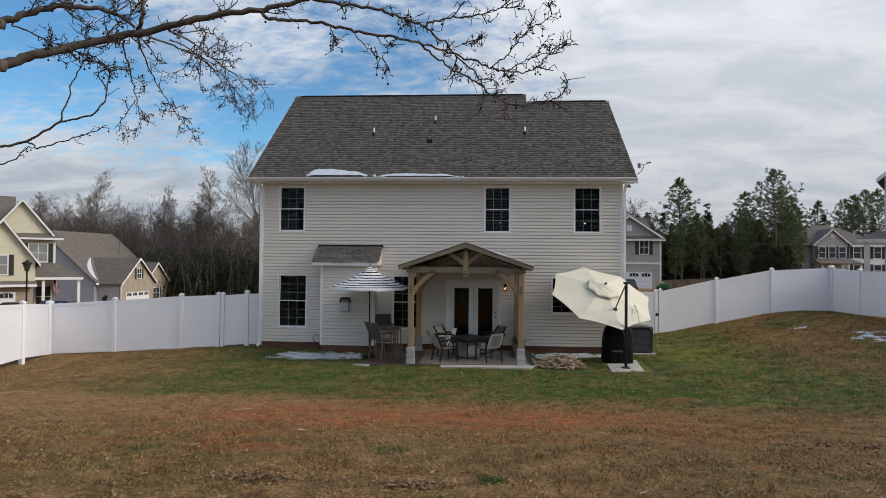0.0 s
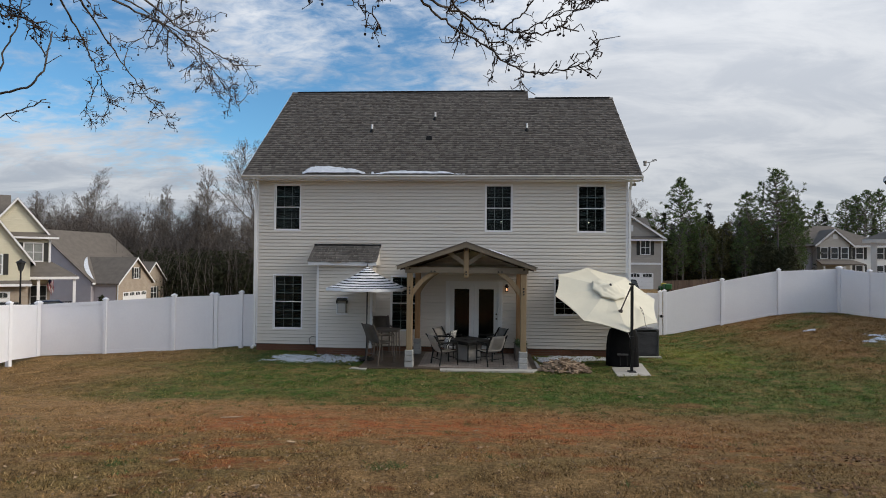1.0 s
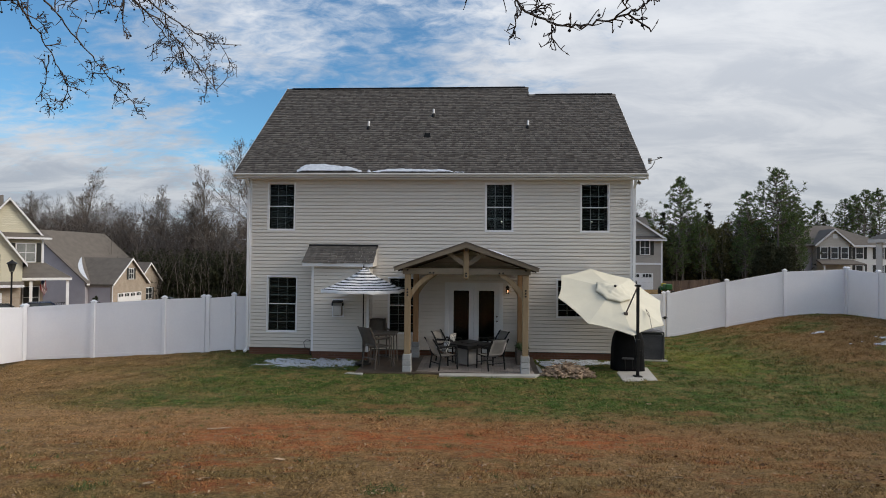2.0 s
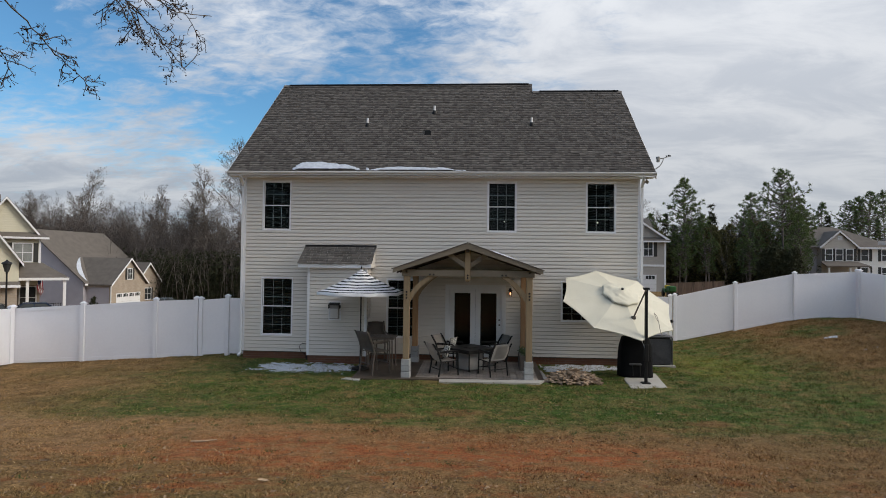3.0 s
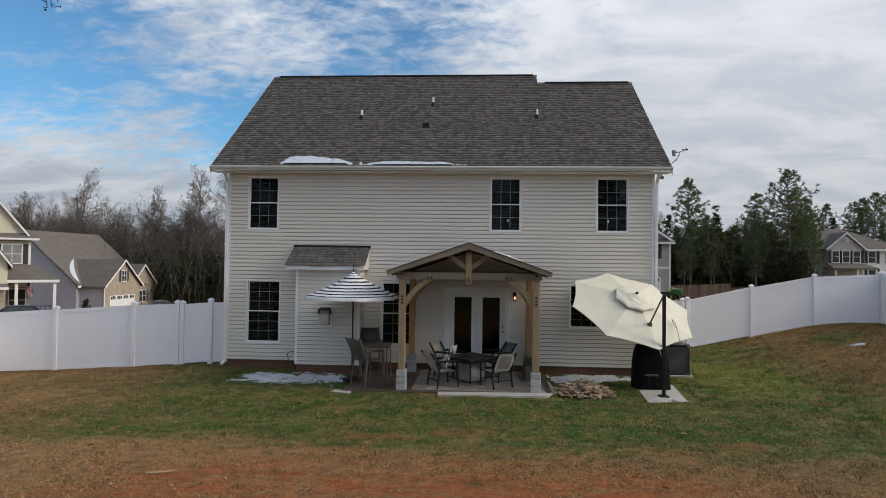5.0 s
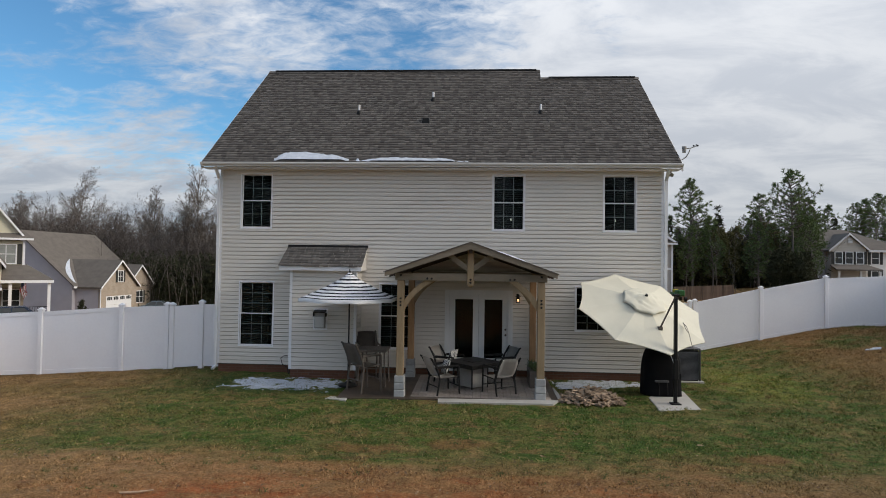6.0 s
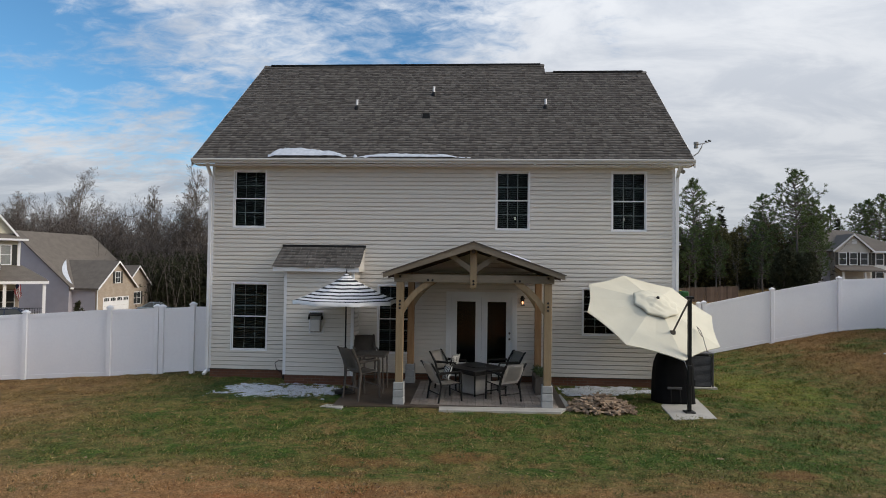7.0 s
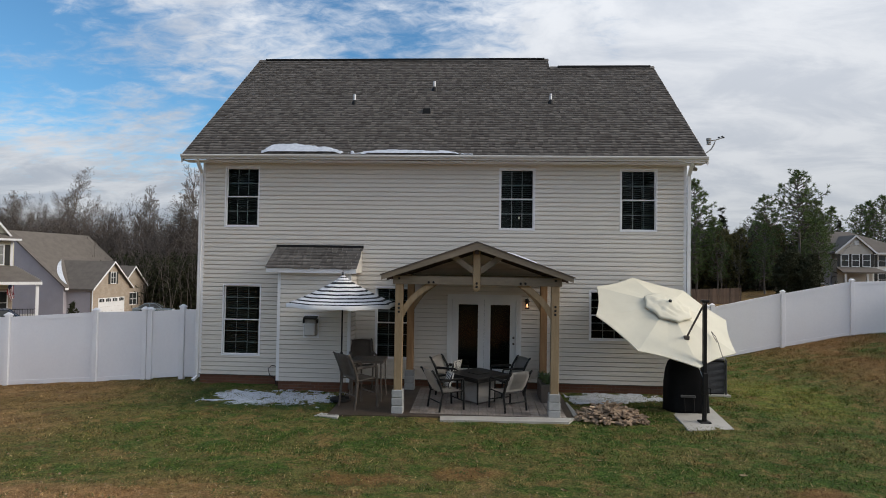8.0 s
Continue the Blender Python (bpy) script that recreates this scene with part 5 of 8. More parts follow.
part("tie_strap", bm, M_SLING, cant, "thin grey tie strap lying on the canopy")
for k in range(8):
    a = math.pi * 2 * k / 8
    bm = B()
    tube(bm, [CM @ Vector((0.03 * math.cos(a), 0.03 * math.sin(a), 0.34)), CM @ Vector((1.59 * math.cos(a), 1.59 * math.sin(a), -0.02))], 0.009, 5)
    part("rib", bm, M_BLACK, cant)

# wooden-look deck tiles on the patio's middle
r = random.Random(5)
tile_w, tile_d = 0.36, 0.30
tile_mesh = []
for k in range(3):
    bm = B()
    for q in range(2):
        soft(bm, (0.003 + q * tile_w / 2, 0.0, 0.0), ((q + 1) * tile_w / 2 - 0.004, tile_d - 0.004, 0.018), 0.003)
    if k == 1:
        bm.transform(Matrix.Scale(-1, 4, (1, 0, 0)) @ Matrix.Translation((-tile_w, 0, 0)))
    tile_mesh.append(finish("deck_tile", bm, M_TILE))
tiles = thing("tile_deck", "weathered grey-brown deck tiles laid over the patio", "deck tiles", (-0.4, 18.9, pz(18.9)), kind="structure")
for i in range(9):
    for j in range(8):
        x, y = -1.78 + i * tile_w, 17.98 + j * tile_d
        if x + tile_w > 1.55:
            continue
        c = new("deck_tile", tile_mesh[r.randrange(3)])
        c.parent = tiles
        c.matrix_basis = pose(x + 0.4, y - 18.9, pz(y) - pz(18.9) - 0.010, 1.1, 0, 0)

# ---- patio furniture ----
def sling_chair(name, label, at, facing, seat=0.40, back=0.80, frame=None, cloth=None, group="", wide=0.56):
    """A metal armchair with a sling seat and back; it faces +x before its turn."""
    ch = thing(name, label, "chair", (at[0], at[1], pz(at[1])), group, turn=facing)
    w, d = wide / 2, 0.27
    frame, cloth = frame or M_BLACK, cloth or M_SLING_L
    for s in (-1, 1):
        bm = B()
        tube(bm, [(d, s * w, 0), (d - 0.02, s * w, seat + 0.22), (d - 0.07, s * w, seat + 0.245), (-d - 0.02, s * w, seat + 0.215)], 0.022, 7)
        part("front_leg", bm, frame, ch, local=True)
        bm = B()
        tube(bm, [(-d - 0.05, s * w, 0), (-d + 0.02, s * w, seat * 0.9), (-d - 0.06, s * w, seat + 0.22), (-d - 0.20, s * w * 0.96, back), (-d - 0.235, s * w * 0.93, back + 0.015)], 0.022, 7)
        part("back_leg", bm, frame, ch, local=True)
        bm = B()
        tube(bm, [(d - 0.015, s * (w - 0.03), seat - 0.02), (-d + 0.03, s * (w - 0.03), seat - 0.045), (-d - 0.08, s * (w - 0.035), seat + 0.26), (-d - 0.20, s * (w - 0.035), back - 0.02)], 0.015, 6)
        part("side_rail", bm, frame, ch, local=True)
        bm = B()
        soft(bm, (-d - 0.02, s * w - 0.024, seat + 0.235), (d - 0.03, s * w + 0.024, seat + 0.258), 0.006)
        part("armrest", bm, frame, ch, local=True)
    for x, z in ((d - 0.01, seat * 0.45), (-d - 0.02, seat * 0.45), (d - 0.02, seat - 0.03)):
        bm = B()
        tube(bm, [(x, -w, z), (x, w, z)], 0.014, 6)
        part("stretcher", bm, frame, ch, local=True)
    prof = [(d + 0.0, seat - 0.03), (d - 0.04, seat + 0.0), (0.05, seat - 0.035), (-d + 0.05, seat - 0.03)]
    bm = B()
    rows = []
    for x, z in prof:
        rows.append([bm.verts.new((x, y, z - 0.02 * (1 - (y / w) ** 2))) for y in np.linspace(-w + 0.03, w - 0.03, 6)])
    for a, b in zip(rows, rows[1:]):
        for i in range(5):
            bm.faces.new((a[i], a[i + 1], b[i + 1], b[i]))
    bmesh.ops.solidify(bm, geom=bm.faces[:], thickness=0.012)
    part("seat", bm, cloth, ch, local=True, smooth=True)
    bm = B()
    rows = []
    for f in np.linspace(0, 1, 7):
        x, z = -d + 0.03 - 0.22 * f - 0.02 * math.sin(f * 3), seat + 0.0 + (back - seat) * f
        rows.append([bm.verts.new((x - 0.028 * (1 - (y / w) ** 2), y, z + (0.02 * (1 - (y / w) ** 2) if f == 1 else 0))) for y in np.linspace(-w + 0.03, w - 0.03, 6)])
    for a, b in zip(rows, rows[1:]):
        for i in range(5):
            bm.faces.new((a[i], a[i + 1], b[i + 1], b[i]))
    bmesh.ops.solidify(bm, geom=bm.faces[:], thickness=0.012)
    part("backrest", bm, cloth, ch, local=True, smooth=True)
    return ch


G = "chairs round the fire table"
LBL = "black metal patio chair with grey-tan sling seat"
sling_chair("patio_chair", LBL + " beside the fire table", (-1.03, 18.46), 31, 0.42, 0.86, group=G)
sling_chair("patio_chair", "black metal sling chair holding a zebra-striped cushion", (-0.94, 19.72), -27, 0.42, 0.86, group=G)
sling_chair("patio_chair", "black metal sling chair with its back to the yard", (0.27, 18.56), 124, 0.42, 0.86, group=G)
sling_chair("patio_chair", LBL + " near the patio door", (0.30, 19.84), 208, 0.42, 0.86, group=G)
GB = "tall chairs at the bar table"
sling_chair("bar_chair", "tall brown metal chair with brown sling seat", (-2.93, 18.46), 46, 0.64, 1.15, M_BRONZE, M_SLING, GB, 0.60)
sling_chair("bar_chair", "tall brown sling chair behind the bar table", (-3.12, 19.80), -72, 0.66, 1.17, M_BRONZE, M_SLING, GB)

tb = thing("bar_table", "tall square brown metal table with slatted top", "table", (-2.86, 19.2, pz(19.2)))
for k in range(7):
    bm = B()
    y = 18.85 + k * 0.1
    soft(bm, (-3.21, y, 0.775), (-2.51, y + 0.09, 0.80), 0.004)
    part("slat", bm, M_BRONZE, tb)
bm = B()
for a, b in (((-3.23, 18.83), (-2.49, 18.845)), ((-3.23, 19.55), (-2.49, 19.565)), ((-3.23, 18.846), (-3.215, 19.549)), ((-2.505, 18.846), (-2.49, 19.549))):
    bx(bm, (*a, 0.74), (*b, 0.797))
part("apron", bm, M_BRONZE, tb)
for x in (-3.2, -2.54):
    for y in (18.87, 19.52):
        bm = B()
        tube(bm, [(x, y, 0.76), (x + 0.01 * (1 if x > -3 else -1), y, 0.3), (x + 0.03 * (1 if x > -3 else -1), y, pz(y))], 0.019, 7)
        part("leg", bm, M_BRONZE, tb)

ft = thing("fire_table", "square black fire table on a grey box base", "table", (-0.36, 19.16, pz(19.2)), turn=44)
bm = B()
soft(bm, (-0.53, -0.53, 0.60), (0.53, 0.53, 0.635), 0.008)
top = part("tabletop", bm, M_BLACK, ft, local=True)
bm = B()
soft(bm, (-0.17, -0.17, 0.6355), (0.17, 0.17, 0.648), 0.004)
part("burner_lid", bm, M_BLACK, top, local=True)
for s in (-1, 1):
    bm = B()
    soft(bm, (-0.50, s * 0.49 - 0.02, 0.53), (0.50, s * 0.49 + 0.02, 0.599), 0.004)
    part("apron", bm, M_BLACK, ft, local=True)
    bm = B()
    soft(bm, (s * 0.49 - 0.02, -0.465, 0.53), (s * 0.49 + 0.02, 0.465, 0.599), 0.004)
    part("apron", bm, M_BLACK, ft, local=True)
M_PANEL = material("grey_panel", (0.34, 0.325, 0.305), (0.27, 0.26, 0.245), 0.6, 3, 30, 0.05)
for a in range(4):
    m = pose(0, 0, 0, 0, 0, 90 * a)
    bm = B()
    bx(bm, (-0.25, -0.268, 0.04), (0.25, -0.256, 0.56))
    bm.transform(m)
    part("base_panel", bm, M_PANEL, ft, local=True)
    bm = B()
    soft(bm, (0.25, -0.28, 0.0), (0.28, -0.25, 0.598), 0.004)
    bm.transform(m)
    part("base_post", bm, M_BLACK, ft, local=True)


def stripe_material(name, a, b, scale):
    m = bpy.data.materials.new(name)
    m.use_nodes = True
    t = m.node_tree
    co = t.nodes.new("ShaderNodeTexCoord")
    w = node(t, "ShaderNodeTexWave", Scale=scale, Distortion=4.0, Detail=1.5)
    w.inputs["Detail Scale"].default_value = 1.2
    t.links.new(co.outputs["Object"], w.inputs["Vector"])
    t.links.new(blend(t, step_up(t, w.outputs["Fac"], 0.45, 0.55), a, b), t.nodes["Principled BSDF"].inputs["Base Color"])
    t.nodes["Principled BSDF"].inputs["Roughness"].default_value = 0.9
    return m


M_ZEBRA = stripe_material("zebra_cloth", (0.02, 0.02, 0.022), (0.62, 0.61, 0.58), 7)


def pillow(name, at, turn, tilt, size=0.42):
    bm = B()
    n = 10
    for side in (-1, 1):
        g = [[bm.verts.new(((i / n - 0.5) * size * (1 - 0.10 * math.sin(math.pi * j / n)), side * 0.075 * (math.sin(math.pi * i / n) * math.sin(math.pi * j / n)) ** 0.55, (j / n) * size * (1 - 0.0))) for j in range(n + 1)] for i in range(n + 1)]
        for i in range(n):
            for j in range(n):
                bm.faces.new((g[i][j], g[i + 1][j], g[i + 1][j + 1], g[i][j + 1]))
    bmesh.ops.remove_doubles(bm, verts=bm.verts[:], dist=0.0005)
    ob = new(name, finish(name, bm, M_ZEBRA, True))
    ob.matrix_basis = pose(*at, 0, 0, turn) @ pose(0, 0, 0, tilt, 0, 0)
    return tagged(ob, "black and white zebra-striped cushion on a patio chair", "cushion", "zebra cushions")


pillow("cushion", (-0.94, 19.70, 0.33), 62, 16)
pillow("cushion", (-1.05, 18.55, 0.32), 118, 20, 0.34)

# ---- things against the house ----
box = thing("meter_box", "grey metal meter box fixed to the bump-out's siding", "meter", (-4.44, 19.93, 1.17))
bm = B()
soft(bm, (-4.58, 19.86, 1.19), (-4.30, 19.965, 1.64), 0.012)
part("case", bm, M_GREYBOX, box)
bm = B()
soft(bm, (-4.56, 19.835, 1.21), (-4.32, 19.859, 1.50), 0.008)
part("cover", bm, M_GUTTER, box)
bm = B()
bx(bm, (-4.63, 19.9605, 1.14), (-4.25, 19.972, 1.70))
part("flange", bm, M_WHITE, box)
for x in (-4.615, -4.285):
    bm = B()
    soft(bm, (x, 19.82, 1.50), (x + 0.02, 19.955, 1.60), 0.004)
    part("side_arm", bm, M_BLACK, box)
bm = B()
hexa(bm, ((-4.60, 19.80, 1.60), (-4.28, 19.80, 1.60), (-4.28, 19.965, 1.645), (-4.60, 19.965, 1.645), (-4.60, 19.80, 1.625), (-4.28, 19.80, 1.625), (-4.28, 19.965, 1.675), (-4.60, 19.965, 1.675)))
part("hood", bm, M_BLACK, box)

lamp = thing("wall_lantern", "small black wall lantern, lit, beside the patio door", "lamp", (0.83, 20.6, 1.9))
bm = B()
soft(bm, (0.79, 20.59, 1.95), (0.87, 20.615, 2.15), 0.006)
tube(bm, [(0.83, 20.59, 2.10), (0.83, 20.50, 2.16), (0.83, 20.49, 2.13)], 0.009, 6)
part("bracket", bm, M_BLACK, lamp)
bm = B()
lathe(bm, [(0.075, 0.0), (0.06, 0.02), (0.02, 0.06), (0.008, 0.085)], (0.83, 20.49, 2.08), 10)
part("cap", bm, M_BLACK, lamp)
bm = B()
lathe(bm, [(0.05, 0.0), (0.055, 0.01), (0.05, 0.02)], (0.83, 20.49, 1.91), 10)
part("tray", bm, M_BLACK, lamp)
bm = B()
for k in range(4):
    a = math.pi / 4 + k * math.pi / 2
    tube(bm, [(0.83 + 0.045 * math.cos(a), 20.49 + 0.045 * math.sin(a), 1.925), (0.83 + 0.055 * math.cos(a), 20.49 + 0.055 * math.sin(a), 2.085)], 0.004, 4)
part("cage", bm, M_BLACK, lamp)
bm = B()
lathe(bm, [(0.010, 0.0), (0.024, 0.03), (0.020, 0.065), (0.006, 0.085)], (0.83, 20.49, 1.945), 10)
part("bulb", bm, glow_material("lamp_glow", (1.0, 0.42, 0.17), 2.0), lamp, "glowing orange bulb")

M_BULB = glow_material("bulb_glow", (1.0, 0.86, 0.68), 2.5)
for x in (0.66, 3.60):
    fl_ = thing("floor_lamp", "floor lamp with a bare lit bulb in the upstairs room", "lamp", (x, 21.4, 2.90), "lamps behind the upper windows")
    bm = B()
    lathe(bm, [(0.13, 0.0), (0.13, 0.02), (0.03, 0.04), (0.012, 0.06), (0.012, 1.26), (0.03, 1.27), (0.03, 1.30)], (x, 21.4, 2.90), 12)
    part("stand", bm, M_BLACK, fl_)
    bm = B()
    lathe(bm, [(0.012, 0.0), (0.026, 0.03), (0.022, 0.055), (0.006, 0.07)], (x, 21.4, 4.20), 10)
    part("bulb", bm, M_BULB, fl_, "bare glowing bulb")

tap = thing("hose_bib", "cable loop and black pipe at the foundation", "pipe", (-5.45, 20.5, -0.15))
bm = B()
tube(bm, [(-5.44, 20.52, -0.2), (-5.44, 20.52, 0.34)], 0.013, 6)
part("pipe", bm, M_BLACK, tap)
bm = B()
tube(bm, [(-5.44, 20.5, 0.33), (-5.56, 20.46, 0.36), (-5.66, 20.45, 0.28), (-5.62, 20.46, 0.12), (-5.48, 20.47, 0.03), (-5.44, 20.45, -0.14)], 0.010, 6)
part("cable", bm, M_BLACK, tap)

ws = thing("weather_station", "small grey weather station on a bent arm at the eave", "weather station", (5.1, 20.6, 5.6))
bm = B()
tube(bm, [(5.03, 20.6, 5.62), (5.14, 20.6, 5.80), (5.30, 20.6, 5.92), (5.38, 20.6, 6.06), (5.40, 20.6, 6.15), (5.26, 20.6, 6.13)], 0.016, 7)
tube(bm, [(5.40, 20.6, 6.15), (5.56, 20.6, 6.20)], 0.012, 7)
part("arm", bm, M_GREYBOX, ws)
bm = B()
lathe(bm, [(0.045, 0.0), (0.055, 0.02), (0.045, 0.04), (0.055, 0.06), (0.045, 0.08), (0.06, 0.10), (0.06, 0.16)], (5.24, 20.6, 6.03), 12)
part("rain_gauge", bm, M_GREYBOX, ws)
for k in range(3):
    a = 2.1 * k + 0.4
    bm = B()
    lathe(bm, [(0.008, -0.02), (0.026, -0.01), (0.026, 0.015)], (5.55 + 0.06 * math.cos(a), 20.6 + 0.06 * math.sin(a), 6.22), 8)
    part("wind_cup", bm, M_BLACK, ws)
fl = thing("flood_lamp", "twin flood lamp under the eave's corner", "lamp", (4.88, 20.7, 5.5))
for dx in (0.0, 0.09):
    bm = B()
    tube(bm, [(4.84 + dx, 20.72, 5.56), (4.84 + dx, 20.70, 5.48), (4.83 + dx, 20.60, 5.42)], [0.02, 0.03, 0.055], 10)
    part("head", bm, M_GREYBOX, fl)

# ---- beside the patio: grill under its cover, air conditioner, planter ----
gr = thing("grill", "barbecue grill under a black fabric cover with a pale side panel", "grill", (4.25, 19.05, -0.15))
bm = B()
lv = [(-0.142, 0.46, 0.34, 0), (-0.08, 0.455, 0.335, 0), (0.45, 0.44, 0.33, 0), (0.70, 0.42, 0.31, 0), (0.90, 0.36, 0.25, 0.02), (0.985, 0.27, 0.16, 0.03)]
rr = random.Random(8)
rings = []
for z, a, b, sh in lv:
    n = 28
    ringv = []
    for k in range(n):
        t = 2 * math.pi * k / n
        c, s = math.cos(t), math.sin(t)
        e = 4.0
        rad = (abs(c) ** e + abs(s) ** e) ** (-1 / e)
        f = 1 + (0.025 * math.sin(5 * t + z * 3) + rr.uniform(-0.008, 0.008)) * (1.0 if z < 0.6 else 0.4)
        ringv.append(bm.verts.new((4.22 + a * rad * c * f, 19.1 + b * rad * s * f + sh, z)))
    rings.append(ringv)
for a, b in zip(rings, rings[1:]):
    for k in range(len(a)):
        bm.faces.new((a[k], a[(k + 1) % len(a)], b[(k + 1) % len(a)], b[k]))
bm.faces.new(rings[-1])
bm.faces.new(rings[0][::-1])
part("cover", bm, M_COVER, gr, smooth=True)
bm = B()
soft(bm, (3.98, 18.70, 0.20), (4.30, 18.745, 0.25), 0.008)
part("cover_flap", bm, M_AC, gr, "grey edge of the cover's pocket")
for x in (4.06, 4.26):
    bm = B()
    beam(bm, (x, 18.72, 0.2), (x + 0.02, 18.73, -0.1), 0.025, 0.012)
    part("cover_strap", bm, M_BLACK, gr)

ac = thing("air_conditioner", "dark grey outdoor air conditioner with louvred sides", "air conditioner", (5.36, 20.95, -0.14))
AX0, AX1, AY0, AY1, AZ0, AZ1 = 5.0, 5.70, 20.66, 21.36, -0.10, 0.74
bm = B()
soft(bm, (AX0 - 0.06, AY0 - 0.06, -0.30), (AX1 + 0.10, AY1 + 0.06, -0.101), 0.01)
part("base_pad", bm, M_CONCRETE, ac)
bm = B()
bx(bm, (AX0 + 0.03, AY0 + 0.03, AZ0), (AX1 - 0.03, AY1 - 0.03, AZ1 - 0.03))
part("core", bm, M_BLACK, ac)
for k in range(26):
    z = AZ0 + 0.03 + k * 0.029
    bm = B()
    ringz = [(AX0, AY0), (AX1, AY0), (AX1, AY1), (AX0, AY1)]
    lo = [bm.verts.new((x, y, z)) for x, y in ringz]
    hi = [bm.verts.new((x + (0.02 if x < 5.3 else -0.02), y + (0.02 if y < 21 else -0.02), z + 0.022)) for x, y in ringz]
    for i in range(4):
        bm.faces.new((lo[i], lo[(i + 1) % 4], hi[(i + 1) % 4], hi[i]))
    part("louvre", bm, M_AC, ac)
for x in (AX0, AX1):
    for y in (AY0, AY1):
        bm = B()
        soft(bm, (x - 0.02, y - 0.02, AZ0), (x + 0.02, y + 0.02, AZ1 - 0.01), 0.006)
        part("corner_post", bm, M_AC, ac)
bm = B()
soft(bm, (AX0 - 0.015, AY0 - 0.015, AZ1 - 0.01), (AX1 + 0.015, AY1 + 0.015, AZ1 + 0.03), 0.012)
lathe(bm, [(0.28, 0.0), (0.28, 0.02), (0.05, 0.035)], (5.35, 21.01, AZ1 + 0.0305), 20)
part("top_grille", bm, M_AC, ac)

M_PLANT = material("plant_green", (0.06, 0.10, 0.03), (0.10, 0.13, 0.05), 0.7, 8, 40, 0.0, island=0.3)
pl = thing("planter", "dark planter box with a small green plant by the post", "planter", (1.24, 19.6, -0.12))
bm = B()
soft(bm, (1.05, 19.15, -0.11), (1.42, 20.05, 0.30), 0.012)
part("box", bm, M_BRONZE, pl)
r = np.random.default_rng(4)
v, f = fans(r, np.column_stack((r.uniform(1.08, 1.38, 40), r.uniform(19.2, 20.0, 40), r.uniform(0.30, 0.40, 40))), 9, 0.13, 0.018, 0.9)
part("leaves", raw_mesh("leaves", v, f, M_PLANT), M_PLANT, pl)

# ---- snow left in the shade ----
def snow_patch(name, x0, x1, y0, y1, z_of, thick, seed, label, holes=0.5, bias=0.0, taper=0.0):
    """An uneven sheet of melting snow: height falls to nothing along a ragged edge."""
    n, m = 150, 70
    bm = B()
    g = {}
    for i in range(n + 1):
        for j in range(m + 1):
            x, y = x0 + (x1 - x0) * i / n, y0 + (y1 - y0) * j / m
            u, v = 2 * i / n - 1, 2 * j / m - 1
            if taper:      # straight lower edge, thinning along x
                v = (j / m) / (1 - taper * i / n)
            k = 1.0 - bias - abs(u) ** 3.2 - abs(v) ** 2.4 + holes * noise.fractal(Vector((x * 1.7 + seed, y * 2.6, seed)), 0.8, 2.0, 5) + 0.75 * (holes > 0.8) * (0.15 + max(abs(u), abs(v))) * noise.noise(Vector((x * 9.0 + seed, y * 14.0, 1.3)))
            if k > 0.12:
                g[i, j] = bm.verts.new((x, y, z_of(x, y) + 0.004 + thick * min(1.0, (k - 0.12) * 2.2) + 0.006 * noise.noise(Vector((x * 9, y * 9, 3)))))
            elif k > 0.04:
                g[i, j] = bm.verts.new((x, y, z_of(x, y) - 0.012))
    for i in range(n):
        for j in range(m):
            q = [(i, j), (i + 1, j), (i + 1, j + 1), (i, j + 1)]
            if all(c in g for c in q):
                bm.faces.new([g[c] for c in q])
    return solo(name, bm, M_SNOW, label, "snow", ((x0 + x1) / 2, (y0 + y1) / 2, z_of((x0 + x1) / 2, (y0 + y1) / 2)), smooth=True, group="patches of old snow")


snow_patch("snow_patch", -6.65, -3.50, 18.30, 20.0, lambda x, y: ground_at(x, y), 0.016, 2, "thin melting snow along the foundation", 1.2, 0.20)
snow_patch("snow_patch", 1.72, 4.1, 19.7, 20.60, lambda x, y: ground_at(x, y), 0.022, 7, "patch of snow between the woodpile and the wall", 0.95, 0.06)
snow_patch("snow_patch", 1.75, 3.1, 19.35, 19.95, lambda x, y: ground_at(x, y), 0.02, 9, "scraps of thin snow on the grass", 0.9)
snow_patch("snow_patch", 11.1, 11.8, 22.6, 23.1, lambda x, y: ground_at(x, y), 0.010, 12, "scraps of thin snow on the slope", 1.6, 0.88)
snow_patch("snow_patch", 11.4, 14.2, 19.2, 21.4, lambda x, y: ground_at(x, y), 0.012, 15, "scraps of thin snow on the slope", 1.6, 1.0)
snow_patch("roof_snow", -5.96, -3.80, EAVE_Y + 0.02, EAVE_Y + 0.62, lambda x, y: roof_z(y) + 0.012, 0.05, 21, "slab of old snow above the gutter", 0.5, 0.0, 0.7)
snow_patch("roof_snow", -3.75, -0.55, EAVE_Y + 0.0, EAVE_Y + 0.20, lambda x, y: roof_z(y) + 0.012, 0.035, 24, "thin strip of old snow above the gutter", 0.6, 0.0, 0.35)

# ---- heap of split wood ----
heap = thing("wood_heap", "heap of split firewood pieces and bark on the grass", "woodpile", (2.35, 18.1, -0.2))
r = random.Random(17)
chips = []
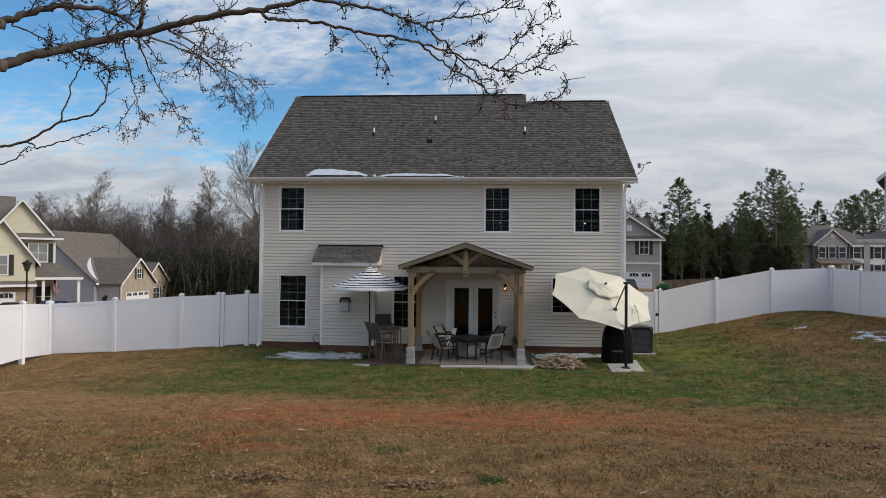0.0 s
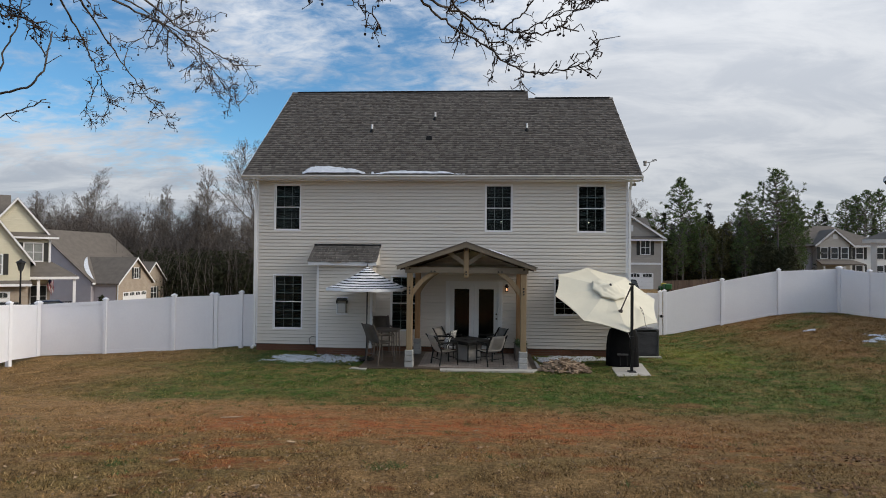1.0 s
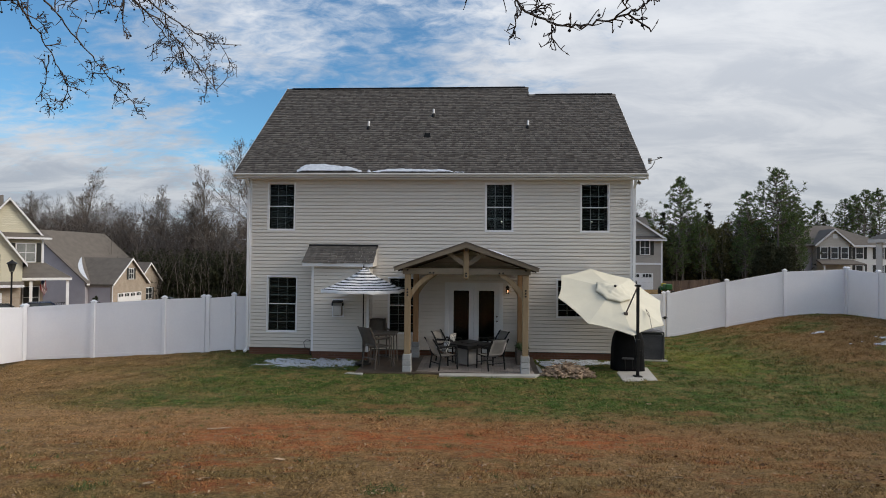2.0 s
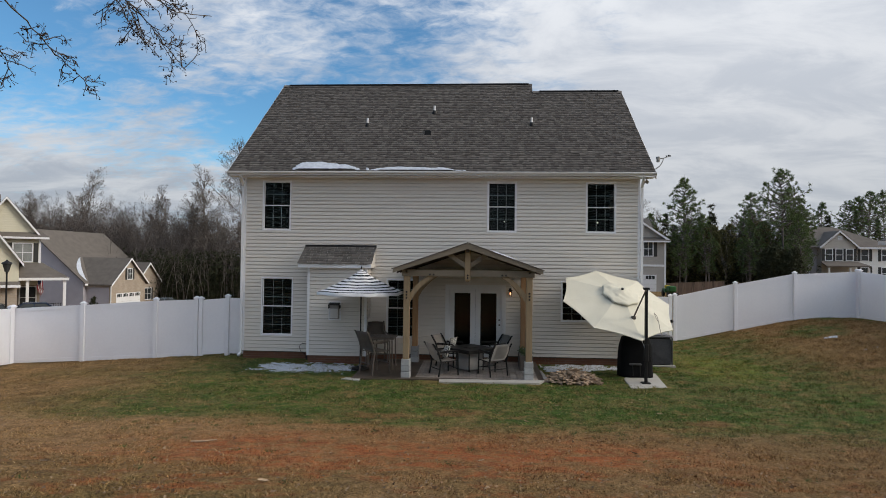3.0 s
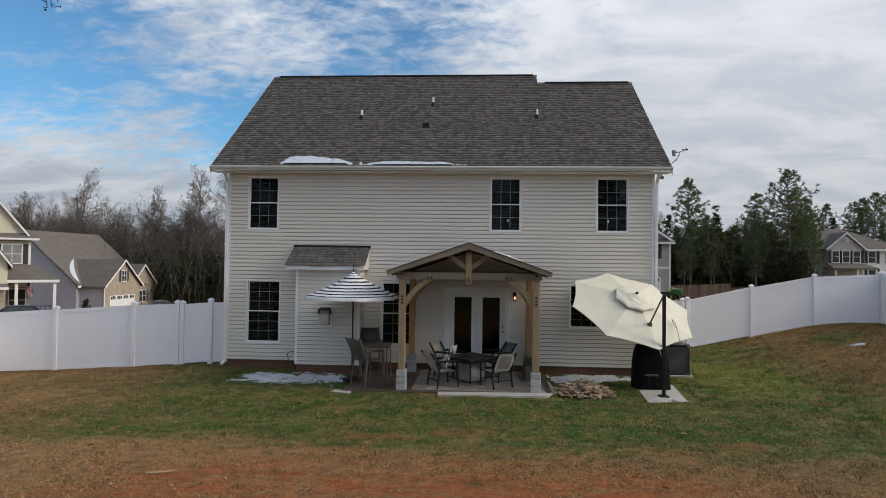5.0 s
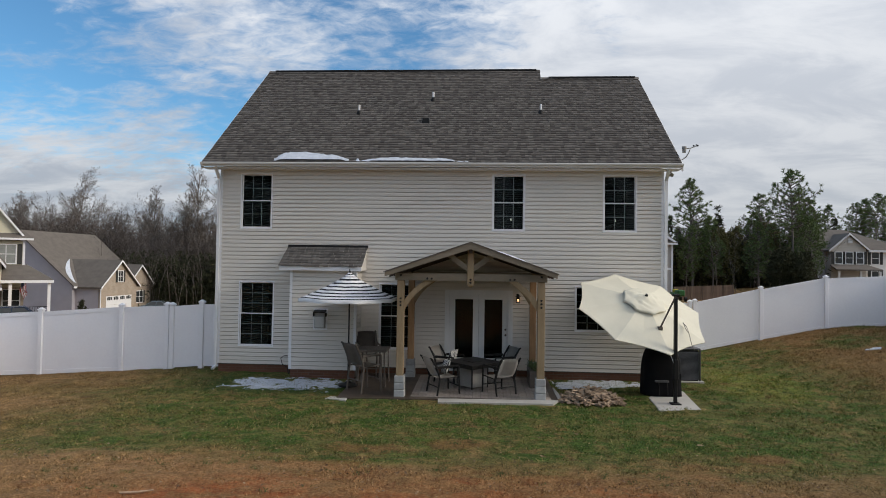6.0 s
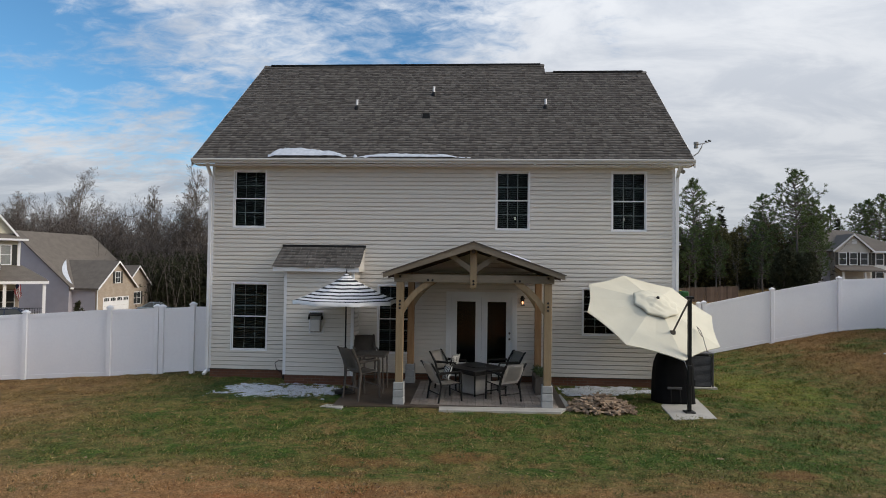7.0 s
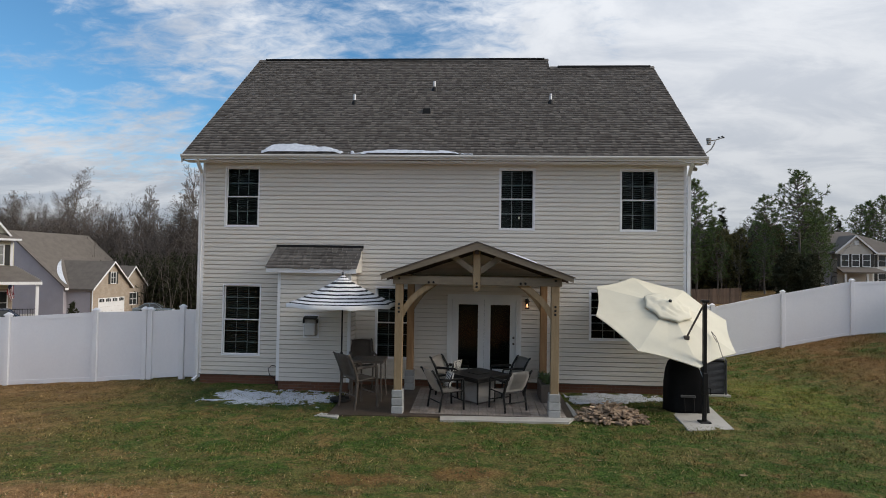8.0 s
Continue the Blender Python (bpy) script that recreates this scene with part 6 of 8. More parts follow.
for k in range(5):
    bm = B()
    l, w, h = r.uniform(0.20, 0.38), r.uniform(0.04, 0.085), r.uniform(0.018, 0.035)
    vv = hexa(bm, ((-l / 2, -w / 2, 0), (l / 2, -w / 2 * r.uniform(0.5, 1), 0), (l / 2, w / 2, 0), (-l / 2, w / 2 * r.uniform(0.5, 1), 0), (-l / 2 * 0.9, -w / 3, h), (l / 2 * 0.95, -w / 3, h * r.uniform(0.5, 1)), (l / 2 * 0.9, w / 3, h), (-l / 2, w / 3, h)))
    chips.append(finish("chip", bm, M_CHIP))
for k in range(280):
    a, q = r.uniform(0, 6.28), math.sqrt(r.uniform(0, 1))
    x, y = 2.36 + 0.70 * q * math.cos(a), 18.12 + 0.46 * q * math.sin(a)
    z = ground_at(x, y) + max(0.0, 0.31 * (1 - q ** 1.3)) * r.uniform(0.65, 1.0) + 0.015
    c = new("chip", chips[k % 5])
    c.parent = heap
    c.matrix_basis = pose(x - 2.35, y - 18.1, z + 0.2, r.uniform(-28, 28), r.uniform(-24, 24), math.degrees(a) + r.gauss(0, 45))

# ---- neighbouring houses ----
M_TAN = material("tan_siding", (0.66, 0.62, 0.48), (0.60, 0.56, 0.43), 0.6, 1, 20, 0.02)
M_GREY = material("grey_siding", (0.43, 0.405, 0.44), (0.385, 0.36, 0.395), 0.6, 1, 20, 0.02)
M_STONEGREY = material("taupe_siding", (0.43, 0.395, 0.355), (0.38, 0.35, 0.315), 0.6, 1, 20, 0.02)
M_PALE = material("pale_siding", (0.58, 0.56, 0.52), (0.52, 0.50, 0.47), 0.6, 1, 20, 0.02)
M_WHITESIDE = material("white_siding", (0.88, 0.87, 0.84), (0.83, 0.82, 0.79), 0.6, 1, 20, 0.02)
M_CORNER = material("greige_siding", (0.58, 0.54, 0.485), (0.52, 0.485, 0.435), 0.6, 1, 20, 0.02)
M_SHUTTER = material("dark_shutter", (0.028, 0.028, 0.026), (0.04, 0.04, 0.037), 0.6, 3, 20, 0)
# flat pale grey painted for white blinds and the sky mirrored in the panes
M_PALEPANE = material("pale_pane", (0.30, 0.31, 0.30), (0.20, 0.215, 0.21), 0.2, 1.5, 8, 0, spec=0.5)
M_DARKGLASS = material("dim_pane", (0.03, 0.034, 0.036), (0.05, 0.055, 0.057), 0.15, 1, 5, 0, spec=0.4)


class Frame:
    """A house's own axes: u along its front to the viewer's right, v back, w up."""

    def __init__(self, x, y, z, turn, size=1.0):
        self.m = pose(x, y, z, 0, 0, turn) @ Matrix.Scale(size, 4)

    def box(self, bm, a, b):
        t = bmesh.new()
        bx(t, a, b)
        t.transform(self.m)
        me = bpy.data.meshes.new("t")
        t.to_mesh(me)
        t.free()
        bm.from_mesh(me)
        bpy.data.meshes.remove(me)

    def p(self, *c):
        return self.m @ Vector(c)


def prism(bm, fr, ring_a, ring_b):
    a, b = [bm.verts.new(fr.p(*c)) for c in ring_a], [bm.verts.new(fr.p(*c)) for c in ring_b]
    n = len(a)
    bm.faces.new(a), bm.faces.new(b)
    for i in range(n):
        bm.faces.new((a[i], a[(i + 1) % n], b[(i + 1) % n], b[i]))


def far_siding(bm, fr, u0, u1, v, z0, z1, gable=0.0):
    """Lapped boards on a wall that faces the viewer; gable: rise of a triangle above z1."""
    mid, half = (u0 + u1) / 2, (u1 - u0) / 2
    ends = (lambda z: (u0, u1) if z < z1 else (mid - half * max(0, 1 - (z - z1) / gable), mid + half * max(0, 1 - (z - z1) / gable))) if gable else None
    lap_siding(bm, u0, u1, z0, z1 + gable, [], lambda u, o, z: fr.p(u, v - 0.004 - o * 0.6, z), 0.2, ends)


def gable_front(house, fr, u0, u1, v0, v1, z0, z1, rise, mat, over=0.35, siding=True):
    """A block with its gable to the front: walls, white rakes and a two-sided roof."""
    mid = (u0 + u1) / 2
    bm = B()
    ring = lambda v: [(u0, v, z0), (u1, v, z0), (u1, v, z1), (mid, v, z1 + rise), (u0, v, z1)]
    prism(bm, fr, ring(v0), ring(v1))
    part("wall", bm, mat, house)
    if siding:
        bm = B()
        far_siding(bm, fr, u0 + 0.06, u1 - 0.06, v0, z0, z1, rise - 0.1)
        part("siding", bm, mat, house)
    k = rise / (mid - u0)
    for s in (-1, 1):
        e = mid + s * (mid - u0 + over)
        ez = z1 - k * over
        bm = B()
        prism(bm, fr, [(mid, v0 - over, z1 + rise + 0.03), (e, v0 - over, ez + 0.03), (e, v0 - over, ez + 0.22), (mid, v0 - over, z1 + rise + 0.22)], [(mid, v1, z1 + rise + 0.03), (e, v1, ez + 0.03), (e, v1, ez + 0.22), (mid, v1, z1 + rise + 0.22)])
        part("roof", bm, M_FAR_ROOF, house)
        bm = B()
        prism(bm, fr, [(mid, v0 - over - 0.05, z1 + rise - 0.02), (e, v0 - over - 0.05, ez - 0.04), (e, v0 - over - 0.05, ez + 0.2), (mid, v0 - over - 0.05, z1 + rise + 0.2)], [(mid, v0 - over - 0.002, z1 + rise - 0.02), (e, v0 - over - 0.002, ez - 0.04), (e, v0 - over - 0.002, ez + 0.2), (mid, v0 - over - 0.002, z1 + rise + 0.2)])
        part("rake", bm, M_WHITE, house)


def side_roof(house, fr, u0, u1, v0, v1, z, rise, over=0.4, wall=None, z0=0.0):
    """A block whose ridge runs along the front."""
    mid = (v0 + v1) / 2
    if wall:
        bm = B()
        ring = lambda u: [(u, v0, z0), (u, v1, z0), (u, v1, z), (u, mid, z + rise), (u, v0, z)]
        prism(bm, fr, ring(u0), ring(u1))
        part("wall", bm, wall, house)
    k = rise / (mid - v0)
    for s in (-1, 1):
        e = mid + s * (mid - v0 + over)
        ez = z - k * over
        bm = B()
        ring = lambda u: [(u, mid, z + rise + 0.03), (u, e, ez + 0.03), (u, e, ez + 0.2), (u, mid, z + rise + 0.2)]
        prism(bm, fr, ring(u0 - over * 0.7), ring(u1 + over * 0.7))
        part("roof", bm, M_FAR_ROOF, house)
        bm = B()
        fr.box(bm, (u0 - over * 0.7, e + min(s, 0) * 0.04, ez - 0.1), (u1 + over * 0.7, e + max(s, 0) * 0.04, ez + 0.12))
        part("fascia", bm, M_WHITE, house)


def far_window(house, fr, u, v, z, w, h, shutters=True, cols=2, rows=2, pane=None):
    """A framed window with panes and shutters on a wall that faces the viewer."""
    bm = B()
    f = 0.09
    ring(bm, u - f, u + w + f, z - f, z + h + f, f, v - 0.075, v - 0.012)
    bm.transform(fr.m)
    win = part("window", bm, M_WHITE, house)
    for k in range(1, cols):
        x = u + w * k / cols
        bm = B()
        fr.box(bm, (x - 0.025, v - 0.06, z), (x + 0.025, v - 0.04, z + h))
        part("mullion", bm, M_WHITE, win)
    for k in range(1, rows):
        q = z + h * k / rows
        bm = B()
        fr.box(bm, (u, v - 0.058, q - 0.025), (u + w, v - 0.038, q + 0.025))
        part("rail", bm, M_WHITE, win)
    bm = B()
    fr.box(bm, (u, v - 0.036, z), (u + w, v - 0.025, z + h))
    part("pane", bm, pane or M_DARKGLASS, win)
    if shutters:
        for x in (u - f - 0.36, u + w + f + 0.02):
            bm = B()
            fr.box(bm, (x, v - 0.06, z - f), (x + 0.34, v - 0.024, z + h + f))
            part("shutter", bm, M_SHUTTER, win)


def garage_door(house, fr, u, v, z, w, h):
    bm = B()
    for k in range(4):
        fr.box(bm, (u, v - 0.05, z + h * k / 4 + 0.015), (u + w, v - 0.018, z + h * (k + 1) / 4))
    d = part("garage_door", bm, M_WHITE, house)
    n = max(2, round(w / 1.2))
    for k in range(n):
        x0 = u + w * (k + 0.14) / n
        x1 = u + w * (k + 0.86) / n
        bm = B()
        fr.box(bm, (x0, v - 0.062, z + h * 0.78), (x1, v - 0.051, z + h * 0.93))
        t = [(x0, z + h * 0.93), ((x0 * 2 + x1) / 3, z + h * 0.965), ((x0 + x1 * 2) / 3, z + h * 0.965), (x1, z + h * 0.93)]
        prism(bm, fr, [(a, v - 0.062, b) for a, b in t], [(a, v - 0.051, b) for a, b in t])
        pane = part("pane", bm, M_DARKGLASS, d)
        bm = B()
        for j in (1, 2):
            x = x0 + (x1 - x0) * j / 3
            fr.box(bm, (x - 0.02, v - 0.075, z + h * 0.78), (x + 0.02, v - 0.063, z + h * 0.95))
        part("grid", bm, M_WHITE, d)

# ---- the neighbours, placed ----
def neighbour_tan():
    z = -2.55
    fr = Frame(-41.05, 52.07, z, 38, 1.08)
    h = thing("house", "cream two-storey house with brick garage and white-trimmed gables", "house", (-41.05, 52.07, z), "neighbouring houses")
    # u to the viewer's right; the garage wing stands forward
    gable_front(h, fr, -3.55, 0.85, -1.0, 7.0, 2.7, 4.75, 3.15, M_TAN)
    bm = B()
    fr.box(bm, (-9.0, -0.9, -0.5), (0.75, 7.0, 2.698))
    part("wall", bm, M_TAN_BRICK, h)
    bm = B()
    prism(bm, fr, [(-9.0, -1.5, 2.62), (1.0, -1.5, 2.62), (1.0, -1.5, 2.8), (-9.0, -1.5, 2.8)], [(-9.0, -0.95, 2.9), (0.9, -0.95, 2.9), (0.9, -0.95, 3.08), (-9.0, -0.95, 3.08)])
    part("skirt_roof", bm, M_FAR_ROOF, h)
    bm = B()
    fr.box(bm, (-9.0, -1.54, 2.58), (1.0, -1.5, 2.78))
    part("skirt_fascia", bm, M_WHITE, h)
    garage_door(h, fr, -5.35, -0.92, 0.0, 4.9, 2.15)
    far_window(h, fr, -2.45, -1.0, 3.6, 1.4, 1.5, pane=M_PALEPANE)
    # main block with an upper gable over a narrow skirt of roof
    bm = B()
    fr.box(bm, (-7.0, 3.4, 2.6), (2.35, 12.0, 6.5))
    part("wall", bm, M_TAN, h)
    bm = B()
    far_siding(bm, fr, -0.2, 2.3, 3.4, 2.7, 6.5)
    part("siding", bm, M_TAN, h)
    bm = B()
    fr.box(bm, (2.2, 3.33, 2.7), (2.37, 3.38, 6.5))
    part("corner_trim", bm, M_WHITE, h)
    bm = B()
    prism(bm, fr, [(-1.0, 2.9, 6.55), (2.95, 2.9, 6.55), (2.95, 2.9, 6.72), (-1.0, 2.9, 6.72)], [(-1.0, 3.9, 7.15), (2.3, 3.9, 7.15), (2.3, 3.9, 7.3), (-1.0, 3.9, 7.3)])
    part("skirt_roof", bm, M_FAR_ROOF, h)
    bm = B()
    fr.box(bm, (-1.0, 2.86, 6.54), (2.95, 2.9, 6.7))
    part("skirt_fascia", bm, M_WHITE, h)
    gable_front(h, fr, -2.3, 2.05, 3.6, 11.0, 6.5, 7.05, 2.85, M_TAN)
    far_window(h, fr, 0.42, 3.4, 4.62, 1.3, 1.5, pane=M_PALEPANE)
    side_roof(h, fr, -12.0, -1.0, 5.0, 13.0, 6.9, 3.6)
    bm = B()
    fr.box(bm, (0.75, 3.5, -0.5), (2.35, 12.0, 2.598))
    part("wall", bm, M_TAN_BRICK, h)
    # porch
    bm = B()
    prism(bm, fr, [(0.75, 0.6, 3.1), (4.35, 0.6, 3.1), (4.35, 0.6, 3.3), (0.75, 0.6, 3.3)], [(0.75, 3.39, 4.3), (2.5, 3.39, 4.3), (2.5, 3.39, 4.5), (0.75, 3.39, 4.5)])
    part("porch_roof", bm, M_FAR_ROOF, h)
    bm = B()
    prism(bm, fr, [(4.35, 0.6, 3.1), (4.35, 0.6, 3.3), (2.5, 3.39, 4.5), (2.36, 3.39, 4.3)], [(4.35, 8.0, 3.1), (4.35, 8.0, 3.3), (2.5, 8.0, 4.5), (2.36, 8.0, 4.3)])
    part("porch_roof", bm, M_FAR_ROOF, h)
    bm = B()
    fr.box(bm, (0.75, 0.56, 3.06), (4.37, 0.6, 3.28))
    fr.box(bm, (4.33, 0.601, 3.06), (4.37, 8.0, 3.28))
    part("porch_fascia", bm, M_WHITE, h)
    for u in (1.35, 3.95):
        bm = B()
        fr.box(bm, (u, 0.75, 0.2), (u + 0.22, 1.0, 3.09))
        part("porch_post", bm, M_WHITE, h)
    bm = B()
    fr.box(bm, (0.76, 0.6, -0.6), (4.3, 8.0, 0.2))
    part("porch_floor", bm, M_CONCRETE, h)
    bm = B()
    for k in range(13):
        fr.box(bm, (1.75 + k * 0.17, 0.85, 0.3), (1.78 + k * 0.17, 0.88, 1.1))
    fr.box(bm, (1.65, 0.84, 1.1), (3.95, 0.89, 1.15))
    fr.box(bm, (1.65, 0.84, 0.27), (3.95, 0.89, 0.3))
    part("porch_rail", bm, M_BLACK, h, kind="stuff")
    far_window(h, fr, 0.95, 3.5, 0.6, 1.1, 1.8, False)
    return h


def neighbour_grey():
    z = -3.78
    fr = Frame(-45.5, 74.2, z, 87)
    h = thing("house", "grey-sided house with tan brick garage gable", "house", (-45.5, 74.2, z), "neighbouring houses")
    gable_front(h, fr, 0.0, 7.0, 0.0, 7.0, 0.0, 3.4, 3.0, M_TAN_BRICK, siding=False)
    bm = B()
    fr.box(bm, (-0.03, 0.25, -0.5), (-0.002, 7.0, 3.3))
    part("side_siding", bm, M_GREY, h)
    garage_door(h, fr, 1.0, 0.0, 0.0, 4.9, 2.15)
    far_window(h, fr, 3.2, 0.0, 3.9, 0.9, 1.3)
    side_roof(h, fr, -0.6, 12.9, 3.2, 18.0, 3.6, 6.3, wall=M_GREY, z0=-0.5)
    gable_front(h, fr, 7.4, 12.2, 1.4, 6.0, 0.0, 3.6, 2.2, M_TAN_BRICK, siding=False)
    far_window(h, fr, 9.0, 1.4, 0.9, 1.5, 1.5)
    bm = B()   # downspout on the corner
    fr.box(bm, (-0.1, -0.08, 0), (0.0, 0.0, 3.3))
    part("downspout", bm, M_WHITE, h)
    return fr, h


def neighbour_taupe():
    z = -0.12
    fr = Frame(18.6, 65.0, z, -4)
    h = thing("house", "taupe two-storey house with white trim and garage door", "house", (18.6, 65.0, z), "neighbouring houses")
    gable_front(h, fr, -6.5, 0.0, 0.0, 12.0, 2.9, 5.5, 2.2, M_STONEGREY)
    bm = B()
    fr.box(bm, (-6.5, 0.0, -0.6), (0.0, 12.0, 2.898))
    part("wall", bm, M_STONEGREY, h)
    bm = B()
    fr.box(bm, (-6.5, -0.06, 2.75), (0.02, -0.01, 2.95))
    fr.box(bm, (-0.14, -0.061, 0.0), (0.02, -0.011, 5.4))
    part("trim", bm, M_WHITE, h)
    bm = B()
    prism(bm, fr, [(-6.8, -0.5, 5.30), (0.35, -0.5, 5.30), (0.35, -0.5, 5.40), (-6.8, -0.5, 5.40)], [(-6.5, -0.045, 5.62), (0.05, -0.045, 5.62), (0.05, -0.045, 5.72), (-6.5, -0.045, 5.72)])
    part("pent_roof", bm, M_FAR_ROOF, h)
    bm = B()
    fr.box(bm, (-6.8, -0.54, 5.20), (0.35, -0.5, 5.36))
    part("pent_fascia", bm, M_WHITE, h)
    far_window(h, fr, -2.15, 0.0, 3.85, 0.85, 1.4)
    garage_door(h, fr, -5.8, 0.0, 0.0, 4.9, 1.9)
    bm = B()
    fr.box(bm, (-3.5, -0.1, 6.2), (-2.95, -0.02, 6.85))
    part("gable_vent", bm, M_WHITE, h)
    side_roof(h, fr, -9, -0.2, 4.0, 14.0, 5.5, 2.6)
    return h


def neighbour_corner():
    z = 0.92
    fr = Frame(44.7, 81.0, z, -4)
    h = thing("house", "grey and white two-storey house with dark shutters and porch", "house", (44.7, 81.0, z), "neighbouring houses")
    gable_front(h, fr, -2.2, 1.75, 0.0, 8.0, 0.0, 4.45, 1.75, M_CORNER)
    for k in range(3):
        far_window(h, fr, -1.72 + k * 1.2, 0.0, 2.7, 0.75, 1.35, True, 1, 2)
    bm = B()
    fr.box(bm, (1.751, 0.8, -0.4), (6.9, 9.0, 4.4))
    part("wall", bm, M_WHITESIDE, h)
    bm = B()
    far_siding(bm, fr, 1.8, 6.85, 0.8, -0.4, 4.3)
    part("siding", bm, M_WHITESIDE, h)
    for u in (2.8, 5.2):
        far_window(h, fr, u, 0.8, 2.7, 0.8, 1.35, True, 1, 2)
        far_window(h, fr, u, 0.8, 0.4, 0.8, 1.4, True, 1, 2)
    bm = B()
    fr.box(bm, (-5.0, 1.2, -0.4), (-2.201, 9.0, 4.4))
    part("wall", bm, M_GREY, h)
    far_window(h, fr, -4.0, 1.2, 0.6, 0.8, 1.2, False, 1, 2)
    bm = B()     # hipped main roof
    eave = [bm.verts.new(fr.p(*c)) for c in ((-5.4, 0.4, 4.3), (7.3, 0.4, 4.3), (7.3, 9.4, 4.3), (-5.4, 9.4, 4.3))]
    crest = [bm.verts.new(fr.p(*c)) for c in ((-1.7, 4.9, 7.1), (1.5, 4.9, 7.1))]
    for q in ((eave[0], eave[1], crest[1], crest[0]), (eave[1], eave[2], crest[1]), (eave[2], eave[3], crest[0], crest[1]), (eave[3], eave[0], crest[0]), (eave[3], eave[2], eave[1], eave[0])):
        bm.faces.new(q)
    part("roof", bm, M_FAR_ROOF, h)
    bm = B()
    fr.box(bm, (2.1, 0.34, 4.12), (7.3, 0.398, 4.36))
    part("fascia", bm, M_WHITE, h)
    bm = B()
    prism(bm, fr, [(-2.6, -2.2, 1.85), (2.5, -2.2, 1.85), (2.5, -2.2, 2.0), (-2.6, -2.2, 2.0)], [(-2.3, -0.01, 2.4), (2.0, -0.01, 2.4), (2.0, -0.01, 2.55), (-2.3, -0.01, 2.55)])
    part("porch_roof", bm, M_FAR_ROOF, h)
    for u in (-2.3, 0.1, 2.2):
        bm = B()
        fr.box(bm, (u, -2.0, -0.2), (u + 0.22, -1.8, 1.76))
        part("porch_post", bm, M_WHITE, h)
    bm = B()
    fr.box(bm, (-0.3, -0.1, 5.2), (0.2, -0.02, 5.75))
    part("gable_vent", bm, M_WHITE, h)
    return h


def neighbour_near():
    z = 0.5
    fr = Frame(22.6, 36.4, z, -36)
    h = thing("house", "pale two-storey house beyond the fence with a small porch", "house", (22.6, 36.4, z), "neighbouring houses")
    gable_front(h, fr, 0.3, 9.3, 0.0, 11.0, 0.0, 7.35, 3.9, M_PALE)
    bm = B()
    prism(bm, fr, [(-0.75, -3.2, 3.6), (4, -3.2, 3.6), (4, -3.2, 3.75), (-0.75, -3.2, 3.75)], [(0.0, -0.02, 4.15), (4, -0.02, 4.15), (4, -0.02, 4.3), (0.0, -0.02, 4.3)])
    part("porch_roof", bm, M_FAR_ROOF, h)
    bm = B()
    fr.box(bm, (-0.75, -3.24, 3.56), (4, -3.2, 3.74))
    part("porch_fascia", bm, M_GUTTER, h)
    bm = B()
    fr.box(bm, (-0.40, -3.1, -0.5), (-0.14, -2.84, 3.59))
    part("porch_post", bm, M_GUTTER, h)
    return h


neighbour_tan()
GREY_FR, GREY_HOUSE = neighbour_grey()
neighbour_taupe()
neighbour_corner()
neighbour_near()

# a tongue of snow in the valley of the grey house's roof
bm = B()
rows = []
for k in range(13):
    f = k / 12
    u, v, w = -0.15 + 3.2 * f - 0.3 * math.sin(math.pi * f), 3.1 + 3.4 * f, 0.85 * math.sin(math.pi * f) ** 0.7 + 0.01
    q = 3.6 + (v - 3.2) * 6.3 / 7.4 + 0.24
    rows.append([bm.verts.new(GREY_FR.p(u - w * a, v, q + 0.06 * (a in (0.2, 0.5)))) for a in (0.0, 0.2, 0.5, 1.0)])
for a, b in zip(rows, rows[1:]):
    for i in range(3):
        bm.faces.new((a[i], b[i], b[i + 1], a[i + 1]))
c = GREY_FR.p(1.2, 4.8, 5.0)
solo("roof_snow", bm, M_SNOW, "tongue of snow in a roof valley", "snow", tuple(c), smooth=True, group="patches of old snow")

# ---- trees, placed ----
def plant(t, x, y, turn=0, size=1.0, sink=0.3):
    m = pose(x, y, ground_at(x, y) - sink, 0, 0, turn) @ Matrix.Scale(size, 4)
    if "placed" not in t:
        t["placed"] = 1
        t.matrix_basis = m
        return t
    c = copy_thing(t, pose(x, y, ground_at(x, y) - sink, 0, 0, turn))
    c.scale = (size, size, size)
    return c


pines = [pine_tree(1, 13.0, "green loblolly pine with a pointed, tufted crown", crown_from=0.40, wide=0.20, dense=0.85), pine_tree(2, 14.0, "tall green loblolly pine with an open, rounded crown", crown_from=0.46, wide=0.22, dense=0.8), pine_tree(3, 12.0, "green pine with needles low down its trunk", crown_from=0.22, wide=0.20, dense=1.1)]
for i, (k, x, y, h) in enumerate(((0, 23.4, 74.0, 12.9), (1, 32.3, 70.0, 12.9), (0, 31.8, 76.0, 10.9), (2, 26.0, 79.0, 8.4), (0, 35.4, 73.0, 10.0), (2, 37.4, 76.0, 9.0), (2, 34.4, 84.0, 9.4), (2, 28.4, 84.0, 8.4), (2, 21.5, 82, 9.5), (2, 25.6, 73.5, 8.6), (2, 33.8, 68.5, 7.8), (2, 29.6, 71, 7.6),
                                     (1, 64.7, 108.0, 14.2), (0, 69.5, 112.0, 14.8), (2, 60.5, 115.0, 13.0), (2, 75.0, 112.0, 14.0), (2, 38.6, 79.0, 7.8), (1, 62.0, 109.0, 12.8), (2, 67.0, 116.0, 14.0), (2, 22.2, 72.0, 7.4), (0, 34.0, 72.0, 10.6))):
    plant(pines[k], x, y, 57 * i, h / (13.0, 14.0, 12.0)[k])
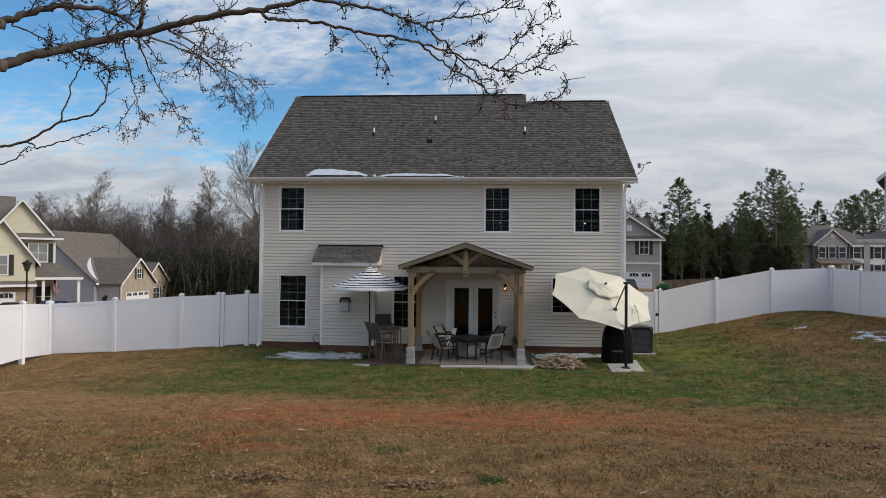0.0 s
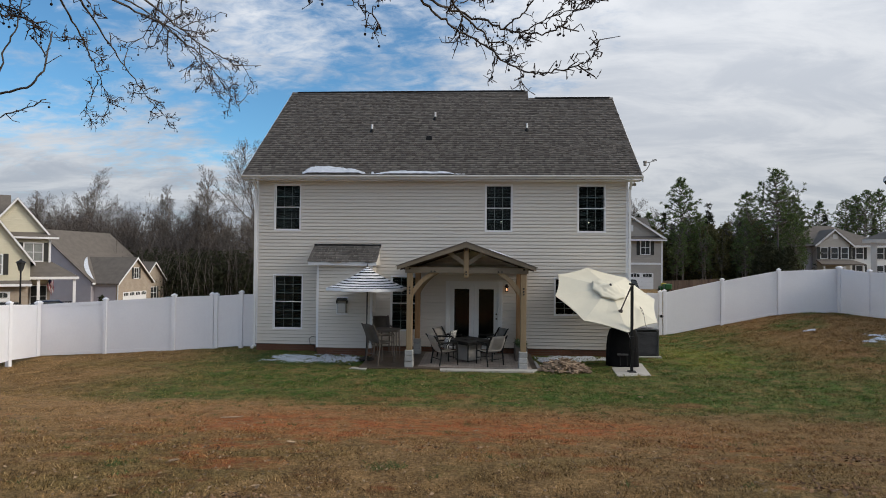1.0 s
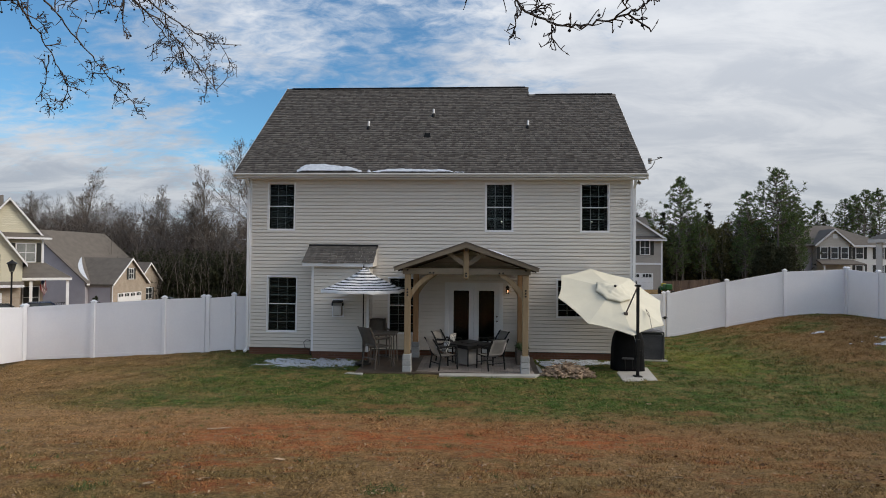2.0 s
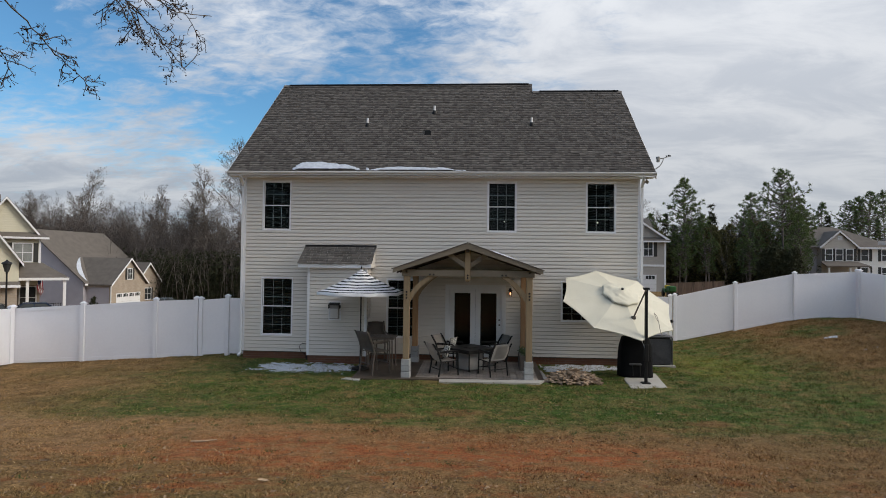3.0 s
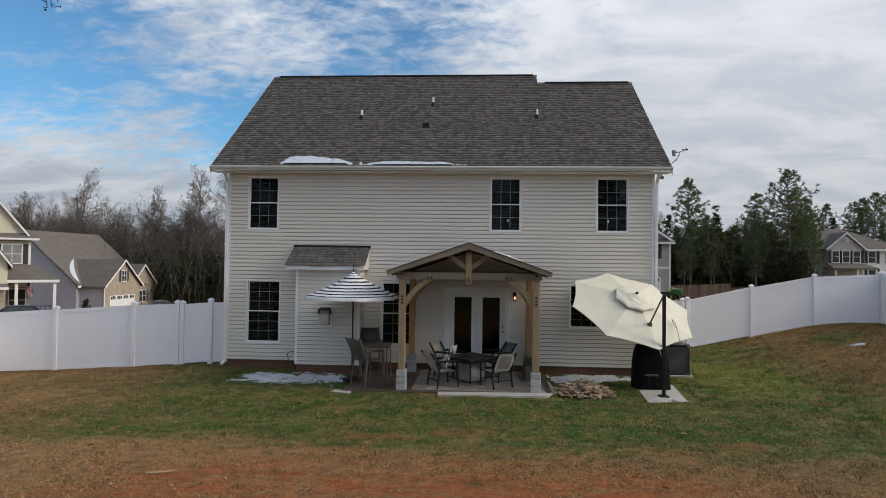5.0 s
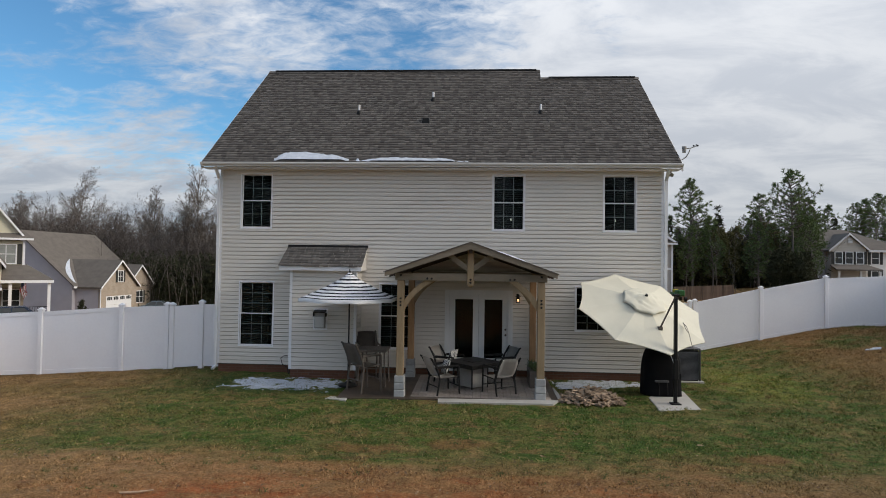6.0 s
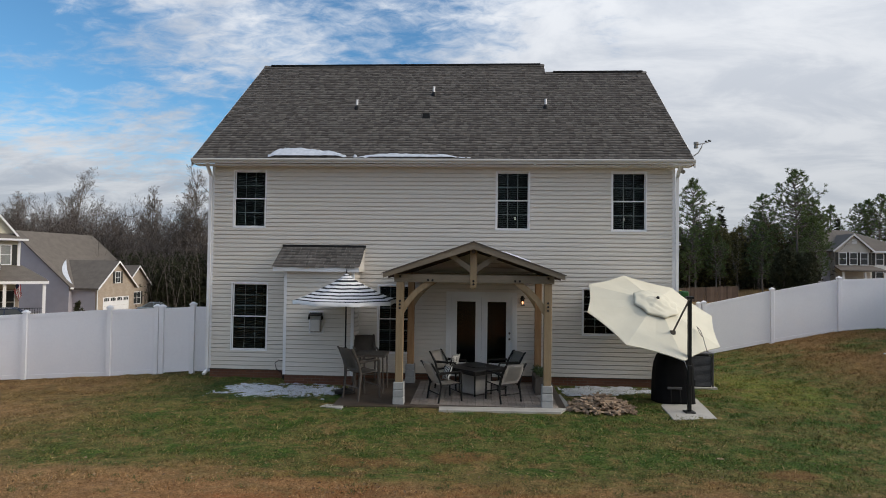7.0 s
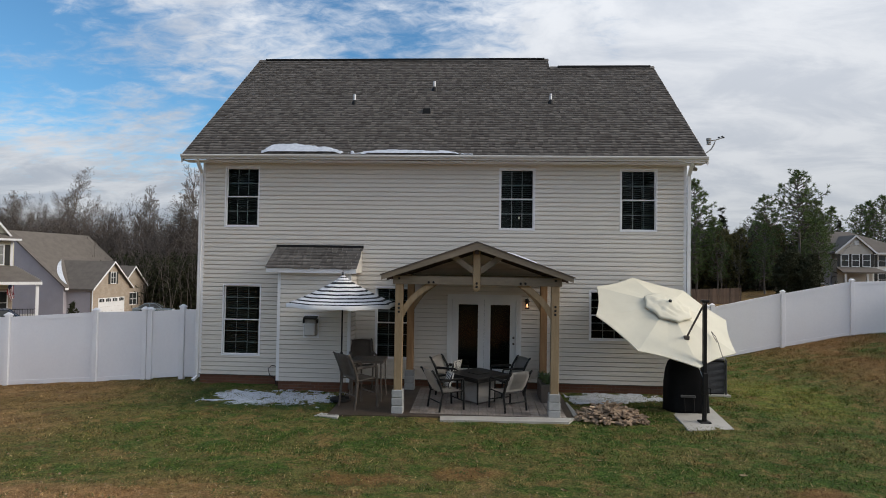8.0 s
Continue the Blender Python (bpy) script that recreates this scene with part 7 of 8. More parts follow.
leafless = [bare_tree(21, 18.0, "tall leafless grey tree with fine branches", 0.155), bare_tree(24, 18.0, "leafless tree with a wide open crown", 0.20, 15), bare_tree(23, 16.0, "slender leafless tree among the woods", 0.125)]
for i, (k, x, y, h) in enumerate(((0, -69.3, 103.0, 25.5), (0, -43.2, 95.0, 24.5), (2, -53.0, 100.0, 22.5), (1, -32.8, 90.0, 28.0), (1, -73.0, 98.0, 20.0), (0, -77.0, 100.0, 19.5), (2, -39.0, 93.0, 15.0), (0, -86.0, 104.0, 15.0), (1, 22.6, 92.0, 14.0), (0, 25.5, 93.0, 12.5), (2, 29.0, 88.0, 12.0), (0, 55.0, 112.0, 12.0), (2, 19.0, 95.0, 14.0), (1, -28.0, 95.0, 17.0), (2, 27.2, 83.0, 11.0))):
    plant(leafless[k], x, y, 83 * i, h / (18.0, 18.0, 16.0)[k])


def woods(name, seed, rows, label, evergreen=0.0):
    """Uncounted trees in depth: bare trunks and twigs, with dark cedars between."""
    r = np.random.default_rng(seed)
    segs, thin, leaves = [], [], []
    bank = [winter_tree_segs(200 + k, 10.0, 0.17 + 0.015 * k, 14, 2, 0.2) for k in range(5)]
    for x, y, h in rows(r):
        z = ground_at(x, y) - 0.3
        a = r.uniform(0, 6.28)
        rot = np.array(((math.cos(a), -math.sin(a), 0), (math.sin(a), math.cos(a), 0), (0, 0, 1))) * h / 10
        at = np.array((x, y, z))
        if r.uniform() < evergreen:
            n = int(80 * h / 8)
            f = r.uniform(0.02, 1, n) ** 0.8
            ang, rad = r.uniform(0, 6.28, n), (1 - f) * h * 0.22 * r.uniform(0.3, 1, n) + 0.1
            leaves.append(at + np.stack((rad * np.cos(ang), rad * np.sin(ang), f * h), -1))
            segs.append((at, at + (0, 0, h * 0.9), h * 0.012, 0.02))
            continue
        trunk, crown = bank[r.integers(5)]
        for p, q, r0, r1 in trunk:
            segs.append((at + rot @ p, at + rot @ q, r0 * h / 10, r1 * h / 10))
        for p, q, r0, r1 in crown:
            thin.append((at + rot @ p, at + rot @ q, r0 * h / 10))
    tv, tf = slivers(r, thin, 0.014)
    tagged(new("twig_haze", raw_mesh("twig_haze", tv, tf, M_FAR_TWIG)), "slim branches and fine twigs of the leafless woods", "woods", kind="stuff")
    v, f = prisms(segs, 3)
    ob = new(name, raw_mesh(name, v, f, M_FAR_TWIG))
    tagged(ob, label, "woods", kind="stuff")
    if leaves:
        v, f = fans(r, np.concatenate(leaves), 18, 0.5, 0.06, 0.2, 0.6)
        tagged(new("cedars", raw_mesh("cedars", v, f, M_CEDAR)), "dark green cedars at the edge of the woods", "woods", kind="stuff")


def left_rows(r):
    for k in range(430):
        y = r.uniform(90, 135)
        yield -y * r.uniform(0.16, 0.92), y, r.uniform(13.0, 18.6) * (0.85 + y / 600)


def right_rows(r):
    for k in range(210):
        y = r.uniform(80, 125)
        x = y * r.uniform(0.12, 0.80)
        if x > 37 and y < 103:
            continue
        yield x, y, r.uniform(6, 10.5)


woods("bare_woods", 41, left_rows, "brown leafless winter woods behind the neighbouring houses", 0.0)
woods("bare_woods", 42, right_rows, "mixed winter woods beyond the yard", 0.35)


def brush(name, seed, n, place, label, mat):
    """Undergrowth at the foot of the woods: tangles of stems and small leaves."""
    r = np.random.default_rng(seed)
    c, seg = [], []
    for k in range(n):
        x, y, h = place(r)
        z = ground_at(x, y)
        m = int(10 + h * 9)
        f = r.uniform(0, 1, m)
        c.append(np.stack((x + r.normal(0, 0.35 * h, m) * (1.1 - f), y + r.normal(0, 0.3 * h, m), z + f * h), -1))
        for _ in range(5):
            p = np.array((x + r.normal(0, 0.4), y, z))
            seg.append((p, p + (r.normal(0, 0.25 * h), r.normal(0, 0.2 * h), h * r.uniform(0.7, 1.3)), 0.035, 0.012))
    v, f = fans(r, np.concatenate(c), 8, 0.48, 0.045, 0.25, 0.8)
    tagged(new(name, raw_mesh(name, v, f, mat)), label, "undergrowth", kind="stuff")
    v, f = prisms(seg, 3)
    tagged(new("brush_stems", raw_mesh("brush_stems", v, f, M_FAR_TWIG)), "bare stems in the undergrowth", "undergrowth", kind="stuff")


M_BRUSH = material("brush_leaves", (0.085, 0.075, 0.045), (0.13, 0.105, 0.07), 0.9, 0.2, 2, 0.0, island=0.45, spec=0.2)
brush("undergrowth", 61, 520, lambda r: (r.uniform(11, 38.5), r.uniform(82, 96), r.uniform(1.5, 4.5)), "tangled brown-green undergrowth below the pines", M_BRUSH)
brush("undergrowth", 62, 420, lambda r: (-r.uniform(14, 85), r.uniform(92, 100), r.uniform(2.0, 5.5)), "tangled brown undergrowth below the bare woods", M_BRUSH)
brush("undergrowth", 64, 320, lambda r: (-27 - 32 * r.uniform() ** 1.3, r.uniform(88.5, 91.5), r.uniform(3.5, 8.5)), "dark cedars and brush in the shade of the bare woods", M_CEDAR)
brush("undergrowth", 63, 130, lambda r: (r.uniform(20, 37), r.uniform(76, 84), r.uniform(1.5, 6.0)), "dark evergreen undergrowth between the pines", M_CEDAR)


def saplings(name, seed, n, place, label):
    """Slender leafless young trees that stand before the dark of the woods."""
    r = np.random.default_rng(seed)
    segs = []
    for k in range(n):
        x, y, h = place(r)
        p, d = np.array((x, y, ground_at(x, y) - 0.2)), np.array((0, 0, 1.0))
        rad = h * r.uniform(0.0035, 0.0075)
        for i in range(9):
            q = p + d * h / 9
            segs.append((p, q, rad, rad * 0.87))
            p, rad = q, rad * 0.87
            d = d + r.normal(size=3) * (0.09, 0.09, 0)
            d /= np.linalg.norm(d)
            if i > 1:
                for _ in range(r.integers(0, 3)):
                    grow(r, segs, p, turned(r, d, r.uniform(0.5, 1.0)), h * 0.14 * r.uniform(0.5, 1.1), max(rad * 0.4, 0.014), 1, 0.08, (0, 2), 0.1, 3)
    v, f = prisms([(a, b, max(r0, 0.013), max(r1, 0.011)) for a, b, r0, r1 in segs], 3)
    tagged(new(name, raw_mesh(name, v, f, M_PALE_BARK)), label, "woods", kind="stuff")


saplings("saplings", 71, 95, lambda r: (-r.uniform(27, 60), r.uniform(84.5, 88), r.uniform(6, 11.5)), "pale slender leafless saplings at the edge of the woods")
saplings("saplings", 72, 26, lambda r: (r.uniform(19.5, 38), r.uniform(70, 80), r.uniform(4, 8.5)), "thin leafless saplings between the pines")


def young_pines(name, seed, n, place, label, mat):
    """Crowded young evergreens below the tall ones: stems and tufts, one mass."""
    r = np.random.default_rng(seed)
    segs, tufts = [], []
    for k in range(n):
        x, y, h = place(r)
        sg, tf = pine_parts(seed * 100 + k, h, crown_from=0.12, wide=0.26, dense=0.8)
        at = np.array((x, y, ground_at(x, y) - 0.2))
        segs += [(p + at, q + at, a, b) for p, q, a, b in sg]
        tufts.append(tf + at)
    v, f = fans(r, np.concatenate(tufts), 18, 0.36, 0.03, 0.2, 0.8)
    tagged(new(name, raw_mesh(name, v, f, mat)), label, "woods", kind="stuff")
    v, f = prisms(segs, 3)
    tagged(new("young_stems", raw_mesh("young_stems", v, f, M_FAR_BARK)), "stems of the crowded young evergreens", "woods", kind="stuff")


M_OLIVE = material("olive_needles", (0.115, 0.115, 0.045), (0.17, 0.15, 0.065), 0.85, 0.12, 2, 0.0, island=0.4, spec=0.2)
young_pines("young_pines", 81, 38, lambda r: (r.uniform(21, 38), r.uniform(76, 88), r.uniform(4.0, 7.6)), "crowded olive-green young pines under the tall ones", M_OLIVE)
young_pines("young_cedars", 83, 9, lambda r: (30.6 + r.normal(0, 1.0), 66.5 + r.normal(0, 0.7), r.uniform(3.2, 4.7)), "dense dark cedars beyond the fence", M_CEDAR)


# trees added out of view, tall enough to darken what the panes mirror
def behind_rows(r):
    for k in range(55):
        y = -r.uniform(26, 50)
        yield r.uniform(-55, 55), y, r.uniform(15, 22)


woods("bare_woods", 43, behind_rows, "added unseen trees that darken the window reflections", 0.95)

# ---- the leafless fruit tree beside the camera's start ----
near = thing("bare_tree", "leafless fruit tree with grey limbs, twigs and dried berries", "tree", (-6.6, 3.4, ground_at(-6.6, 3.4) - 0.1))
nr = np.random.default_rng(77)
TWIGS, BERRIES = [], []


def limb(name, points, r0, r1, parent=None, sprays=0, droop=-0.05, reach=0.45, first=0.25, wiggle=0.012):
    """A limb through its bends, with spurs and sprays of twigs along it."""
    pts = [np.array(p, float) for p in points]
    fine = []
    for i in range(len(pts) - 1):
        p0, p1, p2, p3 = pts[max(i - 1, 0)], pts[i], pts[i + 1], pts[min(i + 2, len(pts) - 1)]
        for k in range(6):
            t = k / 6
            fine.append(0.5 * (2 * p1 + (p2 - p0) * t + (2 * p0 - 5 * p1 + 4 * p2 - p3) * t * t + (3 * p1 - p0 - 3 * p2 + p3) * t ** 3) + nr.normal(size=3) * wiggle * 0.35)
    fine.append(pts[-1])
    n = len(fine)
    bm = B()
    tube(bm, fine, [(r0 + (r1 - r0) * (i / (n - 1)) ** 0.8) * (1 + 0.08 * math.sin(i * 2.3)) for i in range(n)], 9 if r0 > 0.02 else 6)
    ob = part(name, bm, M_BARK, parent or near, smooth=True)
    for i in range(1, n - 1):       # short spurs
        if i / n > first and nr.uniform() < 0.75:
            spur(fine[i], fine[i + 1] - fine[i], nr.uniform(0.015, 0.05), 1)
    for k in range(sprays):
        i = int(n * nr.uniform(first, 0.98))
        i = min(max(i, 1), n - 2)
        d = fine[i + 1] - fine[i - 1]
        d = d / (np.linalg.norm(d) + 1e-9)
        spray(fine[i], turned(nr, d, nr.uniform(0.5, 1.2)), reach * nr.uniform(0.5, 1.1), droop, 2)
    return ob


def spur(p, d, length, depth):
    d = d / (np.linalg.norm(d) + 1e-9)
    q = p + turned(nr, d, nr.uniform(0.6, 1.3)) * length
    TWIGS.append((p, q, 0.0024, 0.0017))
    for _ in range(nr.integers(1, 3)):
        e = q + nr.normal(size=3) * 0.018
        TWIGS.append((q, e, 0.0019, 0.0013))
        if nr.uniform() < 0.15:
            f = e + np.array((0, 0, -1)) * nr.uniform(0.01, 0.025)
            TWIGS.append((e, f, 0.0011, 0.0009))
            BERRIES.append(f)
        elif nr.uniform() < 0.5:
            TWIGS.append((e, e + nr.normal(size=3) * 0.008, 0.0026, 0.001))


def spray(p, d, length, droop, depth):
    n = max(3, int(length / 0.04))
    rad = 0.0036 if depth == 2 else 0.0025
    for i in range(n):
        q = p + d * length / n
        TWIGS.append((p, q, rad, rad * 0.93))
        rad = max(rad * 0.93, 0.0015)
        p = q
        d = d + nr.normal(size=3) * 0.13 + np.array((0, 0, droop))
        d = d / np.linalg.norm(d)
        if nr.uniform() < 0.65:
            spur(p, d, nr.uniform(0.015, 0.05), 1)
        if depth > 0 and nr.uniform() < 0.42:
            spray(p, turned(nr, d, nr.uniform(0.4, 0.9)), length * nr.uniform(0.3, 0.6), droop, depth - 1)


trunk_z = ground_at(-6.6, 3.4)
limb("trunk", [(-6.6, 3.4, trunk_z - 0.1), (-6.55, 3.5, trunk_z + 0.9), (-6.5, 3.6, 3.2), (-6.35, 3.8, 4.4), (-6.2, 3.9, 5.9), (-6.1, 4.0, 7.2)], 0.17, 0.03, first=0.9)
limb("limb", [(-6.45, 3.7, 3.7), (-4.4, 3.05, 3.74), (-2.37, 2.75, 3.82), (-2.24, 2.8, 3.86), (-2.11, 2.85, 3.92), (-1.92, 2.95, 4.01), (-1.67, 3, 4.08), (-1.37, 3.02, 4.15), (-1.07, 3.05, 4.21), (-0.94, 3.05, 4.23), (-0.76, 3.05, 4.27)], 0.034, 0.01, sprays=16, reach=0.13, droop=0.07, first=0.42)
limb("limb", [(-1.07, 3.05, 4.21), (-1, 3.05, 4.16), (-0.89, 3.08, 4.16), (-0.78, 3.1, 4.16), (-0.63, 3.12, 4.13), (-0.49, 3.15, 4.11), (-0.31, 3.15, 4.08), (-0.2, 3.25, 4.08), (-0.11, 3.4, 4.1), (0.07, 3.4, 4.03), (0.15, 3.4, 4), (0.22, 3.38, 3.98), (0.33, 3.35, 3.97), (0.39, 3.32, 3.99), (0.43, 3.3, 4.04), (0.49, 3.3, 4.09)], 0.0095, 0.0028, sprays=5, reach=0.11, droop=0.05, first=0.5)
limb("limb", [(-0.82, 3.05, 4.27), (-0.65, 3.05, 4.23), (-0.48, 3.08, 4.22), (-0.37, 3.1, 4.19), (-0.28, 3.12, 4.16), (-0.22, 3.15, 4.14), (-0.14, 3.25, 4.11), (-0.07, 3.35, 4.07), (0.04, 3.4, 3.98), (0.08, 3.4, 3.91)], 0.009, 0.0035, sprays=7, reach=0.12, droop=0.04, first=0.1)
limb("limb", [(-0.26, 3.2, 4.09), (-0.18, 3.3, 4.04), (-0.09, 3.35, 3.99), (0.02, 3.4, 3.94), (0.13, 3.4, 3.86), (0.21, 3.35, 3.8), (0.3, 3.3, 3.77), (0.4, 3.25, 3.77), (0.47, 3.22, 3.79), (0.51, 3.21, 3.82), (0.52, 3.2, 3.88)], 0.006, 0.0025, sprays=4, reach=0.10, droop=0.06, first=0.15)
limb("limb", [(-0.22, 3.15, 4.14), (-0.18, 3.15, 4.17), (-0.11, 3.18, 4.2), (0.01, 3.2, 4.22), (0.13, 3.2, 4.24), (0.21, 3.2, 4.27), (0.3, 3.2, 4.31)], 0.0065, 0.003, sprays=4, reach=0.10, droop=0.05, first=0.2)
limb("limb", [(0.13, 3.4, 4.01), (0.21, 3.38, 4.06), (0.27, 3.35, 4.13), (0.33, 3.32, 4.19), (0.37, 3.3, 4.29)], 0.004, 0.0025, sprays=2, reach=0.08)
limb("limb", [(0.33, 3.32, 4.19), (0.39, 3.3, 4.21), (0.45, 3.3, 4.26)], 0.003, 0.002, sprays=1, reach=0.06)
limb("limb", [(-0.07, 3.35, 4.11), (0.02, 3.35, 4.13), (0.07, 3.35, 4.16)], 0.003, 0.002, sprays=2, reach=0.07)
limb("limb", [(0.21, 3.38, 3.98), (0.3, 3.36, 4.02), (0.38, 3.35, 4.07), (0.44, 3.33, 4.16)], 0.0035, 0.002, sprays=2, reach=0.07)
limb("limb", [(0.08, 3.4, 3.91), (0.08, 3.4, 3.82), (0.06, 3.4, 3.74)], 0.003, 0.0018)
limb("limb", [(0.2, 3.36, 3.83), (0.21, 3.36, 3.78), (0.21, 3.36, 3.73)], 0.0025, 0.0015)
limb("limb", [(-0.7, 3.1, 4.13), (-0.68, 3.1, 4.08), (-0.69, 3.1, 4.03)], 0.0028, 0.0018, sprays=1, reach=0.06)
limb("limb", [(-0.6, 3.12, 4.12), (-0.52, 3.15, 4.04), (-0.48, 3.15, 4), (-0.44, 3.15, 3.98)], 0.003, 0.0018, sprays=1, reach=0.06)
limb("limb", [(-0.49, 3.15, 4.11), (-0.42, 3.15, 4.05), (-0.38, 3.15, 4.05)], 0.0028, 0.0018, sprays=1, reach=0.06)
limb("limb", [(-6.3, 3.8, 4.2), (-4.4, 3.1, 4.1), (-2.37, 2.75, 4.02), (-2.25, 2.8, 4.07), (-2.14, 2.85, 4.13), (-2.01, 2.9, 4.18), (-1.87, 2.95, 4.19), (-1.78, 2.98, 4.17), (-1.69, 3, 4.11)], 0.027, 0.007, sprays=14, reach=0.15, droop=0.05, first=0.4)
limb("limb", [(-1.66, 3, 4.1), (-1.62, 2.95, 4.17), (-1.59, 2.9, 4.35)], 0.012, 0.008, sprays=2, reach=0.2)
limb("limb", [(-1.76, 3, 4.07), (-2.11, 3.6, 4.18), (-2.43, 4.2, 4.25), (-2.77, 4.8, 4.3), (-3.02, 5.3, 4.29), (-3.35, 5.9, 4.22)], 0.006, 0.0028, sprays=9, reach=0.17, droop=-0.05, first=0.3)
limb("limb", [(-2.87, 5, 4.27), (-3.26, 5.5, 4.26), (-3.55, 5.8, 4.22)], 0.004, 0.0025, sprays=3, reach=0.13, droop=-0.04)
limb("limb", [(-1.68, 3, 4.07), (-2.15, 3.9, 4.23), (-2.47, 4.6, 4.31), (-2.68, 5.2, 4.29), (-2.73, 5.5, 4.22), (-2.75, 5.8, 4.16)], 0.006, 0.0028, sprays=10, reach=0.17, droop=-0.04, first=0.3)
limb("limb", [(-1.66, 3, 4.08), (-1.83, 3.6, 4.24), (-1.99, 4.3, 4.4), (-2.15, 5.1, 4.5), (-2.25, 5.7, 4.49), (-2.28, 6, 4.43), (-2.31, 6.3, 4.39)], 0.0065, 0.003, sprays=14, reach=0.22, droop=-0.04, first=0.2)
limb("limb", [(-1.52, 3.02, 4.1), (-1.79, 3.8, 4.32), (-2, 4.6, 4.47), (-2.11, 5.3, 4.57), (-2.12, 5.8, 4.63), (-2.03, 6.1, 4.72)], 0.0065, 0.003, sprays=13, reach=0.22, droop=-0.03, first=0.2)
limb("limb", [(-1.72, 3.4, 4.19), (-1.92, 4, 4.36), (-2.14, 4.8, 4.5), (-2.28, 5.4, 4.51), (-2.36, 5.7, 4.44)], 0.005, 0.0028, sprays=8, reach=0.2, droop=-0.06, first=0.2)
limb("limb", [(-1.43, 3.02, 4.14), (-1.5, 3.3, 4.22), (-1.56, 3.6, 4.29), (-1.57, 3.8, 4.33)], 0.004, 0.0022, sprays=4, reach=0.14, droop=-0.03)
limb("limb", [(-1.97, 2.9, 3.97), (-2, 3, 3.96), (-1.99, 3.05, 3.96), (-1.94, 3.1, 3.97)], 0.0045, 0.002, sprays=2, reach=0.08)
limb("limb", [(-2.21, 2.82, 4.07), (-2.15, 2.9, 4.04), (-2.11, 3, 4.03), (-2.02, 3, 4.02)], 0.005, 0.0025, sprays=4, reach=0.12)
limb("limb", [(-6.5, 3.6, 3.1), (-5.0, 3.6, 3.3), (-3.6, 3.5, 3.52), (-3.0, 3.5, 3.58), (-2.79, 3.5, 3.60), (-2.65, 3.5, 3.63), (-2.44, 3.5, 3.74), (-2.25, 3.5, 3.78), (-2.17, 3.5, 3.87), (-2.2, 3.6, 4.1)], 0.013, 0.0035, sprays=1, reach=0.12, droop=0.12, first=0.82)
limb("limb", [(-2.65, 3.5, 3.63), (-2.58, 3.5, 3.59), (-2.47, 3.5, 3.61), (-2.31, 3.5, 3.66), (-2.15, 3.5, 3.72)], 0.006, 0.0025, sprays=0, first=0.6)
limb("limb", [(-2.44, 3.5, 3.74), (-2.38, 3.5, 3.95), (-2.31, 3.5, 4.12), (-2.28, 3.5, 4.3)], 0.005, 0.0025, sprays=0, first=0.6)
limb("limb", [(-3.3, 3.5, 3.54), (-2.9, 3.5, 3.49), (-2.75, 3.5, 3.51), (-2.63, 3.5, 3.60)], 0.007, 0.0025, sprays=0, first=0.6)
v, f = prisms(TWIGS, 4)
part("twig_mass", raw_mesh("twig_mass", v, f, M_TWIG), M_TWIG, near, kind="stuff")
ico = bmesh.new()
bmesh.ops.create_icosphere(ico, subdivisions=1, radius=0.0066)
bv, bf = np.array([p.co for p in ico.verts]), np.array([[q.index for q in p.verts] for p in ico.faces])
ico.free()
bc = np.array(BERRIES)
v = (bc[:, None] + bv[None]).reshape(-1, 3)
f = (np.arange(len(bc))[:, None, None] * len(bv) + bf[None]).reshape(-1, 3)
part("berry_mass", raw_mesh("berry_mass", v, f, M_CLOTH_B), M_CLOTH_B, near, "dried dark berries", kind="stuff")

# ---- grass, leaves and litter on the lawn ----
def clear_of_buildings(x, y):
    a = (x > -7.6) & (x < 4.75) & (y > 20.5) & (y < 31)
    b = (x > -5.35) & (x < -3.4) & (y > 19.9)
    c = (x > -3.5) & (x < 1.75) & (y > 17.75)
    d = (x > 3.75) & (x < 4.95) & (y > 17.68) & (y < 19.65)
    e = (x > -1.15) & (x < 1.6) & (y > 17.52)
    g = (x > 4.9) & (x < 5.8) & (y > 20.5) & (y < 21.5)
    return ~(a | b | c | d | e | g)


gr_ = np.random.default_rng(91)
N = 900000
y = 0.5 + 27.0 * gr_.uniform(0, 1, N) ** 1.2
x = gr_.uniform(-1, 1, N) * np.minimum(16, 3.5 + y * 0.85) + np.where(y > 20, 1.5, -0.6)
tuft = np.sin(x * 2.1 + np.sin(y * 1.3) * 2) * np.sin(y * 2.7 + np.cos(x * 1.1) * 2)
edge = np.minimum(16, 3.5 + y * 0.85) - np.abs(x - np.where(y > 20, 1.5, -0.6))
keep = clear_of_buildings(x, y) & (gr_.uniform(0, 1, N) < sstep(0.5, 4.0, y) * sstep(0.0, 1.2, edge)) & (gr_.uniform(0, 1, N) < 0.72 + 0.28 * tuft)
worn = sstep(9.6, 10.6, y) * (1 - sstep(11.0, 12.2, y)) * sstep(-5.6, -3.8, x) * (1 - sstep(1.6, 4.4, x))
for cx, cy, kx, ky in ((-0.45, 14.6, 1.6, 7.0), (4.5, 14.25, 2.2, 9.0), (-2.1, 14.2, 1.2, 8.0)):
    worn = np.maximum(worn, 0.9 * (1 - sstep(0.15, 1.0, kx * (x - cx) ** 2 + ky * (y - cy) ** 2)))
keep &= gr_.uniform(0, 1, N) > 0.8 * worn
x, y, tuft = x[keep], y[keep], tuft[keep]
green = sstep(12.5, 15.0, y) * sstep(-11, -6, x)
h = (0.016 + 0.036 * gr_.uniform(0, 1, len(x)) ** 2) * (0.95 + 0.35 * green + 0.3 * tuft)
z = gz(x, y) - 0.004
a = gr_.uniform(0, 2 * np.pi, len(x))
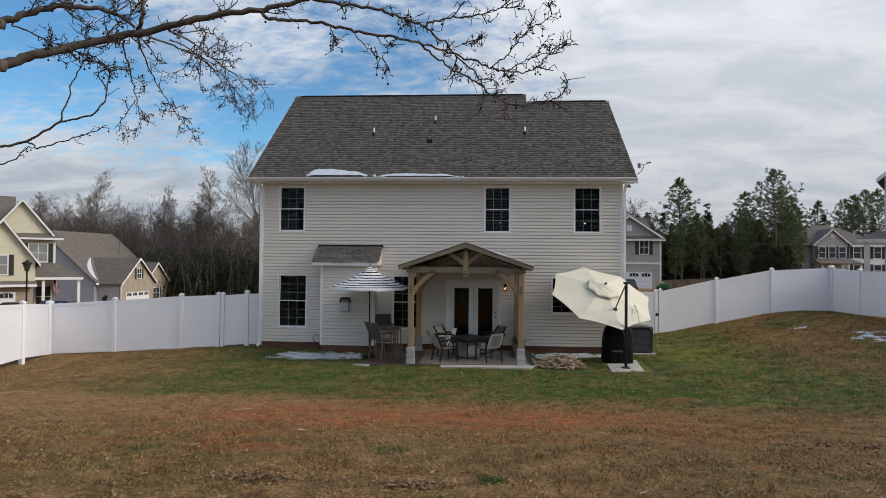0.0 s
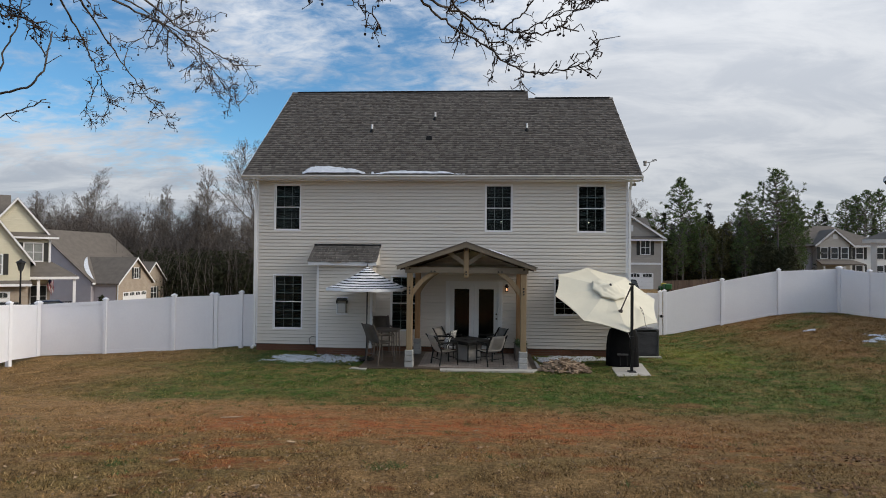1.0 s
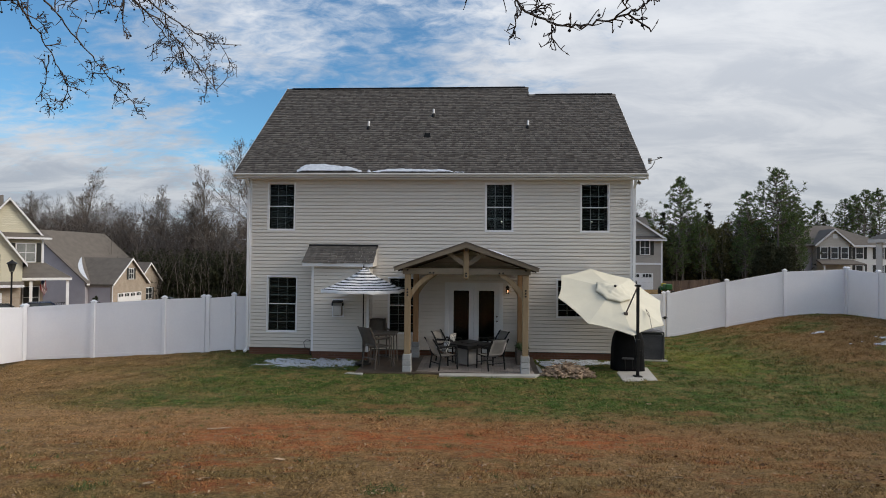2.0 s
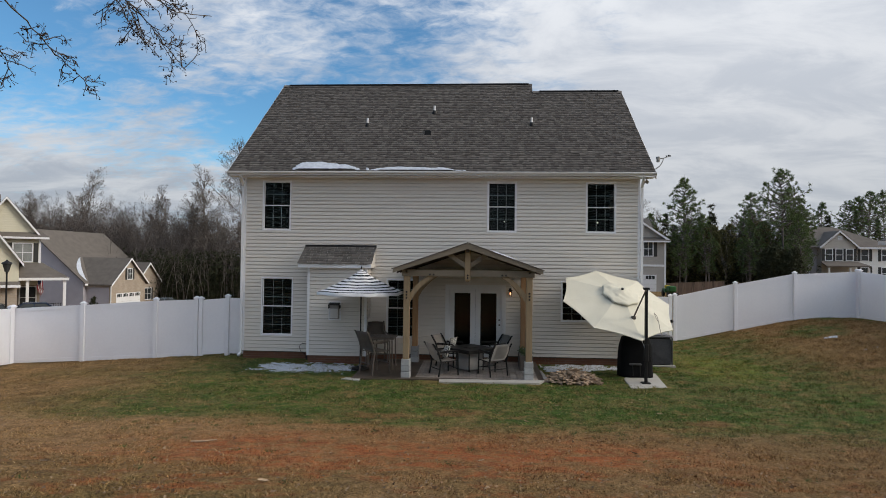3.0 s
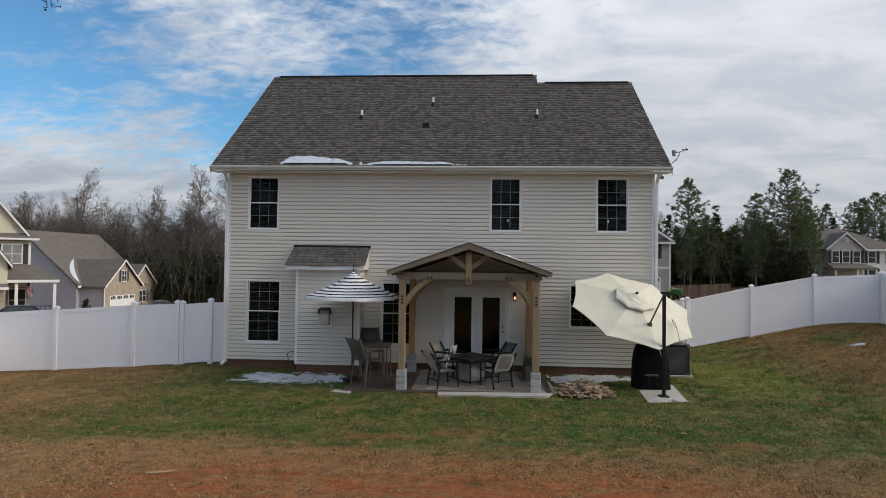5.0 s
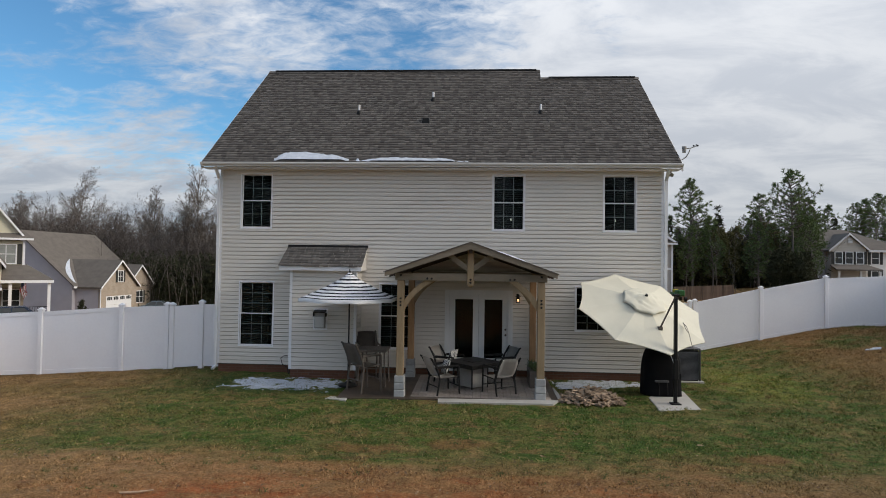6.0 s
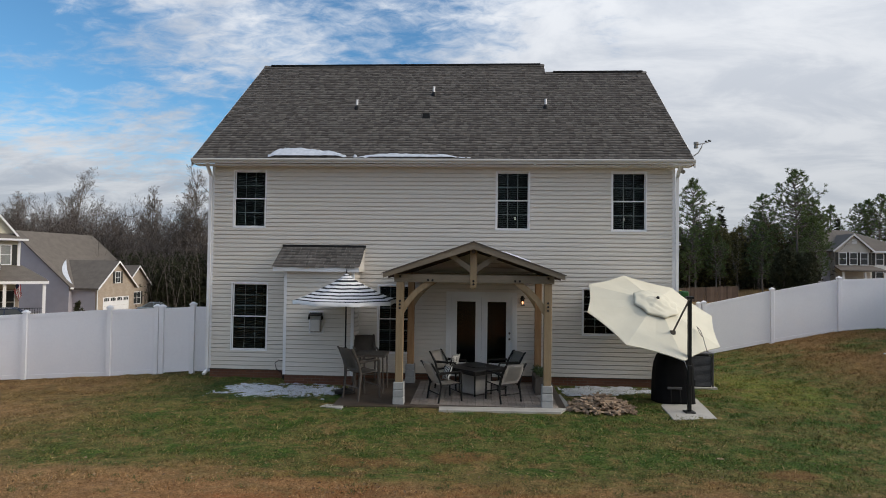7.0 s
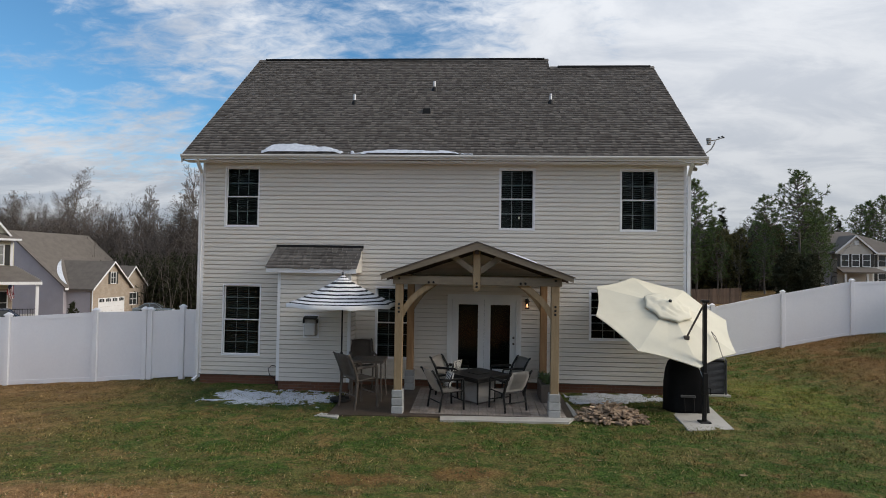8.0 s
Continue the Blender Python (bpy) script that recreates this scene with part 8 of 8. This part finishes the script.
lean = gr_.normal(0, 0.8, (len(x), 2)) * h[:, None]
w = gr_.uniform(0.003, 0.0055, len(x)) * (0.7 + y * 0.05)
p = np.stack((x, y, z), -1)
s = np.stack((np.cos(a), np.sin(a), np.zeros_like(a)), -1) * w[:, None]
tip = p + np.concatenate((lean, h[:, None]), 1)
v = np.stack((p - s, p + s, tip), 1).reshape(-1, 3)
ob = new("grass", raw_mesh("grass", v, np.arange(len(v)).reshape(-1, 3), M_BLADE))
tagged(ob, "short winter turf, tan and green, thin over the clay", "grass", kind="stuff")

# longer green tufts here and there
r = np.random.default_rng(12)
c = np.vstack((np.column_stack((r.uniform(-9, 12, 110), r.uniform(5, 13, 110))), np.column_stack((r.uniform(-8, 12, 700), r.uniform(12.5, 20, 700)))))
c = np.vstack((c, np.column_stack((r.uniform(-6.9, -3.6, 150), r.uniform(18.1, 18.5, 150))), np.column_stack((r.uniform(-7.0, -6.6, 50), r.uniform(18.6, 20.1, 50))), np.column_stack((r.uniform(1.8, 4.0, 90), r.uniform(19.6, 20.5, 90)))))
c = np.vstack((c, r.normal((0.17, 6.0), (0.07, 0.07), (14, 2)), r.normal((-1.0, 7.2), (0.10, 0.07), (8, 2)), r.normal((-3.9, 6.9), (0.15, 0.07), (8, 2))))
c = c[clear_of_buildings(c[:, 0], c[:, 1])]
c = np.column_stack((c, gz(c[:, 0], c[:, 1])))
v, f = fans(r, c, 26, 0.062, 0.0035, 1.0, 0.35)
v[:, :2] += np.repeat(np.repeat(r.normal(0, 0.05, (len(c) * 26, 2)), 3, 0), 1, 0)
M_TUFT = material("green_tuft", (0.05, 0.095, 0.025), (0.09, 0.13, 0.04), 0.9, 3, 20, 0.0, island=0.3)
tagged(new("grass_tufts", raw_mesh("grass_tufts", v, f, M_TUFT)), "longer green grass tufts in the lawn", "grass", kind="stuff")


def scatter_leaves(name, x, y, size, seed, label, mat):
    """Curled dead leaves: two bent halves each."""
    r = np.random.default_rng(seed)
    n = len(x)
    a = r.uniform(0, 2 * np.pi, n)
    sz = size * r.uniform(0.5, 1.2, n)
    d = np.stack((np.cos(a), np.sin(a), r.normal(0, 0.25, n)), -1) * sz[:, None]
    s = np.stack((-np.sin(a), np.cos(a), r.normal(0, 0.35, n)), -1) * sz[:, None] * 0.62
    p = np.stack((x, y, gz(x, y) + r.uniform(0.008, 0.03, n)), -1)
    curl = np.array((0, 0, 1.0)) * (sz * r.uniform(0.05, 0.35, n))[:, None]
    v = np.stack((p - d, p + s + curl, p + d, p - s + curl), 1).reshape(-1, 3)
    k = np.arange(n)[:, None] * 4
    f = np.concatenate((k + (0, 1, 2), k + (0, 2, 3)), 1).reshape(-1, 3)
    tagged(new(name, raw_mesh(name, v, f, mat)), label, "leaves", kind="stuff")


r = np.random.default_rng(33)
n = 6400
y = 5 + 15 * r.uniform(0, 1, n) ** 1.6
x = r.uniform(-1, 1, n) * (4 + y * 0.8)
k = clear_of_buildings(x, y)
scatter_leaves("fallen_leaves", x[k], y[k], 0.023, 5, "scattered pale dead leaves on the lawn", M_LEAF)
px_, py_ = [], []
for cx, cy, sx, sy, m in ((2.6, 9.2, 0.6, 0.25, 60), (-1.9, 12.6, 0.5, 0.2, 40), (3.6, 6.9, 0.3, 0.15, 90), (-3.6, 8.2, 0.5, 0.2, 50), (1.7, 12.2, 0.6, 0.3, 50), (-0.55, 5.78, 0.16, 0.07, 200), (-2.1, 5.9, 0.2, 0.09, 130), (5.1, 8.4, 0.5, 0.25, 420), (-0.55, 8.5, 0.4, 0.12, 40)):
    px_.append(r.normal(cx, sx, m)), py_.append(r.normal(cy, sy, m))
scatter_leaves("leaf_litter", np.concatenate(px_), np.concatenate(py_), 0.030, 6, "small drifts of brown leaf litter", M_LITTER)


def dead_leaf(seed, length):
    """One curled oval leaf with a raised rim, a folded midrib and a short stalk."""
    r = random.Random(seed)
    bm = B()
    rows = []
    for i in range(9):
        f = i / 8
        w = length * 0.26 * math.sin(math.pi * min(1, f * 0.94 + 0.03)) ** 0.8
        x, lift = (f - 0.5) * length, length * (0.10 * (2 * f - 1) ** 2 + r.uniform(0, 0.03))
        rows.append([bm.verts.new((x, w * k, lift + abs(k) * w * 0.55 + 0.006)) for k in (-1, -0.5, 0, 0.5, 1)])
    for a, b in zip(rows, rows[1:]):
        for i in range(4):
            bm.faces.new((a[i], b[i], b[i + 1], a[i + 1]))
    tube(bm, [(-length * 0.5, 0, 0.012), (-length * 0.72, 0.01 * r.uniform(-1, 1), 0.004)], 0.0015, 4)
    bmesh.ops.solidify(bm, geom=bm.faces[:], thickness=0.0012)
    return finish("dead_leaf", bm, M_DRY_LEAF, True)


M_DRY_LEAF = material("dry_leaf", (0.42, 0.31, 0.20), (0.30, 0.20, 0.12), 0.8, 20, 90, 0.1, piece=0.25)
LEAF_SPOTS = ((-3.2, 5.81), (-4.01, 8.07), (-2.83, 7.33), (-2.43, 8.44), (-2.08, 6.27), (-0.03, 10.15), (2.16, 8.08), (2.25, 11.19), (0.38, 5.99), (1.57, 5.71), (2.23, 6.02), (3.81, 8.58), (2.96, 8.18), (1.64, 8.08), (-5.45, 9.13), (-3.3, 7.08), (1.61, 15.36), (0.86, 14.0), (2.64, 14.07), (3.68, 14.87))
LEAVES = [dead_leaf(k, 0.09 + 0.014 * k) for k in range(4)]
r = random.Random(44)
for k, (x, y) in enumerate(LEAF_SPOTS):
    o = new("dead_leaf", LEAVES[k % 4])
    o.matrix_basis = pose(x, y, ground_at(x, y) + 0.012, r.uniform(-14, 14), r.uniform(-10, 10), r.uniform(-40, 40))
    tagged(o, "single pale brown dead leaf curled on the turf", "leaf", "large fallen leaves")
bm = B()
st = Vector((-4.35, 11.1, ground_at(-4.35, 11.1) + 0.02))
tube(bm, [st + Vector((-0.17, -0.03, 0)), st, st + Vector((0.2, 0.07, 0.01))], [0.012, 0.014, 0.008], 6)
solo("stick", bm, M_CHIP, "pale broken stick lying on the clay", "stick", tuple(st))

# ---- street things beyond the fences ----
def car(name, label, at, turn, paint, length=4.6, height=1.45, wide=1.8, suv=False):
    """A parked car: shaped body, glasshouse, lamps and wheels; its nose points to +x before its turn."""
    c = thing(name, label, "car", at, "parked cars", turn=turn)
    L, W = length / 2, wide / 2
    sill, belt = 0.28, height * 0.60
    prof = [(-L, 0.42), (-L + 0.05, belt - 0.02), (-L * 0.70, belt + 0.03), (L * 0.28, belt), (L * 0.93, belt - 0.18), (L, 0.45)]
    if suv:
        prof = [(-L, 0.45), (-L + 0.06, belt), (-L * 0.70, belt + 0.02), (L * 0.35, belt + 0.02), (L * 0.95, belt - 0.12), (L, 0.5)]
    bm = B()
    rows = []
    for y, k in ((-W, 0.92), (-W * 0.9, 1.0), (W * 0.9, 1.0), (W, 0.92)):
        rows.append([bm.verts.new((x * (0.99 if abs(y) == W else 1), y, sill + (z - sill) * k)) for x, z in prof] + [bm.verts.new((L * 0.96, y, sill)), bm.verts.new((-L * 0.96, y, sill))])
    for a, b in zip(rows, rows[1:]):
        for i in range(len(a)):
            bm.faces.new((a[i], a[(i + 1) % len(a)], b[(i + 1) % len(a)], b[i]))
    bm.faces.new(rows[0]), bm.faces.new(rows[-1])
    body = part("body", bm, paint, c, local=True)
    r0, r1 = (-L * 0.93, L * 0.40) if suv else (-L * 0.78, L * 0.42)
    t0, t1 = (-L * 0.80, L * 0.10) if suv else (-L * 0.42, L * 0.10)
    bm = B()
    hexa(bm, ((r0, -W * 0.9, belt + 0.001), (r1, -W * 0.9, belt + 0.001), (r1, W * 0.9, belt + 0.001), (r0, W * 0.9, belt + 0.001), (t0, -W * 0.70, height - 0.05), (t1, -W * 0.70, height - 0.05), (t1, W * 0.70, height - 0.05), (t0, W * 0.70, height - 0.05)))
    part("windows", bm, M_DARKGLASS, c, local=True)
    bm = B()
    soft(bm, (t0 - 0.03, -W * 0.73, height - 0.049), (t1 + 0.03, W * 0.73, height), 0.02)
    part("roof", bm, paint, c, local=True)
    for s in (-1, 1):
        for a, b in ((r1, t1), (r0, t0), ((r0 + r1) / 2, (t0 + t1) / 2)):
            bm = B()
            beam(bm, (a, s * W * 0.905, belt), (b, s * W * 0.705, height - 0.04), 0.05, 0.06)
            part("pillar", bm, paint, c, local=True)
        bm = B()
        soft(bm, (-L - 0.01, s * W * 0.72 - 0.16, belt - 0.22), (-L + 0.10, s * W * 0.72 + 0.16, belt - 0.05), 0.02)
        part("tail_lamp", bm, M_TAIL, c, local=True)
        bm = B()
        soft(bm, (L - 0.12, s * W * 0.70 - 0.18, belt - 0.30), (L - 0.005, s * W * 0.70 + 0.18, belt - 0.19), 0.02)
        part("headlight", bm, M_WHITE, c, local=True)
        for x in (-L * 0.60, L * 0.60):
            bm = B()
            tube(bm, [(x, s * (W - 0.20), 0.32), (x, s * (W + 0.01), 0.32)], 0.32, 18)
            wheel = part("wheel", bm, M_BLACK, c, local=True)
            bm = B()
            tube(bm, [(x, s * (W + 0.011), 0.32), (x, s * (W + 0.02), 0.32)], [0.20, 0.17], 14)
            part("rim", bm, M_GREYBOX, wheel, local=True)
    return c


M_TAIL = material("red_lens", (0.30, 0.02, 0.02), (0.22, 0.015, 0.015), 0.2, 5, 30, 0.0)
M_BLUE = material("dark_blue_paint", (0.012, 0.022, 0.05), (0.016, 0.028, 0.06), 0.22, 2, 20, 0.0, spec=0.6)
M_SILVER = material("silver_blue_paint", (0.22, 0.27, 0.31), (0.25, 0.30, 0.34), 0.25, 2, 20, 0.0, metal=0.4, spec=0.6)
M_DARKCAR = material("dark_paint", (0.02, 0.02, 0.022), (0.026, 0.026, 0.028), 0.22, 2, 20, 0.0, spec=0.6)
g = ground_at
car("car", "dark blue pickup-sized car parked by the tan house", (-30.2, 42.0, -1.95), 38, M_BLUE, 5.0, 1.72)
car("car", "black car parked before the tan garage", (-34.6, 43.6, -1.98), 38, M_DARKCAR)
car("car", "silver-blue sedan parked before the brick garage", (-40.4, 78.5, -3.72), 20, M_SILVER)
car("car", "dark sport utility car with red tail lamps before the garage", (13.75, 59.5, -0.35), 80, M_DARKCAR, 4.8, 1.6, 1.9, True)

lp = thing("street_lamp", "black post lamp with a lantern head", "lamp", (-33.25, 42.6, g(-33.25, 42.6)), "street lamps")
gz0 = g(-33.25, 42.6)
bm = B()
lathe(bm, [(0.14, 0.0), (0.14, 0.25), (0.07, 0.4), (0.06, 1.0), (0.055, 3.3), (0.08, 3.35), (0.06, 3.45)], (-33.25, 42.6, gz0), 10)
part("post", bm, M_BLACK, lp)
zt = gz0 + 3.45
bm = B()
lathe(bm, [(0.13, 0.0), (0.27, 0.55), (0.25, 0.56)], (-33.25, 42.6, zt), 8)
part("lantern", bm, M_DARKGLASS, lp)
bm = B()
lathe(bm, [(0.34, 0.56), (0.28, 0.66), (0.10, 0.76), (0.03, 0.86)], (-33.25, 42.6, zt), 8)
part("cap", bm, M_BLACK, lp)

# flag on the tan house's porch
M_RED = material("flag_red", (0.32, 0.05, 0.06), (0.26, 0.04, 0.05), 0.8, 3, 20, 0.0)
M_NAVY = material("flag_blue", (0.03, 0.04, 0.10), (0.025, 0.035, 0.08), 0.8, 3, 20, 0.0)
FX, FY, FZ = -39.70, 54.32, 0.80
fg = thing("flag", "red and white striped flag drooping from its porch pole", "flag", (FX, FY, FZ - 1.5))
bm = B()
tube(bm, [(FX - 0.45, FY + 0.2, FZ - 0.5), (FX + 0.25, FY - 0.1, FZ + 0.25)], 0.02, 6)
part("pole", bm, M_BRONZE, fg)
for k in range(9):
    bm = B()
    rows = []
    for q in range(9):
        f = q / 8
        u = 0.13 * k
        x = FX + 0.2 - u * 0.30 - 0.0 + 0.35 * f + 0.04 * math.sin(6 * f + k * 0.4)
        z = FZ + 0.2 - u * 0.55 - 1.05 * f
        rows.append((bm.verts.new((x, FY - 0.08 + 0.05 * math.sin(5 * f + k), z)), bm.verts.new((x - 0.13 * 0.30 - 0.05, FY - 0.08 + 0.05 * math.sin(5 * f + k + 1), z - 0.13 * 0.55 - 0.02))))
    for a, b in zip(rows, rows[1:]):
        bm.faces.new((a[0], a[1], b[1], b[0]))
    part("stripe", bm, M_RED if k % 2 == 0 else M_CLOTH_W, fg)
bm = B()
quad(bm, (FX + 0.21, FY - 0.15, FZ + 0.22), (FX - 0.05, FY - 0.15, FZ - 0.15), (FX + 0.06, FY - 0.17, FZ - 0.55), (FX + 0.31, FY - 0.17, FZ - 0.20))
bmesh.ops.solidify(bm, geom=bm.faces[:], thickness=0.01)
part("canton", bm, M_NAVY, fg)

# bench on that porch
BX, BY, BZ = -40.0, 54.0, -2.33
bn = thing("porch_bench", "dark bench on the neighbour's porch", "bench", (BX, BY, BZ))
bm = B()
soft(bm, (BX - 0.6, BY - 0.2, BZ + 0.43), (BX + 0.5, BY + 0.25, BZ + 0.51), 0.02)
part("seat", bm, M_BLACK, bn)
for k in range(4):
    bm = B()
    soft(bm, (BX - 0.6, BY + 0.2, BZ + 0.55 + 0.13 * k), (BX + 0.5, BY + 0.25, BZ + 0.65 + 0.13 * k), 0.015)
    part("back_slat", bm, M_BLACK, bn)
for x in (BX - 0.55, BX + 0.4):
    bm = B()
    soft(bm, (x, BY - 0.18, BZ), (x + 0.06, BY + 0.22, BZ + 0.429), 0.01)
    soft(bm, (x, BY + 0.251, BZ), (x + 0.06, BY + 0.30, BZ + 1.05), 0.01)
    part("leg", bm, M_BLACK, bn)

# small evergreen shrub by the grey house
r = np.random.default_rng(3)
sh = thing("shrub", "small dark evergreen shrub beside the grey wall", "shrub", (-43.6, 68.0, g(-43.6, 68.0)))
c = np.stack((r.normal(0, 0.35, 60), r.normal(0, 0.35, 60), r.uniform(0.1, 1.9, 60)), -1)
c[:, :2] *= (2.1 - c[:, 2:3]) / 2
v, f = fans(r, c, 20, 0.3, 0.04, 0.3)
part("leaves", raw_mesh("leaves", v, f, M_CEDAR), M_CEDAR, sh, local=True)
v, f = prisms([(np.zeros(3), np.array((0, 0, 1.7)), 0.05, 0.01)], 5)
part("stem", raw_mesh("stem", v, f, M_FAR_BARK), M_FAR_BARK, sh, local=True)

# wooden fence of upright boards behind the yard
M_PLANK = material("weathered_planks", (0.20, 0.135, 0.095), (0.14, 0.093, 0.068), 0.85, 2, 20, 0.1, piece=0.25)
wf = thing("wooden_fence", "weathered brown board fence beyond the yard", "fence", (19.3, 58.0, g(19.3, 58.0)))
plank = B()
hexa(plank, ((0, 0, -0.3), (0.135, 0, -0.3), (0.135, 0.02, -0.3), (0, 0.02, -0.3), (0, 0, 1.75), (0.135, 0, 1.75), (0.135, 0.02, 1.75), (0, 0.02, 1.75)))
plank = finish("board", plank, M_PLANK)
for k in range(35):
    x = 16.6 + k * 0.145
    o = new("board", plank)
    o.parent = wf
    o.matrix_basis = pose(x - 19.3, 0.03 * math.sin(k), -0.52 + 0.02 * math.sin(k * 3.1) + 0.012 * (k - 15) * 0.6, 0, 0, 0)

# green garden tractor
M_GREEN = material("tractor_green", (0.03, 0.12, 0.03), (0.025, 0.10, 0.025), 0.4, 3, 20, 0.0)
M_YELLOW = material("tractor_yellow", (0.55, 0.42, 0.02), (0.45, 0.34, 0.02), 0.4, 3, 20, 0.0)
tz = g(17.2, 56.0)
tr = thing("garden_tractor", "green garden tractor with a yellow seat", "tractor", (16.46, 56.0, tz))
bm = B()
soft(bm, (16.16, 55.6, tz + 0.45), (16.76, 56.6, tz + 0.95), 0.08)
part("hood", bm, M_GREEN, tr)
bm = B()
soft(bm, (16.06, 56.6, tz + 0.35), (16.86, 57.6, tz + 0.7), 0.08)
part("fender", bm, M_GREEN, tr)
bm = B()
soft(bm, (16.26, 57.0, tz + 0.701), (16.66, 57.5, tz + 0.98), 0.06)
part("seat", bm, M_YELLOW, tr)
for x in (16.01, 16.76):
    for y, q in ((55.8, 0.2), (57.2, 0.28)):
        bm = B()
        tube(bm, [(x, y, tz + q), (x + 0.16, y, tz + q)], q, 14)
        part("wheel", bm, M_BLACK, tr)
